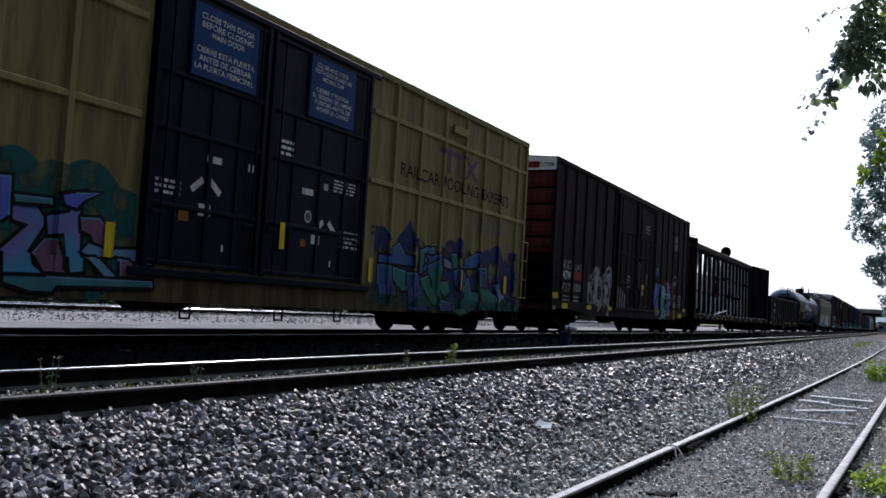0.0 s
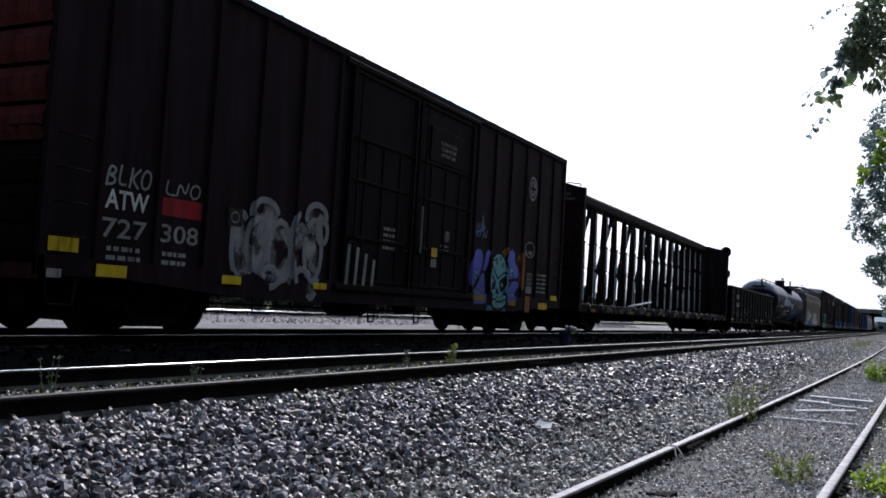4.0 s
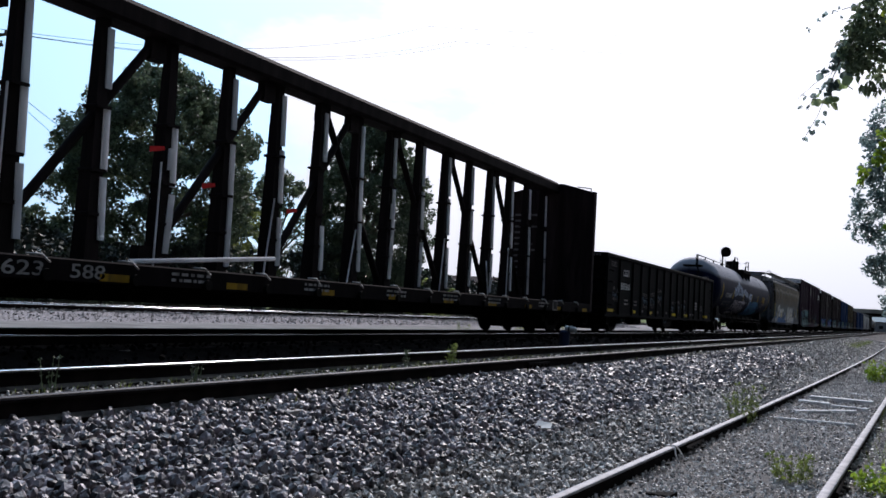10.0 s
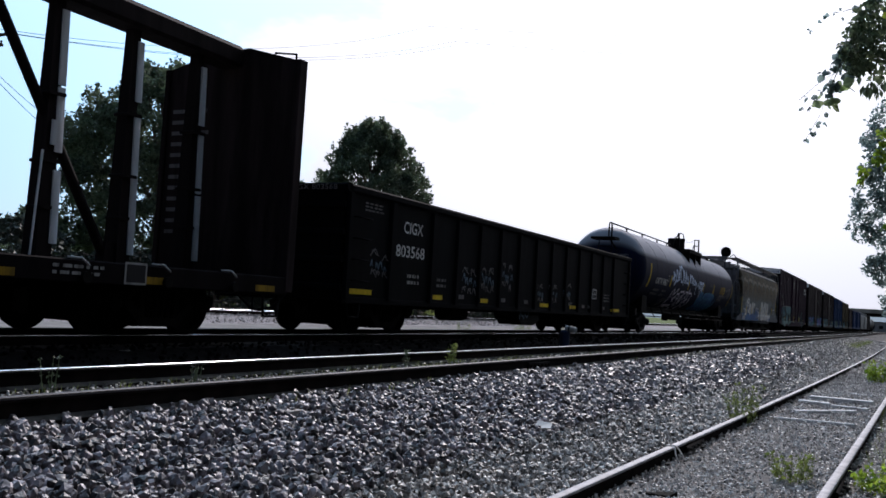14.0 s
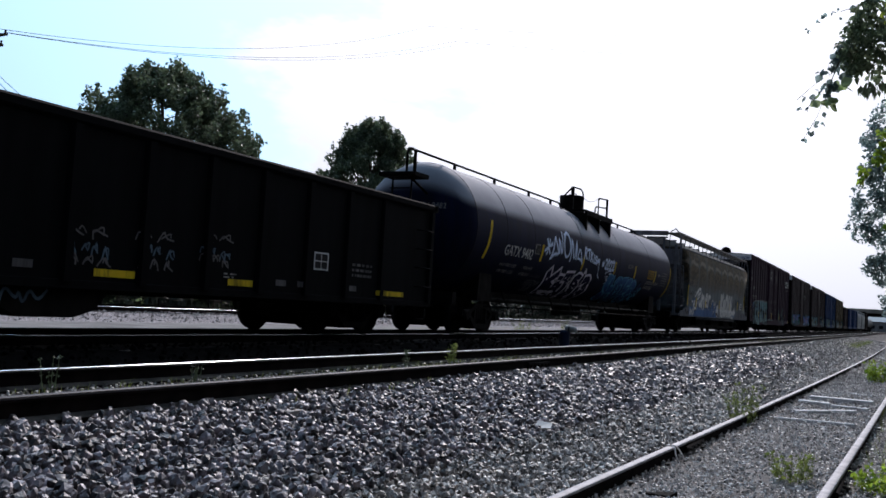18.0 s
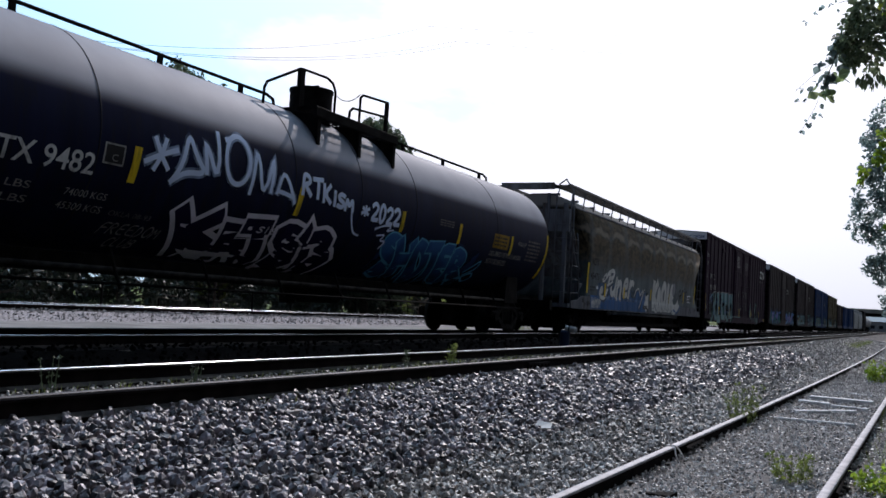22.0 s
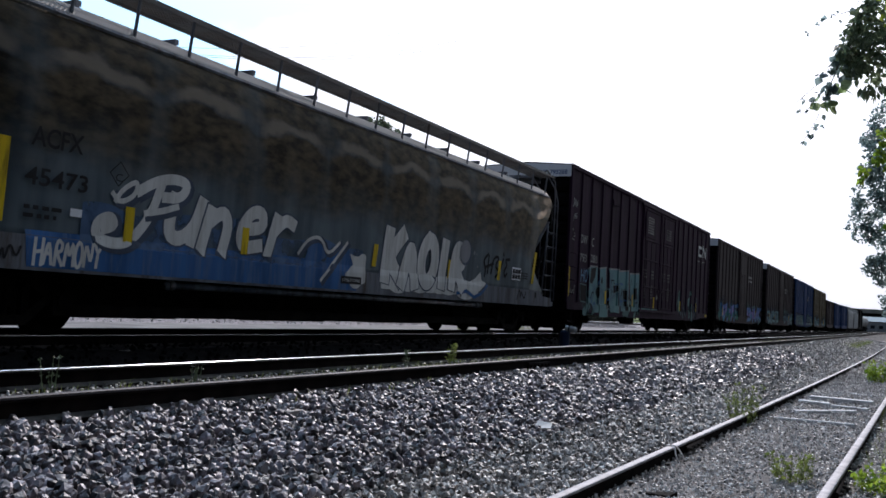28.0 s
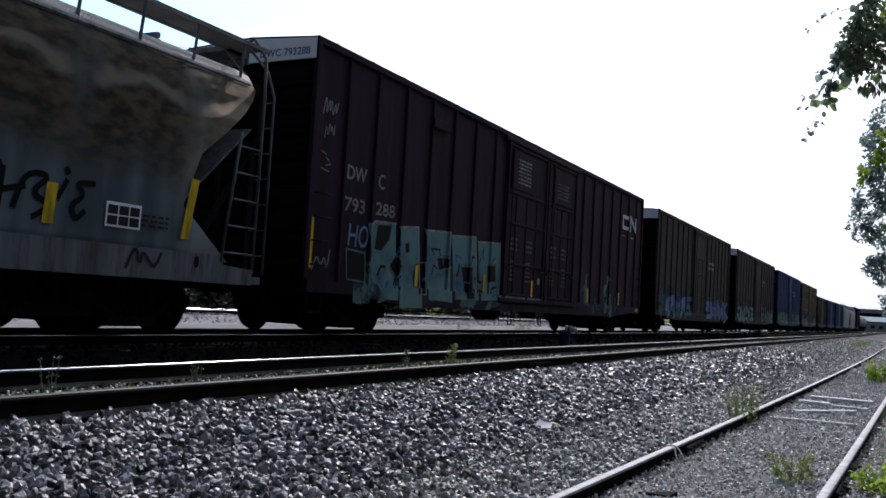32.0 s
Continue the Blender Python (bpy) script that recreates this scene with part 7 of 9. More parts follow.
    bend = lambda pts, name="handrail", rr=0.026: part(name, Solid().path(pts, rr, 8), black, c)
    bend([(0.78, Y(103.58), 3.98), (0.78, Y(103.59), 4.28), (0.78, Y(103.66), 4.40), (0.78, Y(104.5), 4.82), (0.78, Y(104.7), 4.88), (0.78, Y(105.45), 4.91), (0.78, Y(105.66), 4.85), (0.78, Y(105.76), 4.70), (0.78, Y(105.75), zt)])
    part("handrail_post", Solid().box(0.74, 0.82, Y(104.56), Y(104.70), zt - 0.1, 4.88), black, c)
    bend([(1.3, Y(105.86), zt), (1.3, Y(105.86), 4.58), (1.3, Y(105.95), 4.66), (1.3, Y(106.86), 4.72), (1.3, Y(106.86), zt)])
    bend([(1.3, Y(105.5), zt), (1.3, Y(105.52), 4.25), (1.3, Y(105.62), 4.33), (1.3, Y(106.86), 4.42)])
    part("handrail_post", Solid().box(1.27, 1.33, Y(106.82), Y(106.9), zt - 0.1, 4.73), black, c)
    bend([(-1.3, Y(104.0), zt), (-1.3, Y(104.0), 4.7), (-1.3, Y(107.1), 4.72), (-1.3, Y(107.1), zt)])
    for ya, yb in ((105.2, 105.86), (104.4, 105.15)):
        part("chain", Solid().path([(0.78 + 0.52 * k / 6, Y(105.75 + 0.11 * k / 6), 4.66 - 0.14 * (1 - (k / 3 - 1) ** 2)) for k in range(7)] if ya > 105 else [(0.5, Y(104.25), 4.12), (0.7, Y(104.4), 4.05), (0.95, Y(104.6), 4.03)], 0.009, 5), black, c)
    # safety rail along the top, from the end ladder to past the platform
    xr = 0.5
    bend([(xr, Y(93.86), 3.60), (xr, Y(93.86), 4.12), (xr, Y(93.9), 4.22), (xr, Y(94.0), 4.26), (xr, Y(104.0), 4.27), (xr, Y(104.2), 4.22), (xr, Y(104.25), 4.08)], rr=0.03)
    bend([(xr, Y(107.3), 4.27), (xr, Y(113.4), 4.27), (xr, Y(113.6), 4.22), (xr, Y(113.65), 4.06)], rr=0.03)
    for y in (96.3, 98.8, 101.4, 103.3, 109.0, 111.0, 113.15):
        part("rail_post", Solid().box(xr - 0.03, xr + 0.03, Y(y) - 0.04, Y(y) + 0.04, skin(xr) - 0.02, 4.27), black, c)
    part("rail_post", Solid().box(xr - 0.03, xr + 0.03, Y(94.2), Y(94.26), 3.66, 4.26), black, c)
    part("end_step", Solid().box(-0.2, 0.75, Y(93.8), Y(94.5), 3.60, 3.70, 0.02), black, c)
    part("step_brace", Solid().tube((0.5, Y(94.0), 3.62), (0.5, Y(95.0), 3.3), 0.03, 6), black, c)
    for x in (0.1, 0.6):
        part("ladder_rail", Solid().path([(x, Y(93.95), 3.62), (x - 0.05, Y(94.0), 2.4), (x - 0.1, Y(94.5), 1.0)], 0.024, 6), black, c)
    for q in np.arange(1.3, 3.6, 0.34):
        part("ladder_rung", Solid().tube((0.0, Y(94.0), q), (0.58, Y(94.0), q), 0.016, 6), black, c)
    # paint on the curved flank
    curve = lambda zz: math.sqrt(max(0.0, r * r - (zz - z) ** 2)) - r
    sd = Side(c, y0, r, (), 0.07, curve)
    W = sd.words
    W("GATX 9482", 97.45, 99.42, 2.08, 2.36, M["letter"], 0.006, grow=0.012)
    W("163100 LBS", 97.5, 98.62, 1.80, 1.89, M["letter_dim"], 0.006, grow=0.004), W("74000 KGS", 99.12, 99.8, 1.80, 1.89, M["letter_dim"], 0.006, grow=0.004)
    W("99900 LBS", 97.55, 98.66, 1.63, 1.72, M["letter_dim"], 0.006, grow=0.004), W("45300 KGS", 99.1, 99.82, 1.63, 1.72, M["letter_dim"], 0.006, grow=0.004), W("OKLA 08-93", 99.96, 100.72, 1.63, 1.70, M["letter_ghost"], 0.006)
    sd.shapes([[(99.52, 2.26), (99.87, 2.26), (99.87, 2.54), (99.52, 2.54)]], M["letter_dim"], 0.006, "notice_plate"), sd.bar(99.545, 99.845, 2.285, 2.515, M["ink"], 0.009, "notice_plate")
    W("C", 99.66, 99.76, 2.31, 2.40, M["letter_dim"], 0.011)
    for y, za, zb, sl in ((96.25, 1.9, 2.86, 0.12), (100.0, 2.08, 2.57, 0.02), (103.72, 2.06, 2.55, 0.04), (107.3, 2.13, 2.56, 0.0), (110.0, 2.12, 2.58, 0.0), (113.1, 2.08, 2.58, 0.0), (115.64, 1.6, 2.85, 0.04)):
        sd.shapes([[(y, za), (y + 0.13, za), (y + 0.13 + sl, zb), (y + sl, zb)]], M["yellow"], 0.007, "reflector_strip")

    def spray(lines, w, mat, lift=0.009):
        """Brush lines with a soft, thinner rim of overspray."""
        sd.shapes([q for ln in lines for q in stroke(soften(ln, 2), w * 1.9)], M["mist_white"], lift, "graffiti_tag")
        sd.shapes([q for ln in lines for q in stroke(soften(ln, 2), w)], mat, lift + 0.0012, "graffiti_tag")

    P_ = M["p_sky2"]
    spray([[(100.22, 2.40), (100.5, 2.54), (100.8, 2.65)], [(100.38, 2.75), (100.5, 2.52), (100.66, 2.36)], [(100.4, 2.32), (100.5, 2.52), (100.58, 2.76)]], 0.075, P_)
    spray([[(100.76, 2.2), (100.92, 2.45), (101.03, 2.96), (101.18, 2.64), (101.44, 2.4), (101.0, 2.38), (100.76, 2.2)]], 0.08, P_)
    spray([[(101.44, 2.42), (101.34, 2.97), (101.69, 2.3), (101.66, 3.07)]], 0.08, P_, 0.0095)
    spray([[(101.84, 3.0)] + round_line(102.12, 2.73, 0.29, 0.38, 130, -230, 14)], 0.08, P_, 0.010)
    spray([[(102.47, 2.26), (102.57, 3.12), (102.77, 2.15), (103.02, 3.03), (102.98, 2.36)]], 0.075, P_, 0.0105)
    spray([[(103.14, 2.36), (103.27, 2.8), (103.66, 2.26)], [(103.15, 2.4), (103.4, 2.38), (103.6, 2.34)]], 0.07, P_, 0.011)
    for k, (ch, a) in enumerate(zip("RTKiSM", (103.78, 104.12, 104.42, 104.74, 104.88, 105.16))):
        w_ = 0.14 if ch == "i" else 0.3
        tag(sd, ch, a, a + w_, 2.44 - 0.022 * k, 2.80 - 0.05 * k, 0.085, P_, 0.010, -0.1, 5 + k)
    spray([[(105.42, 2.5), (105.44, 2.24), (105.66, 1.95), (105.9, 1.92)]], 0.04, P_)
    tag(sd, "*", 105.72, 106.05, 2.26, 2.5, 0.065, P_, 0.010, 0.0, 6), tag(sd, "2022", 106.1, 107.24, 2.24, 2.58, 0.085, P_, 0.010, 0.0, 6)
    spray([[(106.4, 2.1), (106.7, 2.2), (107.0, 2.2), (106.8, 2.08), (107.08, 2.14)], [(106.55, 1.98), (106.86, 2.03), (106.7, 1.89), (106.97, 1.9), (106.84, 1.75)]], 0.035, P_)
    tag(sd, "FREEDOM", 99.98, 101.1, 1.40, 1.55, 0.02, M["letter_dim"]), tag(sd, "CLUB", 100.3, 100.84, 1.24, 1.36, 0.02, M["letter_dim"])
    fat_letters(sd, "KATS13", ((101.28, 102.38), (102.2, 103.08), (102.92, 103.62), (103.6, 104.5), (104.38, 104.82), (104.68, 105.48)), 1.25, 1.82, M["p_violet"], M["p_pale2"], 0.25, 0.08, -0.9)
    tag(sd, "SIS", 103.0, 103.5, 1.70, 1.80, 0.02, M["p_pale2"], 0.026)
    sd.shapes(cloud(106.95, 111.4, 1.17, 2.0, 21, 9), M["mist_deep"], 0.004)
    fat_letters(sd, "SHOTER", ((107.02, 107.85), (107.72, 108.55), (108.42, 109.15), (109.05, 109.68), (109.58, 110.28), (110.18, 111.1)), 1.27, 1.97, M["fill_shoter"], M["p_cyan2"], 0.24, 0.036, -0.85, 2)
    sd.shapes(stroke(soften([(111.2, 1.5), (111.55, 1.75), (111.75, 1.85), (111.7, 1.6), (111.3, 1.45)], 2), 0.04) + stroke(soften([(111.35, 1.4), (111.7, 1.55), (111.9, 1.4), (111.65, 1.28), (111.4, 1.38)], 2), 0.04), M["p_cyan2"], 0.012)
    sd.bar(112.0, 112.95, 2.2, 2.56, M["yellow_dim"], 0.006, "notice_plate"), sd.block(112.08, 112.88, 2.24, 2.52, 3, M["ink"], 50)
    W("LIQUEFIED PETROLEUM GAS", 111.95, 114.0, 1.98, 2.12, M["letter_dim"], 0.008, grow=0.005), W("NON-ODORIZED", 111.95, 113.2, 1.80, 1.93, M["letter_dim"], 0.008, grow=0.005)
    W("FRA AIP", 113.6, 114.15, 2.36, 2.48, M["letter_dim"], 0.008), sd.block(114.3, 115.2, 2.0, 2.6, 6, M["letter_ghost"], 51), sd.block(109.0, 109.7, 2.44, 2.6, 3, M["letter_ghost"], 52)
    me = words_mesh("GATX 9482", 0.15, 1.0, 2.98, 3.12, 0.0, 0.0, end=True)
    for v in me.vertices:
        q = min(0.98, math.hypot(v.co.x, v.co.z - z) / r)
        v.co.y = 0.78 * (1 - math.sqrt(1 - q * q)) - 0.006
    part("lettering", me, M["letter_dim"], c)
    return c


def build_hopper(label, y0, y1, mat, full=True):
    L, top = y1 - y0, 4.28
    c = new_car("covered_hopper", label, y0)
    half = [(0.0, 4.42), (0.5, 4.40), (0.95, 4.33), (1.26, 4.18), (1.45, 3.92), (1.52, 3.72), (1.54, 3.5), (1.555, 3.3), (1.565, 3.1), (1.565, 2.9), (1.56, 2.7), (1.555, 2.5), (1.545, 2.3), (1.538, 2.1), (1.53, 1.9), (1.525, 1.7), (1.52, 1.5), (1.515, 1.32), (1.51, 1.15)]
    ring = [(x, z) for x, z in half] + [(-x, z) for x, z in reversed(half[1:])]

    def start(z):
        tab = [(0.9, 0.8), (1.2, 0.85), (1.32, 1.1), (1.5, 1.5), (1.8, 1.85), (2.14, 1.95), (2.5, 1.85), (2.95, 1.3), (3.2, 1.0), (3.5, 0.68), (3.9, 0.38), (5, 0.3)]
        for (a, u), (b, w) in zip(tab, tab[1:]):
            if a <= z <= b:
                return u + (w - u) * (z - a) / (b - a)
        return 0.3

    n = len(ring)
    rows = [[(x, start(z), z) for x, z in ring]]
    for y in spread(2.2, L - 2.2, 25):
        k = 0.018 * (1 - abs(math.sin(3 * math.pi * (y - 2.2) / (L - 4.4))) ** 0.5)
        rows.append([(x * (1 - k), y, z) for x, z in ring])
    rows.append([(x, L - start(z), z) for x, z in ring])
    s = Solid()
    v = [p for r_ in rows for p in r_]
    f = [(i * n + k, i * n + (k + 1) % n, (i + 1) * n + (k + 1) % n, (i + 1) * n + k) for i in range(len(rows) - 1) for k in range(n)]
    f += [tuple(range(n)), tuple(range((len(rows) - 1) * n, len(rows) * n))]
    s.add(v, f, True)
    part("body", s, mat, c)
    plain = M["hopper_grey"] if full else mat
    for k in (1, -1):
        part("side_sill", Solid().slab([(0.25, 0.82), (L - 0.25, 0.82), (L - 0.25, 1.06), (L - 0.9, 1.10), (L - 1.2, 1.24), (1.2, 1.24), (0.9, 1.10), (0.25, 1.06)], k * 1.53 - 0.05, k * 1.53), plain, c)
    for y, way in ((0.0, -1), (L, 1)):
        Yq = lambda d: y - way * d
        part("end_platform", Solid().box(-1.5, 1.5, min(y, Yq(2.2)), max(y, Yq(2.2)), 0.84, 0.96), plain, c)
        part("slope_sheet", Solid().add([(-1.45, Yq(0.4), 3.3), (1.45, Yq(0.4), 3.3), (1.2, Yq(2.6), 1.0), (-1.2, Yq(2.6), 1.0), (-1.45, Yq(0.45), 3.3), (1.45, Yq(0.45), 3.3), (1.2, Yq(2.65), 1.0), (-1.2, Yq(2.65), 1.0)],
                                        [(0, 1, 2, 3), (7, 6, 5, 4), (0, 4, 5, 1), (1, 5, 6, 2), (2, 6, 7, 3), (3, 7, 4, 0)]), plain, c)
        for x in (-1.25, -0.55, 0.55, 1.25):
            part("end_post", Solid().box(x - 0.06, x + 0.06, min(Yq(0.1), Yq(0.22)), max(Yq(0.1), Yq(0.22)), 0.9, 4.1), plain if way < 0 else M["steel_black"], c)
        frame_mat = plain if way < 0 else M["steel_black"]
        part("end_brace", Solid().tube((1.4, Yq(0.2), 3.2), (1.4, Yq(1.7), 1.0), 0.05, 6), frame_mat, c)
        part("end_crosspiece", Solid().box(-1.4, 1.4, min(Yq(0.08), Yq(0.2)), max(Yq(0.08), Yq(0.2)), 3.2, 3.9), frame_mat, c)
        coupler(c, y, way)
        truck(c, Yq(2.25) if way < 0 else Yq(2.25))
        for x in (1.0, 1.5):
            part("ladder_rail", Solid().path([(x, Yq(-0.04), 1.0), (x, Yq(-0.04), 3.9), (x - 0.05, Yq(0.1), 4.3), (x - 0.12, Yq(0.5), 4.58)], 0.022, 6), plain, c)
        part("ladder_rail", Solid().path([(1.5, Yq(0.98), 1.1), (1.5, Yq(0.72), 3.0), (1.48, Yq(0.66), 3.2)], 0.026, 6), plain, c)
        part("ladder_rail", Solid().path([(1.5, Yq(0.22), 1.0), (1.5, Yq(0.2), 3.9), (1.46, Yq(0.18), 4.5), (1.2, Yq(0.2), 4.85), (0.95, Yq(0.25), 4.7)], 0.026, 6), plain, c)
        for x in (-0.62, 0.7):
            part("end_rib", Solid().box(x - 0.04, x + 0.04, min(Yq(0.02), Yq(0.12)), max(Yq(0.02), Yq(0.12)), 3.3, 4.4), plain, c)
        part("end_walkway", Solid().box(-0.9, 0.9, min(Yq(-0.05), Yq(0.5)), max(Yq(-0.05), Yq(0.5)), 4.6, 4.68), plain, c)
        part("walkway_lip", Solid().box(-0.9, 0.9, min(Yq(-0.06), Yq(-0.02)), max(Yq(-0.06), Yq(-0.02)), 4.5, 4.72), plain, c)
        for z in np.arange(1.3, 4.2, 0.42):
            part("ladder_rung", Solid().tube((1.0, Yq(-0.04), z), (1.5, Yq(-0.04), z), 0.014, 6), plain, c)
            if z < 3.0:
                part("ladder_rung", Solid().tube((1.5, Yq(0.2), z), (1.5, Yq(0.98 - 0.14 * (z - 1.1)), z), 0.018, 6), plain, c)
    # roof walkways on posts, hatches
    for k in (1, -1):
        wk = part("roof_walkway", Solid().box(k * 1.38 - 0.02, k * 1.38 + 0.02, 0.05, L - 0.05, 4.625, 4.69), M["walk_steel"] if full else mat, c)
        part("walkway_edge", Solid().box(k * 0.88 - 0.02, k * 0.88 + 0.02, 0.05, L - 0.05, 4.60, 4.68), M["walk_steel"] if full else mat, wk)
        g = Solid()
        y = 0.1
        while y < L - 0.1:
            g.box(min(k * 0.88, k * 1.38), max(k * 0.88, k * 1.38), y, y + 0.012, 4.645, 4.665)
            y += 0.065 if full and k > 0 else 0.3
        for x in spread(0.94, 1.33, 9):
            g.box(k * x - 0.006, k * x + 0.006, 0.1, L - 0.1, 4.64, 4.662)
        part("walkway_grating", g, M["walk_steel"] if full else mat, wk, kind="stuff")
        for y in spread(0.6, L - 0.6, 19):
            part("walkway_post", Solid().tube((k * 1.36, y, 4.64), (k * 1.30, y, 4.1), 0.024, 6), plain, wk)
    for k in (1, -1):
        part("roof_chord", Solid().prism([(k * 1.40, 4.02), (k * 1.43, 3.97), (k * 1.445, 4.0), (k * 1.41, 4.045)], 0.5, L - 0.5), plain, c)
    for y in spread(1.6, L - 1.6, 10):
        part("roof_hatch", Solid().tube((0, y, 4.38), (0, y, 4.54), 0.42, 16), plain, c)
        part("hatch_clamp", Solid().box(-0.5, 0.5, y - 0.04, y + 0.04, 4.52, 4.60), plain, c)
    for y in spread(4.2, L - 4.2, 4):
        part("discharge_gate", Solid().slab([(y - 1.5, 1.0), (y + 1.5, 1.0), (y + 1.15, 0.24), (y - 1.15, 0.24)], -0.95, 0.95), M["steel_black"], c)
    for k in (1, -1):
        part("gate_rail", Solid().box(k * 1.05 - 0.05, k * 1.05 + 0.05, 3.0, L - 3.0, 0.26, 0.42, 0.01), M["steel_black"], c)
    part("centre_sill", Solid().box(-0.3, 0.3, 0.5, L - 0.5, 0.62, 0.98, 0.01), M["steel_black"], c)
    pipe = part("sill_pipe", Solid().path([(1.42, 4.6, 0.74), (1.42, L - 4.9, 0.74)], 0.05, 10), plain, c)
    for y in (4.7, L - 5.05, L - 5.2):
        part("pipe_collar", Solid().tube((1.42, y - 0.05, 0.74), (1.42, y + 0.05, 0.74), 0.075, 12), plain, pipe)
    if not full:
        return c
    flank = lambda zz: np.interp(zz, [z for _, z in reversed(half)], [x for x, _ in reversed(half)]) - 1.53
    sd = Side(c, y0, 1.53, (), 0.07, lambda zz: float(flank(zz)) if zz > 1.24 else 0.0)
    sd.words("ACFX", 120.06, 120.82, 2.30, 2.54, M["ink"], 0.008, grow=0.015), sd.words("45473", 120.02, 120.95, 1.83, 2.05, M["ink"], 0.008, grow=0.015)
    sd.block(120.05, 120.6, 1.42, 1.62, 2, M["ink"], 60), sd.bar(120.72, 120.9, 1.52, 1.62, M["p_white"], 0.008, "notice_plate")
    sd.shapes(ring_polys(121.44, 2.16, 0.17, 0.17, 0.02, 4), M["ink"], 0.008, "notice_plate"), sd.words("C", 121.38, 121.5, 2.06, 2.16, M["ink"], 0.008)
    for y, za, zb, sl in ((119.62, 1.36, 2.34, 0.0), (121.6, 1.28, 1.75, 0.0), (124.0, 1.3, 1.72, 0.0), (127.9, 1.36, 1.8, 0.04), (131.2, 1.3, 1.72, 0.0), (134.0, 1.4, 1.9, 0.03), (136.35, 1.42, 2.3, 0.12)):
        sd.shapes([[(y, za), (y + 0.16, za), (y + 0.16 + sl, zb), (y + sl, zb)]], M["yellow"], 0.018, "reflector_strip")
    sd.shapes([[(120.15, 0.86), (127.4, 0.86), (127.5, 1.3), (125.5, 1.36), (122.0, 1.32), (120.1, 1.3)]], M["p_blue2"], 0.005)
    sd.shapes(cloud(120.9, 127.6, 1.1, 1.75, 12, 12), M["mist_steel"], 0.0045)
    ink_, bone = M["p_slate"], M["p_bone"]

    def script(lines, w, lift):
        """Pale script with a dark drop edge below and to one side."""
        sd.shapes([q for ln in lines for q in stroke(soften([(a + 0.05, b - 0.03) for a, b in ln], 2), w + 0.07)], ink_, lift, "graffiti_outline")
        sd.shapes([q for ln in lines for q in stroke(soften(ln, 2), w)], bone, lift + 0.0014, "graffiti_letter")

    script([[(121.42, 1.8), (121.52, 1.97), (121.78, 2.13), (121.76, 1.92), (121.5, 1.78), (121.36, 1.9)]], 0.07, 0.007)
    script([[(121.8, 1.98), (122.1, 2.16), (122.45, 2.25), (122.74, 2.2), (122.6, 1.98), (122.28, 1.96)], [(122.2, 2.1), (122.1, 1.8), (121.96, 1.54), (121.73, 1.3), (121.46, 1.23), (121.14, 1.3), (121.14, 1.5), (121.36, 1.6), (121.44, 1.48), (121.26, 1.42)]], 0.15, 0.010)
    script([[(121.95, 1.7), (122.25, 1.76), (122.55, 1.86)]], 0.09, 0.013)
    throw_up(sd, "uner", 122.35, 125.45, 1.33, 2.36, bone, ink_, 0.21, 0.03, 0.3, 2)
    sd.shapes([[(125.63, 1.15), (125.85, 1.69), (126.2, 1.75), (126.36, 1.42)], [(126.36, 1.42), (127.0, 1.72), (127.25, 1.35), (126.61, 0.9), (126.05, 0.87)]], M["p_blue2"], 0.010)
    script([[(125.5, 1.42), (125.75, 1.7), (126.15, 1.78), (126.38, 1.44), (126.75, 1.72)], [(126.2, 1.0), (126.6, 1.35), (127.0, 1.74)]], 0.06, 0.012)
    sd.shapes(cloud(127.0, 127.7, 1.0, 1.55, 2, 3), bone, 0.006)
    sd.shapes(cloud(128.3, 132.9, 0.92, 1.3, 6, 10), bone, 0.0065)
    throw_up(sd, "KAOIR", 128.35, 132.1, 1.12, 2.05, bone, ink_, 0.36, 0.03, 0.1, 3)
    sd.shapes([oval(132.05, 1.95, 0.31, 0.30, 20)], ink_, 0.024), sd.shapes([oval(132.02, 1.97, 0.28, 0.27, 20)], M["p_ash"], 0.0255)
    sd.shapes([[(131.6, 1.34), (132.38, 1.28), (132.66, 1.36), (132.95, 1.54), (133.06, 1.34), (133.34, 1.28), (133.0, 1.1), (132.66, 0.97), (132.2, 1.1), (131.78, 1.02)]], bone, 0.020)
    sd.shapes(stroke([(131.7, 0.98), (132.2, 1.05), (132.66, 0.92), (133.05, 1.02), (133.4, 1.24)], 0.08), M["p_blue2"], 0.018)
    sd.shapes([oval(132.55, 1.98, 0.05, 0.05, 12), oval(132.7, 1.95, 0.025, 0.025, 10), oval(132.66, 1.86, 0.02, 0.02, 10), oval(132.8, 1.66, 0.03, 0.02, 10)], M["p_ash"], 0.0075)
    sd.shapes([q for ln in ([(133.38, 2.02), (133.1, 1.85), (133.28, 1.62), (133.22, 1.46)], [(133.42, 1.98), (133.4, 1.54)], [(133.25, 1.68), (133.72, 1.8)], [(133.6, 1.55), (133.72, 1.98), (134.1, 1.98), (133.8, 1.74), (134.14, 1.62), (133.88, 1.46)], [(134.32, 1.95), (134.2, 1.72)], [(134.3, 2.1), (134.33, 2.05)], [(134.74, 1.97), (134.45, 1.95), (134.62, 1.8), (134.4, 1.66), (134.5, 1.48), (134.62, 1.6)]) for q in stroke(soften(ln, 2), 0.075)], M["p_black"], 0.009, "graffiti_tag")
    scribble(sd, 119.5, 120.06, 0.92, 1.11, 0.03, M["ink"], seed=4), tag(sd, "HARMONY", 120.22, 121.28, 0.9, 1.22, 0.045, bone, 0.009, 0.05), scribble(sd, 135.3, 136.0, 0.92, 1.22, 0.05, M["ink"], seed=5, loops=3)
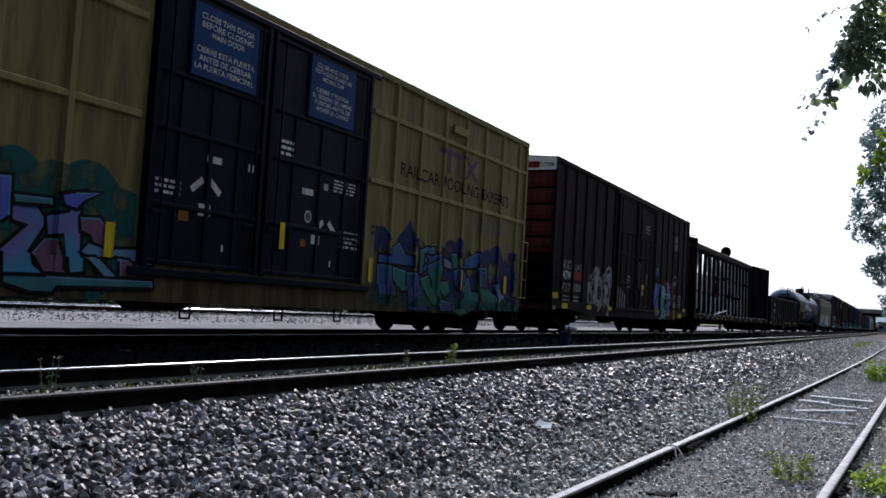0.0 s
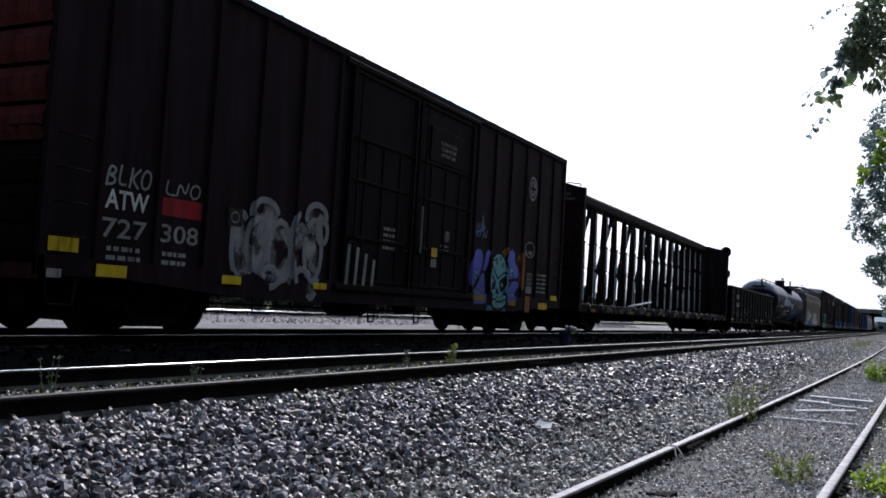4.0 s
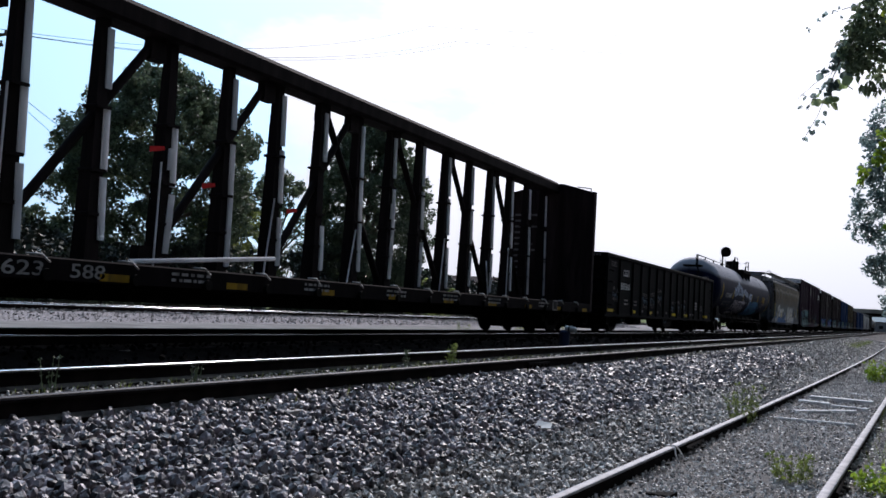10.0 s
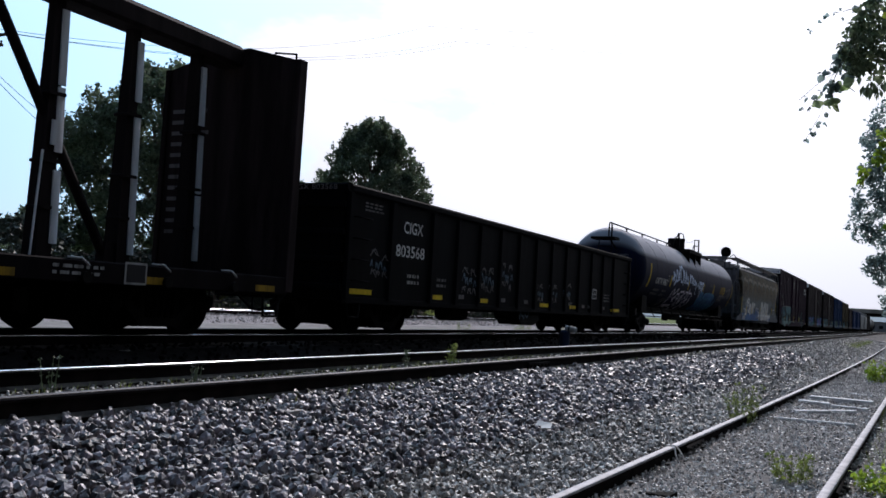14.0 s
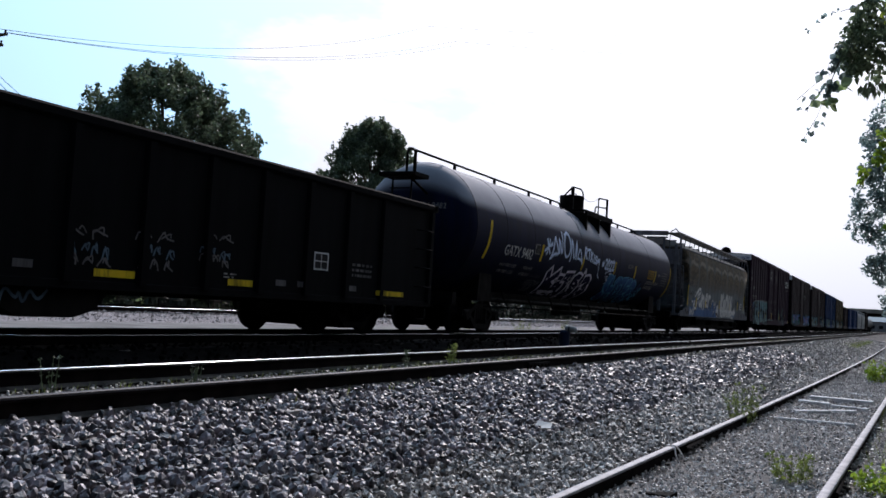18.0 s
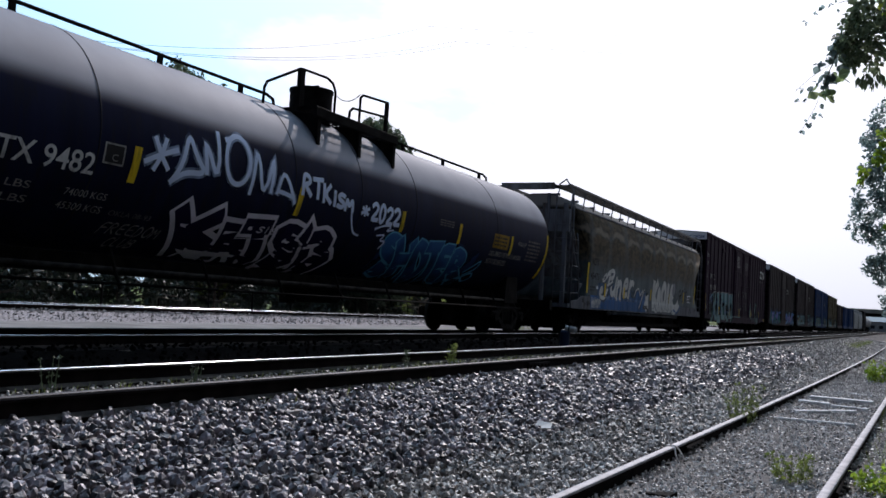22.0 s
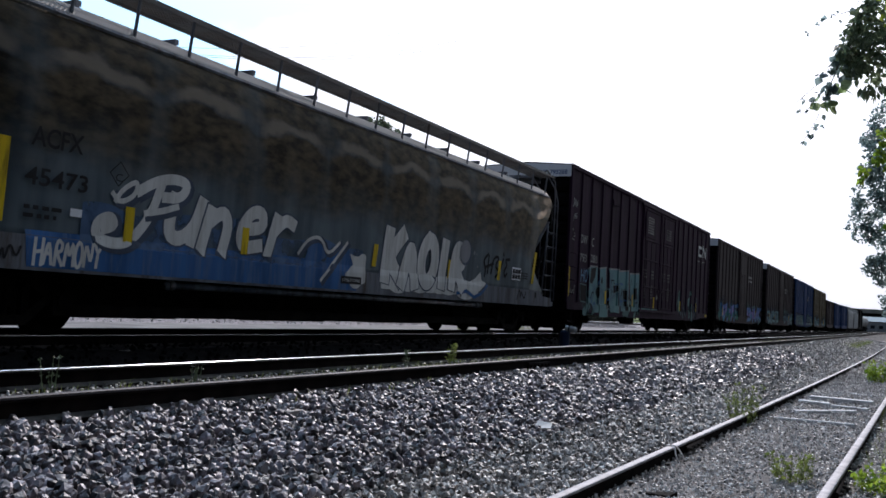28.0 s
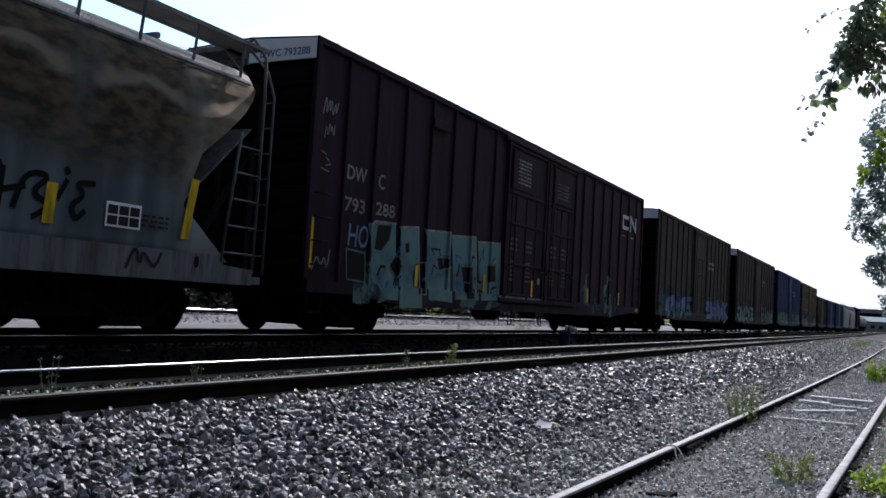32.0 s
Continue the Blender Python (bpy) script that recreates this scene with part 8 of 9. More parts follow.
    for y in (119.34, 136.72):
        sd.shapes([oval(y, 1.11, 0.055, 0.09, 14)], M["p_black"], 0.006, "jacking_hole")
    sd.bar(134.97, 135.58, 1.46, 1.79, M["p_white"], 0.007, "notice_plate"), sd.shapes([[(135.0 + 0.19 * i, 1.49 + 0.14 * j), (135.17 + 0.19 * i, 1.49 + 0.14 * j), (135.17 + 0.19 * i, 1.61 + 0.14 * j), (135.0 + 0.19 * i, 1.61 + 0.14 * j)] for i in range(3) for j in range(2)], M["ink"], 0.010, "notice_plate")
    sd.bar(126.85, 127.55, 0.98, 1.12, M["ink"], 0.012, "notice_plate"), sd.words("LIMESTONE", 126.9, 127.5, 1.02, 1.08, M["letter"], 0.014)
    sd.block(135.45, 136.1, 1.5, 1.7, 3, M["ink"], 61)
    part("tool_box", Solid().box(1.1, 1.45, 1.0, 1.7, 1.3, 1.65, 0.03), plain, c)
    return c


def build_maroon_boxcar():
    posts = [140.5, 141.55, 142.7, 143.85, 144.95, 146.1, 147.3] + [154.4 + 1.06 * i for i in range(7)]
    c, sd = boxcar("dark maroon boxcar with a white end panel and pale green graffiti", 139.4, 161.7, 5.31, M["maroon"], M["brown_b"], (148.0, 153.6), posts, M["maroon"], [151.0], panel=True, w=0.06)
    up = Side(c, 139.4, SKIN + 0.047)
    L_ = M["letter_dim"]
    sd.words("DW", 140.62, 141.3, 2.93, 3.2, L_, 0.005, grow=0.012), sd.words("C", 141.75, 142.0, 2.9, 3.2, L_, 0.005, grow=0.012), sd.words("793", 140.6, 141.3, 2.33, 2.6, L_, 0.005, grow=0.012), sd.words("288", 141.72, 142.45, 2.38, 2.64, L_, 0.005, grow=0.012)
    part("lettering", words_mesh("DWC 793288", 0.25, 1.35, 4.96, 5.10, -0.014, 0.01, end=True), M["p_blue"], c)
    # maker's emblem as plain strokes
    sd.shapes(stroke([(159.6, 4.3), (158.9, 4.3), (158.9, 3.9), (159.6, 3.9)], 0.13) + stroke([(159.9, 3.85), (159.9, 4.35), (160.6, 3.9), (160.6, 4.35)], 0.13), M["letter"], 0.05, "white_emblem")
    sd.block(158.9, 159.4, 3.55, 3.68, 1, L_, 71), sd.block(160.1, 160.5, 3.55, 3.68, 1, L_, 72)
    # blocky pale-green piece with dark gaps and a thin pale contour
    sd.shapes(cloud(141.0, 148.0, 0.72, 1.5, 21, 12), M["mist_mint"], 0.004)
    for k, pts in enumerate((
            [(141.47, 2.16), (141.74, 2.25), (142.51, 2.28), (142.71, 0.73), (142.25, 0.73), (141.66, 1.16)],
            [(142.66, 2.23), (143.48, 2.31), (143.74, 0.60), (142.79, 0.58)],
            [(143.79, 2.28), (144.96, 2.34), (145.17, 0.76), (144.06, 0.79)],
            [(145.11, 2.28), (146.40, 2.37), (146.60, 0.85), (145.36, 0.83)],
            [(146.54, 2.27), (147.89, 2.34), (148.05, 0.89), (146.80, 0.85)],
            [(148.00, 2.30), (149.44, 2.35), (149.64, 0.94), (148.27, 0.93)],
            [(149.57, 2.26), (150.74, 2.26), (150.93, 0.98), (149.84, 0.94)])):
        sd.shapes([pts], M["fill_mint"], 0.006 + 0.0006 * k, "graffiti_letter")
        sd.shapes(stroke(pts[:3], 0.05), M["p_pale"], 0.012, "graffiti_highlight")
    for pts in (
            [(141.80, 2.21), (142.36, 2.24), (142.28, 1.93), (142.00, 1.67), (141.70, 1.69)],
            [(142.34, 1.41), (142.59, 1.67), (142.90, 1.45), (142.65, 1.19)],
            [(143.45, 1.55), (143.82, 1.58), (143.91, 0.89), (143.58, 0.87)],
            [(144.39, 1.73), (144.95, 1.77), (144.98, 1.54), (144.54, 1.44)],
            [(145.65, 1.61), (146.30, 1.65), (146.41, 0.87), (145.97, 0.85)],
            [(140.73, 1.63), (141.39, 1.60), (141.46, 1.04), (140.80, 1.07)],
            [(142.93, 1.93), (143.12, 1.95), (143.15, 1.74), (142.96, 1.72)],
            [(147.15, 1.74), (147.64, 1.77), (147.70, 1.34), (147.21, 1.31)],
            [(148.62, 1.95), (148.96, 1.97), (149.09, 1.10), (148.74, 1.09)]):
        sd.shapes([pts], M["p_black"], 0.0115, "graffiti_outline")
        sd.shapes(stroke(pts + pts[:1], 0.035), M["p_mint2"], 0.0125, "graffiti_highlight")
    r_ = random.Random(31)
    for k in range(26):
        y_, z_ = r_.uniform(141.9, 147.6), r_.uniform(0.85, 1.8)
        ln = [(y_, z_), (y_ + r_.uniform(-0.15, 0.2), z_ + r_.uniform(0.1, 0.35)), (y_ + r_.uniform(0.05, 0.3), z_ + r_.uniform(0.0, 0.3))]
        sd.shapes(stroke(ln, r_.uniform(0.03, 0.09)), M["p_black"] if k % 3 else M["p_blue2"], 0.0118, "graffiti_outline")
    tag(sd, "HO", 140.75, 141.5, 1.72, 2.1, 0.055, M["p_sky"], 0.009, 0.1, 3), scribble(sd, 139.62, 140.3, 1.2, 1.5, 0.035, M["p_pale"], 0.006, 10, 3)
    for k, y in enumerate((154.4, 155.6, 157.0, 158.2)):
        sd.shapes(cloud(y, y + 0.9, 0.8, 1.9 - 0.2 * (k % 2), 30 + k, 3), M["mist_slate"] if k % 2 else M["mist_mint"], 0.006)
    sd.shapes(sum((stroke([(139.75 + 0.15 * (i % 3), 3.3 - 0.1 * i), (139.9 + 0.1 * (i % 2), 3.26 - 0.1 * i)], 0.025) for i in range(4)), []), L_, 0.006)
    scribble(sd, 139.72, 140.2, 3.95, 4.3, 0.022, M["p_pale"], 0.006, 14, 5), scribble(sd, 139.75, 140.15, 3.6, 3.85, 0.02, M["p_pale"], 0.007, 15, 4)
    sd.strip(139.55, 1.2, 2.12, 0.07)
    for y in (143.4, 146.9, 150.0, 155.1, 158.7):
        (up if 148 < y < 153.6 else sd).strip(y, 1.05, 1.5, 0.13)
    for a, b in ((148.3, 149.9), (151.5, 153.1)):
        part("sign_panel", Solid().box(SKIN + 0.04, SKIN + 0.078, a - 139.4, b - 139.4, 3.85, 4.85, 0.01), M["maroon"], c)
    sg = Side(c, 139.4, SKIN + 0.08)
    sg.block(148.7, 149.6, 4.0, 4.7, 7, L_, 73), sg.block(151.8, 152.7, 4.0, 4.5, 5, M["letter_ghost"], 74)
    for i, y in enumerate((148.4, 149.5, 151.4, 152.4)):
        up.block(y, y + 0.5, 2.2, 2.6, 3, M["letter_ghost"], 75 + i), up.block(y + 0.1, y + 0.4, 1.4, 2.0, 5, M["letter_ghost"], 80 + i)
    up.shapes([oval(150.5, 1.5, 0.1, 0.1, 14)], L_, 0.045, "placard")
    sd.bar(161.0, 161.4, 0.85, 0.97, M["yellow"], 0.05, "reflector_strip")
    part("roof_bracket", Solid().box(SKIN + 0.04, SKIN + 0.09, 4.4, 5.1, 4.55, 4.75, 0.01), M["maroon"], c)
    return c


def build_far_cars():
    rows = (("brown boxcar with white end panel and pale graffiti along its sill", 164.2, 181.8, 5.25, "brown_far", True), ("rusty brown boxcar with grey graffiti near the sill", 184.2, 202.2, 5.2, "brown_far", True),
            ("faded blue steel boxcar", 204.5, 222.5, 5.12, "blue_car", False), ("olive tan boxcar with rusty horizontal bands", 224.4, 240.8, 5.05, "olive", False),
            ("low rusty brown boxcar", 242.9, 256.2, 4.3, "brown_far", False), ("low faded blue boxcar", 258.2, 272.0, 4.35, "blue_car", False), ("bright blue steel boxcar", 274.0, 291.0, 4.45, "blue_car", False))
    for i, (lab, a, b, top, sm, pan) in enumerate(rows):
        L = b - a
        d0, d1 = a + 0.42 * L, a + 0.60 * L
        n = max(4, round(0.42 * L / 1.1))
        posts = spread(a + 0.6, d0 - 0.3, n) + spread(d1 + 0.3, b - 0.6, n)
        c, sd = boxcar(lab, a, b, top, M[sm], M["brown_b"], (d0, d1), posts, panel=pan, near=i < 4, door_posts=2, beams=(2.4, 3.4, 4.3) if sm == "olive" else ())
        if i < 4:
            wildstyle(sd, a + 1.0, d0 - 0.3, 0.75, 1.75, [M["fill_mint"]] if i != 0 else [M["fill_sea"], M["fill_sky"]], M["p_black"], 60 + i, 5, M["mist_slate"], None, 0.04)
            wildstyle(sd, d1 + 0.4, b - 0.8, 0.75, 1.7, [M["fill_sky"]] if i < 1 else [M["fill_mint"], M["p_slate"]], M["p_black"], 70 + i, 5, M["mist_mint"], None, 0.04)
            for y in (a + 2, a + 5, b - 3):
                sd.strip(y, 1.05, 1.5, 0.13)
            sd.block(d1 + 0.8, d1 + 2.2, 3.3, 3.8, 2, M["letter_dim"], 90 + i)
    for a in (293.2, 314.0):
        build_hopper("light grey covered hopper car", a, a + 19.0, M["grey_light"], False)
    boxcar("dark brown boxcar with rusty sides", 335.0, 355.5, 5.2, M["brown_b"], M["brown_b"], (343, 347), spread(336, 342, 6) + spread(348, 354.5, 6), near=False)
    for a in (358.0, 379.0):
        tank_car("pale grey steel tank car", a, a + 18.5, mat=M["grey_light"], full=False)


build_mustard_boxcar()
build_brown_boxcar()
build_centerbeam()
build_gondola()
tank_car("long black tank car with graffiti and a railed top platform", 94.78, 116.63)
build_hopper("grey covered hopper streaked with brown rust and painted with graffiti", 117.95, 138.25, M["hopper_rusty"])
build_maroon_boxcar()
build_far_cars()


# ---- trees and weeds ----
def leaf_mesh(name, centres, spread_, per, size, seed, mat, droop=0.25, flat=0.8, wide=0.30):
    """Many small folded leaves round the given centres (each with its own radius)."""
    rs = np.random.RandomState(seed)
    pts = []
    for (x, y, z, r) in centres:
        n = max(3, int(per * r * r))
        d = rs.normal(0, 1, (n, 3))
        d /= np.linalg.norm(d, axis=1)[:, None] + 1e-6
        q = d * (r * rs.uniform(0.35, 1.0, (n, 1)) ** 0.6)
        q[:, 2] *= flat
        pts.append(q + (x, y, z))
    p = np.concatenate(pts)
    n = len(p)
    L = size * rs.uniform(0.6, 1.35, n)
    a = rs.normal(0, 1, (n, 3))
    a[:, 2] -= droop
    a /= np.linalg.norm(a, axis=1)[:, None]
    b = np.cross(a, rs.normal(0, 1, (n, 3)))
    b /= np.linalg.norm(b, axis=1)[:, None] + 1e-6
    c = np.cross(a, b)
    L3 = L[:, None]
    if wide > 0.35:
        outline = ((0, 0), (0.2, 0.75), (0.5, 1.0), (0.8, 0.55), (1, 0), (0.8, -0.55), (0.5, -1.0), (0.2, -0.75))
    else:
        outline = ((0, 0), (0.45, 1.0), (1, 0), (0.45, -1.0))
    v = np.stack([p + a * L3 * u + b * L3 * wide * w + c * L3 * 0.2 * wide * abs(w) for u, w in outline], 1)
    k = len(outline)
    f = (np.array([(0, i, i + 1) for i in range(1, k - 1)])[None] + k * np.arange(n)[:, None, None]).reshape(-1, 3)
    me = bpy.data.meshes.new(name)
    me.from_pydata(v.reshape(-1, 3).tolist(), [], f.tolist())
    me.materials.append(mat)
    return me


def tree(label, base, height, width, seed, leaf=0.2, per=26, clumps=60, mat="leaf", low=0.22, trunk=0.28, lean=(0, 0), gap=0.0):
    t = thing("tree", label, "tree", "trees round the yard", base)
    r = random.Random(seed)
    s = Solid()
    top = Vector((lean[0], lean[1], height * 0.8))
    pts = [Vector((0, 0, -0.3))] + [Vector((lean[0] * k / 4 + r.uniform(-0.15, 0.15), lean[1] * k / 4 + r.uniform(-0.15, 0.15), height * 0.2 * k)) for k in range(1, 5)]
    for i, (a, b) in enumerate(zip(pts, pts[1:])):
        s.tube(a, b, trunk * (1 - i * 0.2), 8, trunk * (1 - (i + 1) * 0.2))
    part("trunk", s, M["bark"], t)
    cen = []
    for i in range(clumps):
        u, an = r.random(), r.uniform(0, 6.283)
        z = height * (low + (1 - low) * u)
        prof = math.sin(math.pi * min(1, max(0.04, (u * 0.86 + 0.14)))) ** 0.6
        edge = 0.40 + 0.60 * math.sqrt(r.random())
        rad = width / 2 * prof * edge
        cr = width * r.uniform(0.035, 0.10) * (1.25 - 0.5 * edge)
        cen.append((lean[0] * u + rad * math.cos(an), lean[1] * u + rad * math.sin(an), min(z, height - cr * 0.3), cr))
        if edge > 0.85 or u > 0.8:
            # a sprig that stands out of the outline
            k, up = rad + width * r.uniform(0.02, 0.06), r.uniform(0.0, 0.05) * height * u
            cen.append((lean[0] * u + k * math.cos(an), lean[1] * u + k * math.sin(an), z + up, width * r.uniform(0.018, 0.035)))
            cen.append((lean[0] * u + k * math.cos(an), lean[1] * u + k * math.sin(an), z + up + width * 0.03, width * 0.016))
    limbs = r.sample(cen, min(14, len(cen)))
    for x, y, z, cr in limbs:
        k = max(0.16, z / height * 0.62)
        a = Vector((lean[0] * k, lean[1] * k, height * k))
        m = a.lerp(Vector((x, y, z)), 0.55) + Vector((0, 0, 0.25))
        part("limb", Solid().tube(a, m, trunk * 0.42, 6, trunk * 0.24).tube(m, (x, y, z), trunk * 0.24, 5, 0.03), M["bark"], t)
    part("crown", leaf_mesh("crown", cen, 1, per, leaf, seed, M[mat]), M[mat], t)
    return t


def plant(label, base, height, width, n, seed, mat="leaf_lit", leaf=0.07, category="weed"):
    """A weed: thin stalks with leaves."""
    t = thing("weed", label, category, "weeds along the tracks", base)
    r = random.Random(seed)
    cen = []
    s = Solid()
    for i in range(n):
        an, q = r.uniform(0, 6.28), r.random() ** 0.5 * width / 2
        h = height * r.uniform(0.5, 1.0)
        x, y = q * math.cos(an), q * math.sin(an)
        tip = (x + r.uniform(-0.1, 0.1) * height, y + r.uniform(-0.1, 0.1) * height, h)
        s.tube((x * 0.6, y * 0.6, -0.03), tip, 0.004, 4, 0.002, False)
        for k in range(1, 5):
            cen.append((x * 0.6 + (tip[0] - x * 0.6) * k / 4, y * 0.6 + (tip[1] - y * 0.6) * k / 4, h * k / 4, leaf * 0.9))
    part("stalk", s, M[mat], t, kind="stuff")
    part("foliage", leaf_mesh("foliage", cen, 1, 5.0 / (leaf * leaf * 0.81), leaf, seed, M[mat], 0.0), M[mat], t, kind="stuff")
    return t


# trees beyond the yard
G0 = -0.35
tree("broad dark-green tree in full leaf beyond the tracks", (-34.5, 34.8, G0), 12.0, 10.8, 3, 0.19, 560, 380, low=0.14, trunk=0.34)
tree("rounded dark-green tree in full leaf beyond the tracks", (-29.0, 46.6, G0), 11.5, 7.4, 8, 0.17, 760, 600, low=0.10, trunk=0.3)
tree("small dull-green tree between two larger trees", (-37.5, 49.0, G0), 8.9, 7.0, 12, 0.2, 700, 130, low=0.12, trunk=0.2)
tree("low yellow-green tree behind the train", (-34.0, 40.0, G0), 6.2, 5.8, 17, 0.18, 800, 130, mat="leaf_mid", low=0.08, trunk=0.16)
tree("low dark bushy tree near the power pole", (-45.5, 35.5, G0), 4.4, 7.5, 21, 0.2, 500, 110, low=0.05, trunk=0.16)
tree("low dark bushy tree near the power pole", (-41.0, 32.8, G0), 4.9, 4.5, 22, 0.2, 560, 70, low=0.05, trunk=0.16)
for i_, (x_, y_, h_) in enumerate(((-31, 44, 3.0), (-27, 50, 2.4), (-36, 39, 2.6), (-26, 53, 2.0), (-33, 60, 3.4))):
    tree("low shrub beside the far track", (x_, y_, G0), h_, h_ * 1.5, 40 + i_, 0.18, 600, 24, mat="leaf_mid" if i_ % 2 else "leaf", low=0.05, trunk=0.08)
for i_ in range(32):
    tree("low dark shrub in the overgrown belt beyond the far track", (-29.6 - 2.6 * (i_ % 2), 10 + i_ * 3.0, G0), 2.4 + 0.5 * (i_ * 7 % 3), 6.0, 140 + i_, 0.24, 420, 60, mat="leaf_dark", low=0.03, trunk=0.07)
# trees on the camera's side
tree("tall leafy tree beside the siding", (3.4, 26.0, -0.6), 9.5, 6.0, 34, 0.18, 400, 60, low=0.25, trunk=0.25)


def side_tree():
    """The tall tree beside the siding, its near edge scalloped."""
    t = thing("tree", "tall tree with blue-green leaves beside the siding", "tree", "trees round the yard", (1.6, 31.0, -0.6))
    r = random.Random(33)
    part("trunk", Solid().tube((0, 0, -0.3), (0.05, 0.1, 3.5), 0.22, 8, 0.17).tube((0.05, 0.1, 3.5), (-0.1, 0, 8.0), 0.17, 8, 0.05), M["bark"], t)
    edge = ((1.2, -0.6), (1.82, -0.8), (2.17, -0.92), (2.54, -1.26), (2.89, -1.18), (3.13, -0.95), (3.48, -1.12), (3.64, -1.6), (3.91, -1.82), (4.45, -1.66), (5.16, -1.53), (5.61, -1.5), (5.96, -1.26), (6.77, -1.45), (7.22, -1.3), (7.48, -1.1), (8.6, -0.2))
    zs, xs = [q[0] for q in edge], [q[1] for q in edge]
    cen = []
    for i in range(400):
        z = r.uniform(1.2, 8.4)
        x0 = float(np.interp(z, zs, xs))
        k = r.random() ** 1.6
        cr = r.uniform(0.10, 0.28)
        cen.append((x0 + cr * 0.8 + k * 3.2 - 1.6, r.uniform(-1.1, 1.1) * (0.3 + k), z + 0.6, cr))
    for x, y, z, cr in r.sample(cen, 12):
        a = Vector((0, 0, max(1.5, z * 0.6)))
        m = a.lerp(Vector((x, y, z)), 0.5) + Vector((0, 0, 0.2))
        part("limb", Solid().tube(a, m, 0.09, 6, 0.05).tube(m, (x, y, z), 0.05, 5, 0.015), M["bark"], t)
    part("crown", leaf_mesh("crown", cen, 1, 900, 0.125, 33, M["leaf_blue"]), M["leaf_blue"], t)
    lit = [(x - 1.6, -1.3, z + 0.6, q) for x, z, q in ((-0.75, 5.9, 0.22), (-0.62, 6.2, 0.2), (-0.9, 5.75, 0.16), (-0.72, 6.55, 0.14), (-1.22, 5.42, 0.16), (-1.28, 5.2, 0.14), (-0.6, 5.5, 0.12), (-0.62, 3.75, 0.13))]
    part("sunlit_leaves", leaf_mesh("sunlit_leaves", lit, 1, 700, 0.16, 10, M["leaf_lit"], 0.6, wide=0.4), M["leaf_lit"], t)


side_tree()
BOUGHS = []


def overhang():
    """A leafy bough reaching in from a tree outside the view; it stirs in the wind."""
    t = thing("overhanging_tree", "leafy bough with broad leaves hanging over the siding", "tree", "trees round the yard", (2.6, 10.4, -0.6))
    part("trunk", Solid().tube((0, 0, -0.3), (-0.2, -0.1, 2.4), 0.16, 8, 0.13).tube((-0.2, -0.1, 2.4), (-0.3, -0.2, 5.2), 0.13, 8, 0.07), M["bark"], t)
    r = random.Random(3)
    W = lambda x, y, z: (x - 2.6, y - 10.4, z + 0.6)
    # u to the side and v up, in metres from the bough's middle
    B = lambda u, v, d=0.0: W(-0.53 + u, 9.7 + d, 3.38 + v)
    s = Solid()
    for line, w in (([W(2.35, 10.3, 3.0), W(1.2, 9.9, 3.7), B(0.5, 0.30), B(0.25, 0.2)], 0.03), ([B(0.25, 0.2), B(0.1, 0.12), B(-0.12, -0.02), B(-0.2, -0.25), B(-0.24, -0.42)], 0.010), ([B(0.5, 0.3), B(0.1, 0.45), B(-0.05, 0.52), B(-0.12, 0.5)], 0.008), ([B(-0.12, -0.02), B(-0.28, -0.3), B(-0.42, -0.5)], 0.006), ([B(-0.15, -0.1), B(-0.35, -0.24), B(-0.5, -0.38)], 0.005), ([B(-0.2, -0.25), B(-0.3, -0.55), B(-0.42, -0.78)], 0.005)):
        s.path(line, w * 0.5, 6)
    bough = part("bough", s, M["bark"], t)
    BOUGHS.append(bough)
    left = ((-0.32, 0.0), (-0.16, 0.02), (-0.12, -0.06), (0.0, -0.10), (0.12, -0.16), (0.24, -0.10), (0.34, 0.0), (0.44, 0.02), (0.6, 0.1))
    cen = []
    for _ in range(290):
        v = r.uniform(-0.16, 0.62)
        u0 = float(np.interp(v, [q[0] for q in left], [q[1] for q in left]))
        cen.append((*B(u0 + 0.04 + 0.75 * r.random() ** 1.4, v, r.uniform(-0.25, 0.35)), r.uniform(0.03, 0.075)))
    part("foliage", leaf_mesh("foliage", cen, 1, 3600, 0.062, 5, M["leaf_deep"], 0.9, wide=0.34), M["leaf_deep"], bough)
    cen = [(*B(u, v, r.uniform(-0.1, 0.1)), 0.035) for u, v in ((0.06, -0.2), (0.1, -0.26), (0.15, -0.22), (0.2, -0.28), (0.26, -0.2), (0.3, -0.27), (0.36, -0.3), (0.22, -0.32), (0.12, -0.3))]
    part("hanging_leaves", leaf_mesh("hanging_leaves", cen, 1, 6000, 0.10, 8, M["leaf_deep"], 4.0, wide=0.22), M["leaf_deep"], bough)
    cen = [(*B(u, v), 0.045) for u, v in ((-0.12, 0.1), (-0.08, 0.16), (-0.16, 0.05), (-0.15, -0.04), (-0.08, -0.02), (-0.20, -0.06), (-0.1, -0.14), (-0.17, -0.2), (-0.23, -0.26), (-0.2, -0.32), (-0.14, -0.22), (-0.28, -0.1))]
    part("leaf_spray", leaf_mesh("leaf_spray", cen, 1, 2600, 0.085, 7, M["leaf_blue"], 1.2, wide=0.42), M["leaf_blue"], bough, kind="stuff")
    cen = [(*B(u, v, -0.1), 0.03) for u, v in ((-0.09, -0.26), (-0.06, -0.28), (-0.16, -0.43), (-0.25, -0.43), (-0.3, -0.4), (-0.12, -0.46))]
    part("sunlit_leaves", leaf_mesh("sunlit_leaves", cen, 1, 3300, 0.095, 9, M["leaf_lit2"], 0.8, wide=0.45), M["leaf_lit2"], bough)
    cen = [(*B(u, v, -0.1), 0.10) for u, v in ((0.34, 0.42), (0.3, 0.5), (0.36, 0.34))]
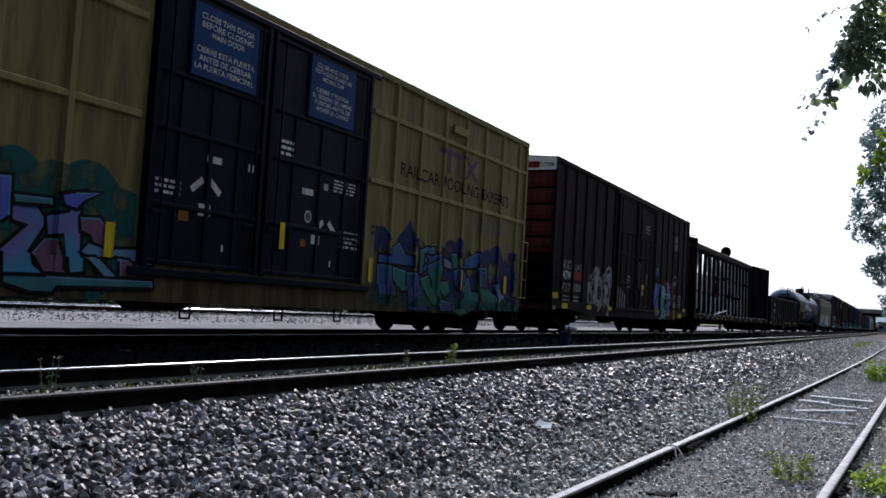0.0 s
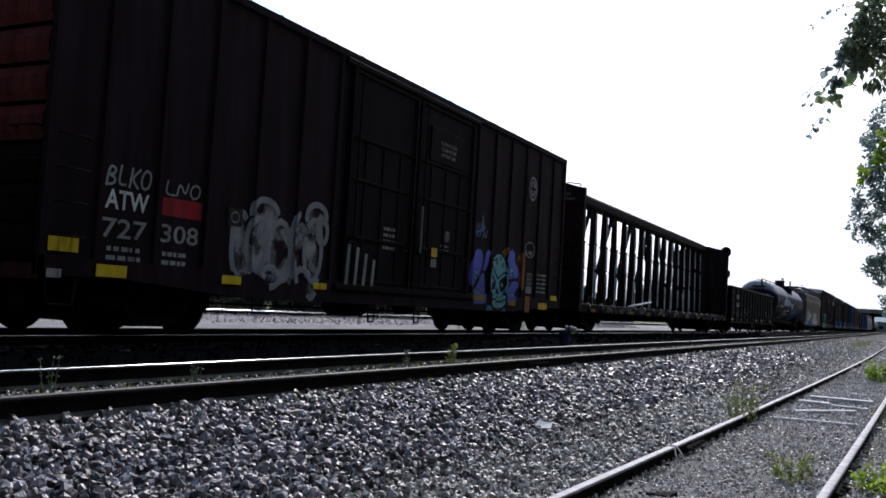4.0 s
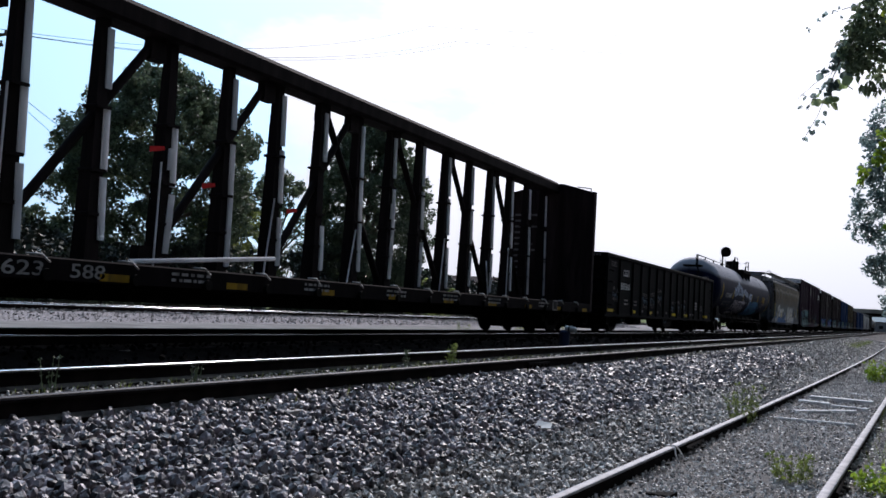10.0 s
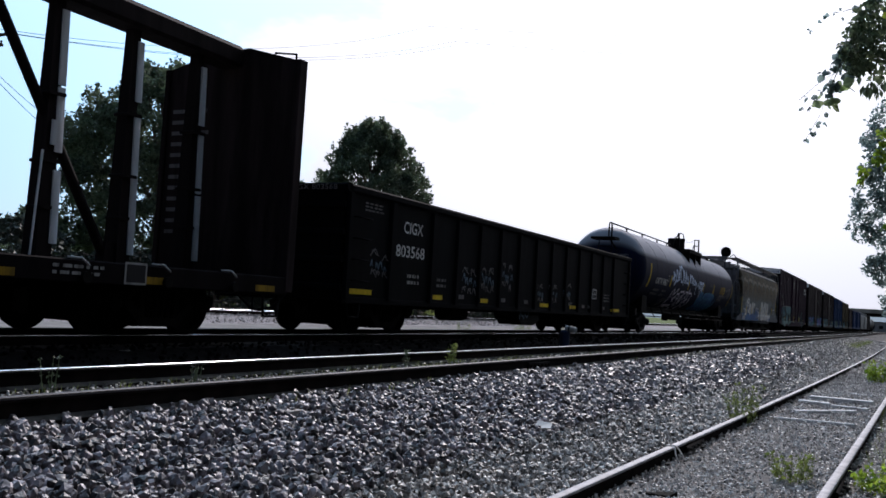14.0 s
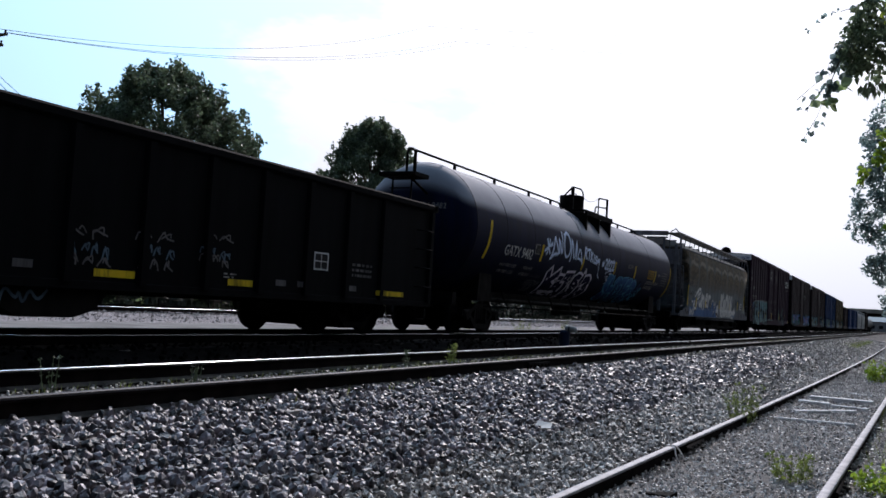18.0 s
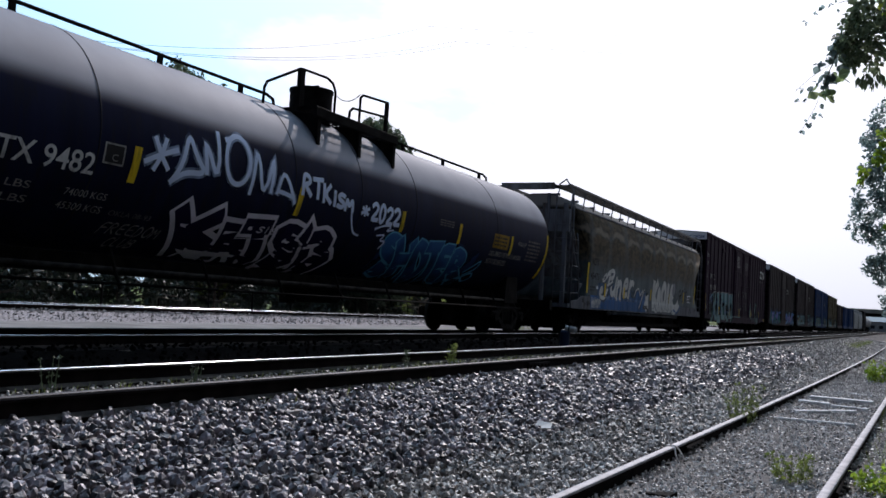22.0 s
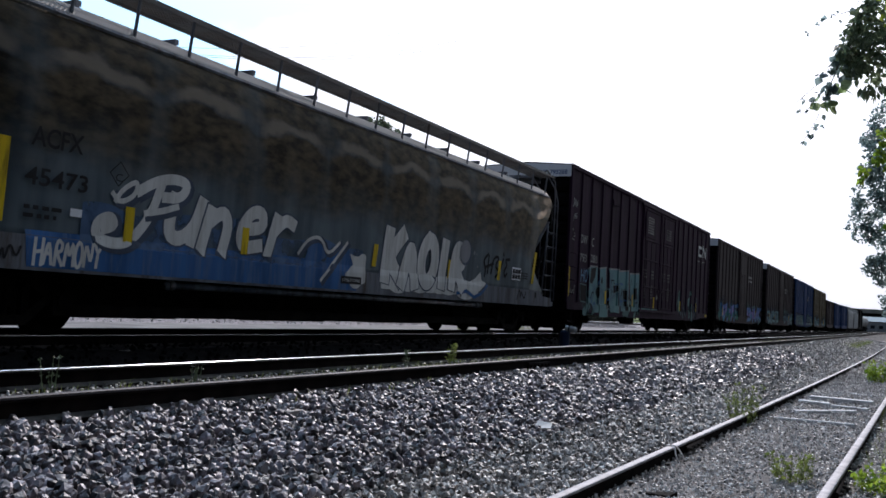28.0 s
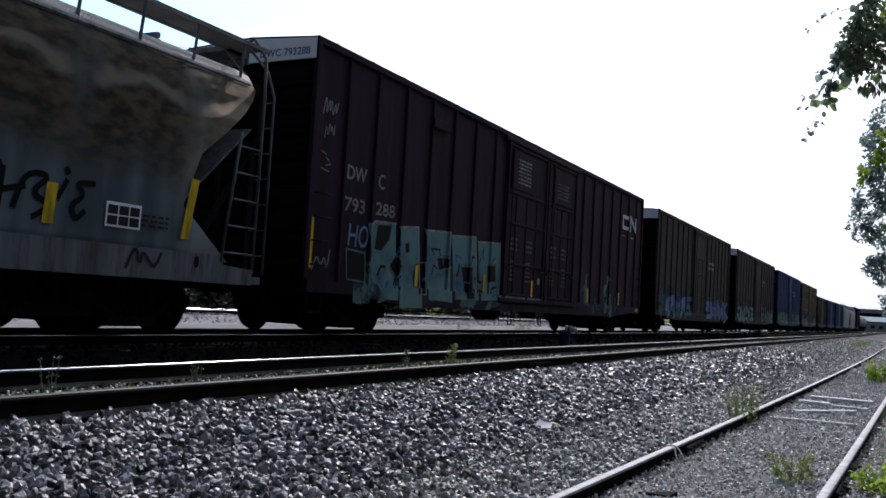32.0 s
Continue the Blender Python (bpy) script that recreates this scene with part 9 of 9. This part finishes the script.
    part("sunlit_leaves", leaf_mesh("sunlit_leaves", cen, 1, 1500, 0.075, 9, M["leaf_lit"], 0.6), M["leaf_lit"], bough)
    tips = [(*B(u, v), 0.012) for u, v in ((-0.3, -0.3), (-0.36, -0.33), (-0.42, -0.35), (-0.34, -0.38), (-0.47, -0.47), (-0.4, -0.45), (-0.25, -0.52), (-0.26, -0.62), (-0.32, -0.64), (-0.38, -0.7), (-0.42, -0.78), (-0.33, -0.71), (-0.14, 0.52), (-0.2, 0.5), (-0.1, 0.42), (-0.33, 0.42), (-0.42, 0.34), (-0.25, 0.46), (-0.02, 0.56), (0.02, 0.5))]
    part("twig_leaves", leaf_mesh("twig_leaves", tips, 1, 7000, 0.05, 12, M["leaf_blue"], 1.0, wide=0.36), M["leaf_blue"], bough, kind="stuff")


overhang()


def sky_blocking_trees():
    """Unseen row of trees beside and behind the viewer, added to block sky light."""
    r = random.Random(77)
    cen = []
    for i in range(420):
        y = r.uniform(-45, 75)
        x = r.uniform(7.0, 11.0) + (0 if y > -8 else r.uniform(-2, 2))
        cen.append((x, y, -0.6 + 8.0 * r.random() ** 0.8, r.uniform(0.9, 1.7)))
    for i in range(160):
        cen.append((r.uniform(-40, 9), r.uniform(-48, -38), -0.6 + 8.0 * r.random() ** 0.8, r.uniform(1.2, 2.0)))
    tagged(new("sky_blocking_trees", leaf_mesh("sky_blocking_trees", cen, 1, 20, 0.85, 78, M["leaf"])), "unseen dense row of dark green trees, added to block sky light", "trees", kind="stuff")


sky_blocking_trees()

# weeds along the tracks
for i_, (x_, y_, z_, h_, w_, n_, lab_) in enumerate((
        (-0.84, 8.45, -0.64, 0.25, 0.40, 12, "low green weed between the siding's rails"), (-1.86, 12.5, -0.62, 0.52, 0.6, 26, "bushy weed growing over the siding's rail"),
        (-0.52, 25.8, -0.64, 0.52, 0.75, 40, "bright yellow-green bush beside the siding"), (-0.12, 8.45, -0.64, 0.20, 0.50, 30, "bright green weed beside the rail"), (0.1, 9.6, -0.6, 0.18, 0.4, 16, "bright green weed beside the rail"),
        (-6.25, 12.7, -0.22, 0.30, 0.18, 9, "upright green weed between the near rails"), (-6.28, 11.3, -0.22, 0.26, 0.07, 5, "single upright weed between the near rails"), (-6.3, 5.3, -0.22, 0.30, 0.18, 5, "grassy weed beside the polished rail"),
        (-6.2, 6.9, -0.22, 0.22, 0.2, 6, "grassy weed beside the polished rail"), (-14.3, 29.9, -0.4, 0.5, 0.5, 12, "yellow-green weed on the dirt road"), (-16.0, 40.0, -0.4, 0.5, 1.6, 24, "yellow-green weeds on the dirt road"), (-15.5, 44.5, -0.4, 0.6, 0.6, 12, "yellow-green weed on the dirt road"))):
    plant(lab_, (x_, y_, z_), h_, w_, n_, 100 + i_, "leaf_lit" if i_ in (2, 3, 4) else "leaf" if i_ in (6, 7, 8) else "leaf_mid", 0.075 if i_ == 2 else 0.034 if i_ == 1 else 0.045 if i_ < 5 else 0.02 if i_ in (7, 8) else 0.04)


def grass_tufts(name, label, spots, seed, h=0.16, mat="leaf_mid"):
    rs = np.random.RandomState(seed)
    v, f = [], []
    for (x0, x1, y0, y1, z, n) in spots:
        for _ in range(n):
            x, y = rs.uniform(x0, x1), rs.uniform(y0, y1)
            a, k, hh = rs.uniform(0, 6.28), rs.uniform(0.2, 0.6), h * rs.uniform(0.5, 1.4)
            dx, dy = math.cos(a), math.sin(a)
            i = len(v)
            v += [(x - dy * 0.006, y + dx * 0.006, z - 0.03), (x + dy * 0.006, y - dx * 0.006, z - 0.03), (x + dx * k * hh, y + dy * k * hh, z + hh)]
            f.append((i, i + 1, i + 2))
    me = bpy.data.meshes.new(name)
    me.from_pydata(v, [], f)
    me.materials.append(M[mat])
    tagged(new(name, me), label, "grass", kind="stuff")


grass_tufts("track_grass", "sparse dry weeds and grass between the near rails", [(-6.4, -5.95, 4.5, 16, -0.22, 500), (-6.4, -5.1, 16, 60, -0.22, 2200), (-7.0, -6.55, 16, 50, -0.25, 500), (-4.9, -4.7, 6, 26, -0.22, 160)], 1, 0.07)
grass_tufts("verge_grass", "green grass patches beside the siding", [(-5.2, -2.6, 62, 95, -0.45, 5000), (-0.3, 2.5, 10, 40, -0.62, 3000), (0.0, 1.2, 5.5, 9.5, -0.62, 500)], 2, 0.14, "leaf_mid")
grass_tufts("far_grass", "tall grass beyond the far track", [(-34, -27, 20, 90, -0.33, 9000)], 3, 0.45, "leaf")


# ---- power pole and wires ----
def power_pole():
    p = thing("power_pole", "weathered wooden power pole with crossarms", "power pole", at=(-37.25, 25.4, -0.35))
    part("pole", Solid().tube((0, 0, -0.5), (0, 0, 12.8), 0.17, 10, 0.12), M["bark"], p)
    for z, L in ((11.5, 2.62), (11.05, 2.4), (10.0, 2.1)):
        arm = part("crossarm", Solid().box(-0.06, 0.06, -0.06, 0.06, z - 0.06, z + 0.06).box(-L, L, -0.05, 0.05, z - 0.055, z + 0.055), M["bark"], p)
        for k in (-1, -0.6, 0.6, 1):
            part("insulator", Solid().tube((k * (L - 0.1), 0, z + 0.05), (k * (L - 0.1), 0, z + 0.2), 0.045, 8), M["wire"], arm)


power_pole()


def wire(a, b, sag, r=0.014):
    a, b = Vector(a), Vector(b)
    pts = [a.lerp(b, i / 24) - Vector((0, 0, sag * (1 - (2 * i / 24 - 1) ** 2))) for i in range(25)]
    tagged(part("overhead_wire", Solid().path(pts, r, 4), M["wire"]), "thin dark overhead wire between poles", "wire", "overhead wires")


wire((-35.3, 25.4, 11.45), (-34.2, 62.0, 22.6), 1.3), wire((-34.7, 25.6, 11.25), (-31.5, 62.0, 20.9), 1.2), wire((-34.9, 25.6, 11.3), (-31.9, 62.0, 21.2), 1.2)
wire((-34.2, 62.0, 22.6), (-12, 110, 34.5), 0.6), wire((-31.9, 62.0, 21.2), (-14, 110, 32.0), 0.5), wire((-35.7, 25.4, 9.9), (-36.0, 34.0, 7.0), 0.5), wire((-35.9, 25.4, 9.8), (-38.0, 36.0, 6.2), 0.5)


# ---- signal, switch drum, shed, fence ----
def signal_mast():
    s = thing("signal_mast", "dark railway signal mast with round target heads", "railway signal", at=(-13.6, 77.3, -0.35))
    part("mast", Solid().tube((0, 0, 0), (0, 0, 7.1), 0.09, 10, 0.07), M["steel_black"], s)
    part("base", Solid().box(-0.35, 0.35, -0.35, 0.35, -0.2, 0.35), M["concrete"], s)
    for z in (6.75, 4.95):
        h = part("signal_head", Solid().tube((0.25, -0.06, z), (0.25, 0.02, z), 0.42, 24), M["steel_black"], s)
        part("hood", Solid().tube((0.25, -0.4, z), (0.25, -0.05, z), 0.13, 12), M["steel_black"], h)
        part("arm", Solid().tube((0, 0, z), (0.25, 0, z), 0.04, 6), M["steel_black"], s)
    for x in (-0.2, 0.2):
        part("ladder_rail", Solid().tube((x, 0.35, 0), (x, 0.2, 6.2), 0.02, 5), M["steel_black"], s)


signal_mast()


def switch_drum():
    d = thing("switch_machine", "dark drum-shaped switch machine with a pale rounded lid", "switch machine", at=(-8.75, 25.1, -0.38))
    part("base_plate", Solid().box(-0.3, 0.3, -0.25, 0.75, -0.2, 0.04), M["steel_black"], d)
    part("housing", Solid().tube((0, 0, 0.03), (0, 0, 0.50), 0.145, 20).tube((0, 0, 0.50), (0, 0, 0.55), 0.145, 20, 0.09), M["drum_blue"], d)
    lid = part("lid", Solid().tube((0.02, 0, 0.60), (0.30, 0, 0.58), 0.085, 20).tube((0.30, 0, 0.58), (0.35, 0, 0.577), 0.085, 20, 0.05), M["white"], d, "pale rounded lid lying sideways")
    part("strap", Solid().tube((0.12, 0, 0.594), (0.155, 0, 0.592), 0.092, 20), M["steel_black"], lid)
    part("bracket", Solid().box(-0.05, 0.2, -0.04, 0.04, 0.48, 0.54), M["steel_black"], d)
    part("conduit", Solid().path([(0.1, 0.25, 0.05), (0.25, 0.25, 0.12), (0.4, 0.3, -0.05)], 0.02, 6), M["steel_black"], d)


switch_drum()


def shed():
    s = thing("shed", "low pale grey shed beyond the trees", "shed", at=(-37.0, 73.0, -0.35))
    part("wall", Solid().box(-5, 5, -2.5, 2.5, 0, 2.9), M["grey_light"], s)
    part("roof", Solid().slab([(-2.8, 2.85), (2.8, 2.85), (0, 3.7)], -5.3, 5.3), M["brown"], s)
    for x in (-3, 0, 3):
        w = part("window", Solid().box(x - 0.5, x + 0.5, -2.53, -2.49, 1.1, 2.0), M["ink"], s)
        part("frame", Solid().box(x - 0.56, x + 0.56, -2.56, -2.53, 1.0, 1.06), M["white"], w)


shed()


def fence():
    f = thing("wire_fence", "low dark wire fence on posts beyond the far track", "fence", at=(-27.3, 0, -0.35))
    post = Solid().tube((0, 0, -0.2), (0, 0, 1.15), 0.035, 6).mesh("post")
    post.materials.append(M["steel_black"])
    for i in range(26):
        part("post", post, None, f).location = (0, 22 + i * 3.0, 0)
    for z in (0.3, 0.7, 1.1):
        part("wire", Solid().tube((0, 20, z), (0, 100, z), 0.012, 4), M["steel_black"], f)


fence()

# small litter on the gravel
o_ = part("dark_scrap", Solid().add([(-0.13, -0.04, 0.0), (0.10, -0.06, 0.0), (0.14, 0.05, 0.0), (-0.06, 0.06, 0.0), (-0.13, -0.04, 0.025), (0.10, -0.06, 0.03), (0.14, 0.05, 0.05), (-0.06, 0.06, 0.02)],
                                    [(3, 2, 1, 0), (4, 5, 6, 7), (0, 1, 5, 4), (1, 2, 6, 5), (2, 3, 7, 6), (3, 0, 4, 7)]), M["steel_black"])
o_.location = (-1.62, 6.9, -0.635)
tagged(o_, "dark torn scrap lying in the cinders", "litter", "litter on the gravel")
o_ = part("litter", Solid().add([(0, 0, 0), (0.17, 0.03, 0.01), (0.15, 0.13, 0.05), (0.01, 0.11, 0.06), (0, 0, 0.012), (0.17, 0.03, 0.022), (0.15, 0.13, 0.062), (0.01, 0.11, 0.072)],
                                [(3, 2, 1, 0), (4, 5, 6, 7), (0, 1, 5, 4), (1, 2, 6, 5), (2, 3, 7, 6), (3, 0, 4, 7)]), M["white"])
o_.location = (-3.14, 8.22, -0.43)
tagged(o_, "crumpled scrap of white paper on the ballast", "litter", "litter on the gravel")
o_ = part("litter", Solid().add([(0, 0, 0), (0.14, 0.0, 0.0), (0.16, 0.07, 0.03), (0.0, 0.08, 0.03), (0, 0, 0.012), (0.14, 0, 0.012), (0.16, 0.07, 0.042), (0.0, 0.08, 0.042)],
                                [(3, 2, 1, 0), (4, 5, 6, 7), (0, 1, 5, 4), (1, 2, 6, 5), (2, 3, 7, 6), (3, 0, 4, 7)]), M["white"])
o_.location = (-5.85, 31.0, -0.2)
tagged(o_, "small white scrap on the ballast by the rail", "litter", "litter on the gravel")
o_ = part("twine", Solid().path([(0.12, 0.07, -0.02), (0.08, 0.06, 0.06), (0.05, 0.02, 0.115), (0.03, 0, 0.13), (-0.04, 0.01, 0.13), (-0.06, 0.0, 0.05)], 0.007, 5).path([(0.1, -0.1, -0.02), (0.06, -0.09, 0.06), (0.048, -0.07, 0.115), (0.0, -0.04, 0.135), (-0.05, -0.02, 0.13)], 0.007, 5).path([(0.0, 0, 0.135), (-0.05, 0.05, 0.22), (-0.09, 0.08, 0.32)], 0.004, 4), M["strap"])
o_.location = (-1.935, 8.75, -0.628)
tagged(o_, "loop of pale twine knotted round the siding's rail", "twine")


# ---- road bridge and hills far down the line ----
def bridge():
    b = thing("road_bridge", "dark concrete road bridge crossing over the tracks", "bridge", at=(0, 330, 0))
    part("deck", Solid().box(-60, 130, -6, 6, 6.0, 6.5), M["concrete"], b)
    for y in (-5.5, -2, 2, 5.5):
        part("girder", Solid().box(-60, 130, y - 0.3, y + 0.3, 5.0, 6.0), M["brown_b"], b)
    part("parapet", Solid().box(-60, 130, -6.1, -5.8, 6.5, 7.3), M["concrete"], b)
    for x in (-40, -20, 14, 34, 60):
        for y in (-4, 4):
            part("pier", Solid().tube((x, y, -0.6), (x, y, 5.0), 0.55, 14), M["concrete"], b)
        part("pier_cap", Solid().box(x - 0.7, x + 0.7, -5.8, 5.8, 4.4, 5.0), M["concrete"], b)


bridge()


def hills():
    v, f = [], []
    n = 90
    for i in range(n + 1):
        x = -1500 + 3000 * i / n
        h = 26 + 14 * noise.noise((x * 0.0022, 3, 0)) + 6 * noise.noise((x * 0.01, 8, 0))
        for k, (yy, q) in enumerate(((1500, -0.5), (1650, 0.55), (1850, 1.0), (2300, 0.4))):
            v.append((x, yy, -0.5 if q < 0 else h * q))
    for i in range(n):
        for k in range(3):
            a = i * 4 + k
            f.append((a, a + 1, a + 5, a + 4))
    me = bpy.data.meshes.new("far_hills")
    me.from_pydata(v, [], f)
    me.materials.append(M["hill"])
    me.polygons.foreach_set("use_smooth", [True] * len(f))
    tagged(new("far_hills", me), "wooded hills in the distance, haze painted in as blue-green", "hills", kind="structure")


hills()


def far_building(x, y, w, h, label, mat):
    b = thing("far_building", label, "building", "buildings beyond the bridge", (x, y, -0.5))
    part("wall", Solid().box(-w / 2, w / 2, 0, 10, 0, h), M[mat], b)
    part("roof", Solid().box(-w / 2 - 0.4, w / 2 + 0.4, -0.4, 10.4, h, h + 0.4), M["brown_b"], b)
    for i in range(int(w // 4)):
        part("window", Solid().box(-w / 2 + 1 + i * 4, -w / 2 + 3 + i * 4, -0.06, 0.02, h * 0.35, h * 0.7), M["ink"], b)


far_building(-14, 520, 22, 5, "low pale building far beyond the bridge", "grey_light")
far_building(14, 560, 26, 6, "low pale building far beyond the bridge", "white")


# ---- how the train rolls and the bough stirs ----
TRIP = (0, 4.56519, -0.0389948, 0.00229075, -8.65841e-05, 1.07598e-06)


def trip(t):
    """How far the train has rolled after t seconds."""
    return sum(k * t ** i for i, k in enumerate(TRIP))


# the bough's shift to the side and up, in millimetres, as gusts pass
GUSTS = ((0.0, -5, 0), (2.0, -5, 0), (2.5, 0, 28), (3.5, 38, 28), (5.5, 28, -6), (6.5, 32, -4), (8.0, 28, 14), (9.0, 14, 20), (10.0, 0, 0), (11.0, 8, -18), (14.5, 12, -18), (16.5, -2, -26), (18.0, -8, -14), (19.0, -32, 4), (19.5, -26, 38), (20.0, -28, 72), (20.5, -28, 78), (21.0, -28, 58),
         (21.5, -30, 88), (22.0, -32, 72), (22.5, -36, 52), (23.0, -32, 26), (23.5, -26, -10), (24.0, -18, -24), (25.0, -34, -8), (25.5, -30, -10), (27.5, -10, -38), (29.0, -12, -42), (30.0, -12, -36), (31.0, -18, -8), (32.0, -10, -10))


def motions():
    """The train rolls towards the camera's side of the yard and slows a little; its wheels turn with it."""
    stops = [float(i) for i in range(33)]
    for c, y0 in CARS:
        walk(c, [(t, pose(XC, y0 - trip(t), 0)) for t in stops])
    for bough in BOUGHS:
        walk(bough, [(t, pose(u / 1000, 0, v / 1000)) for t, u, v in GUSTS])
    beats = [i * 4 / FPS for i in range(241)]
    for wheel in WHEELS:
        at = wheel.location.copy()
        walk(wheel, [(t, pose(at.x, at.y, at.z, math.degrees(trip(t) / 0.457), 0, 0)) for t in beats])


motions()
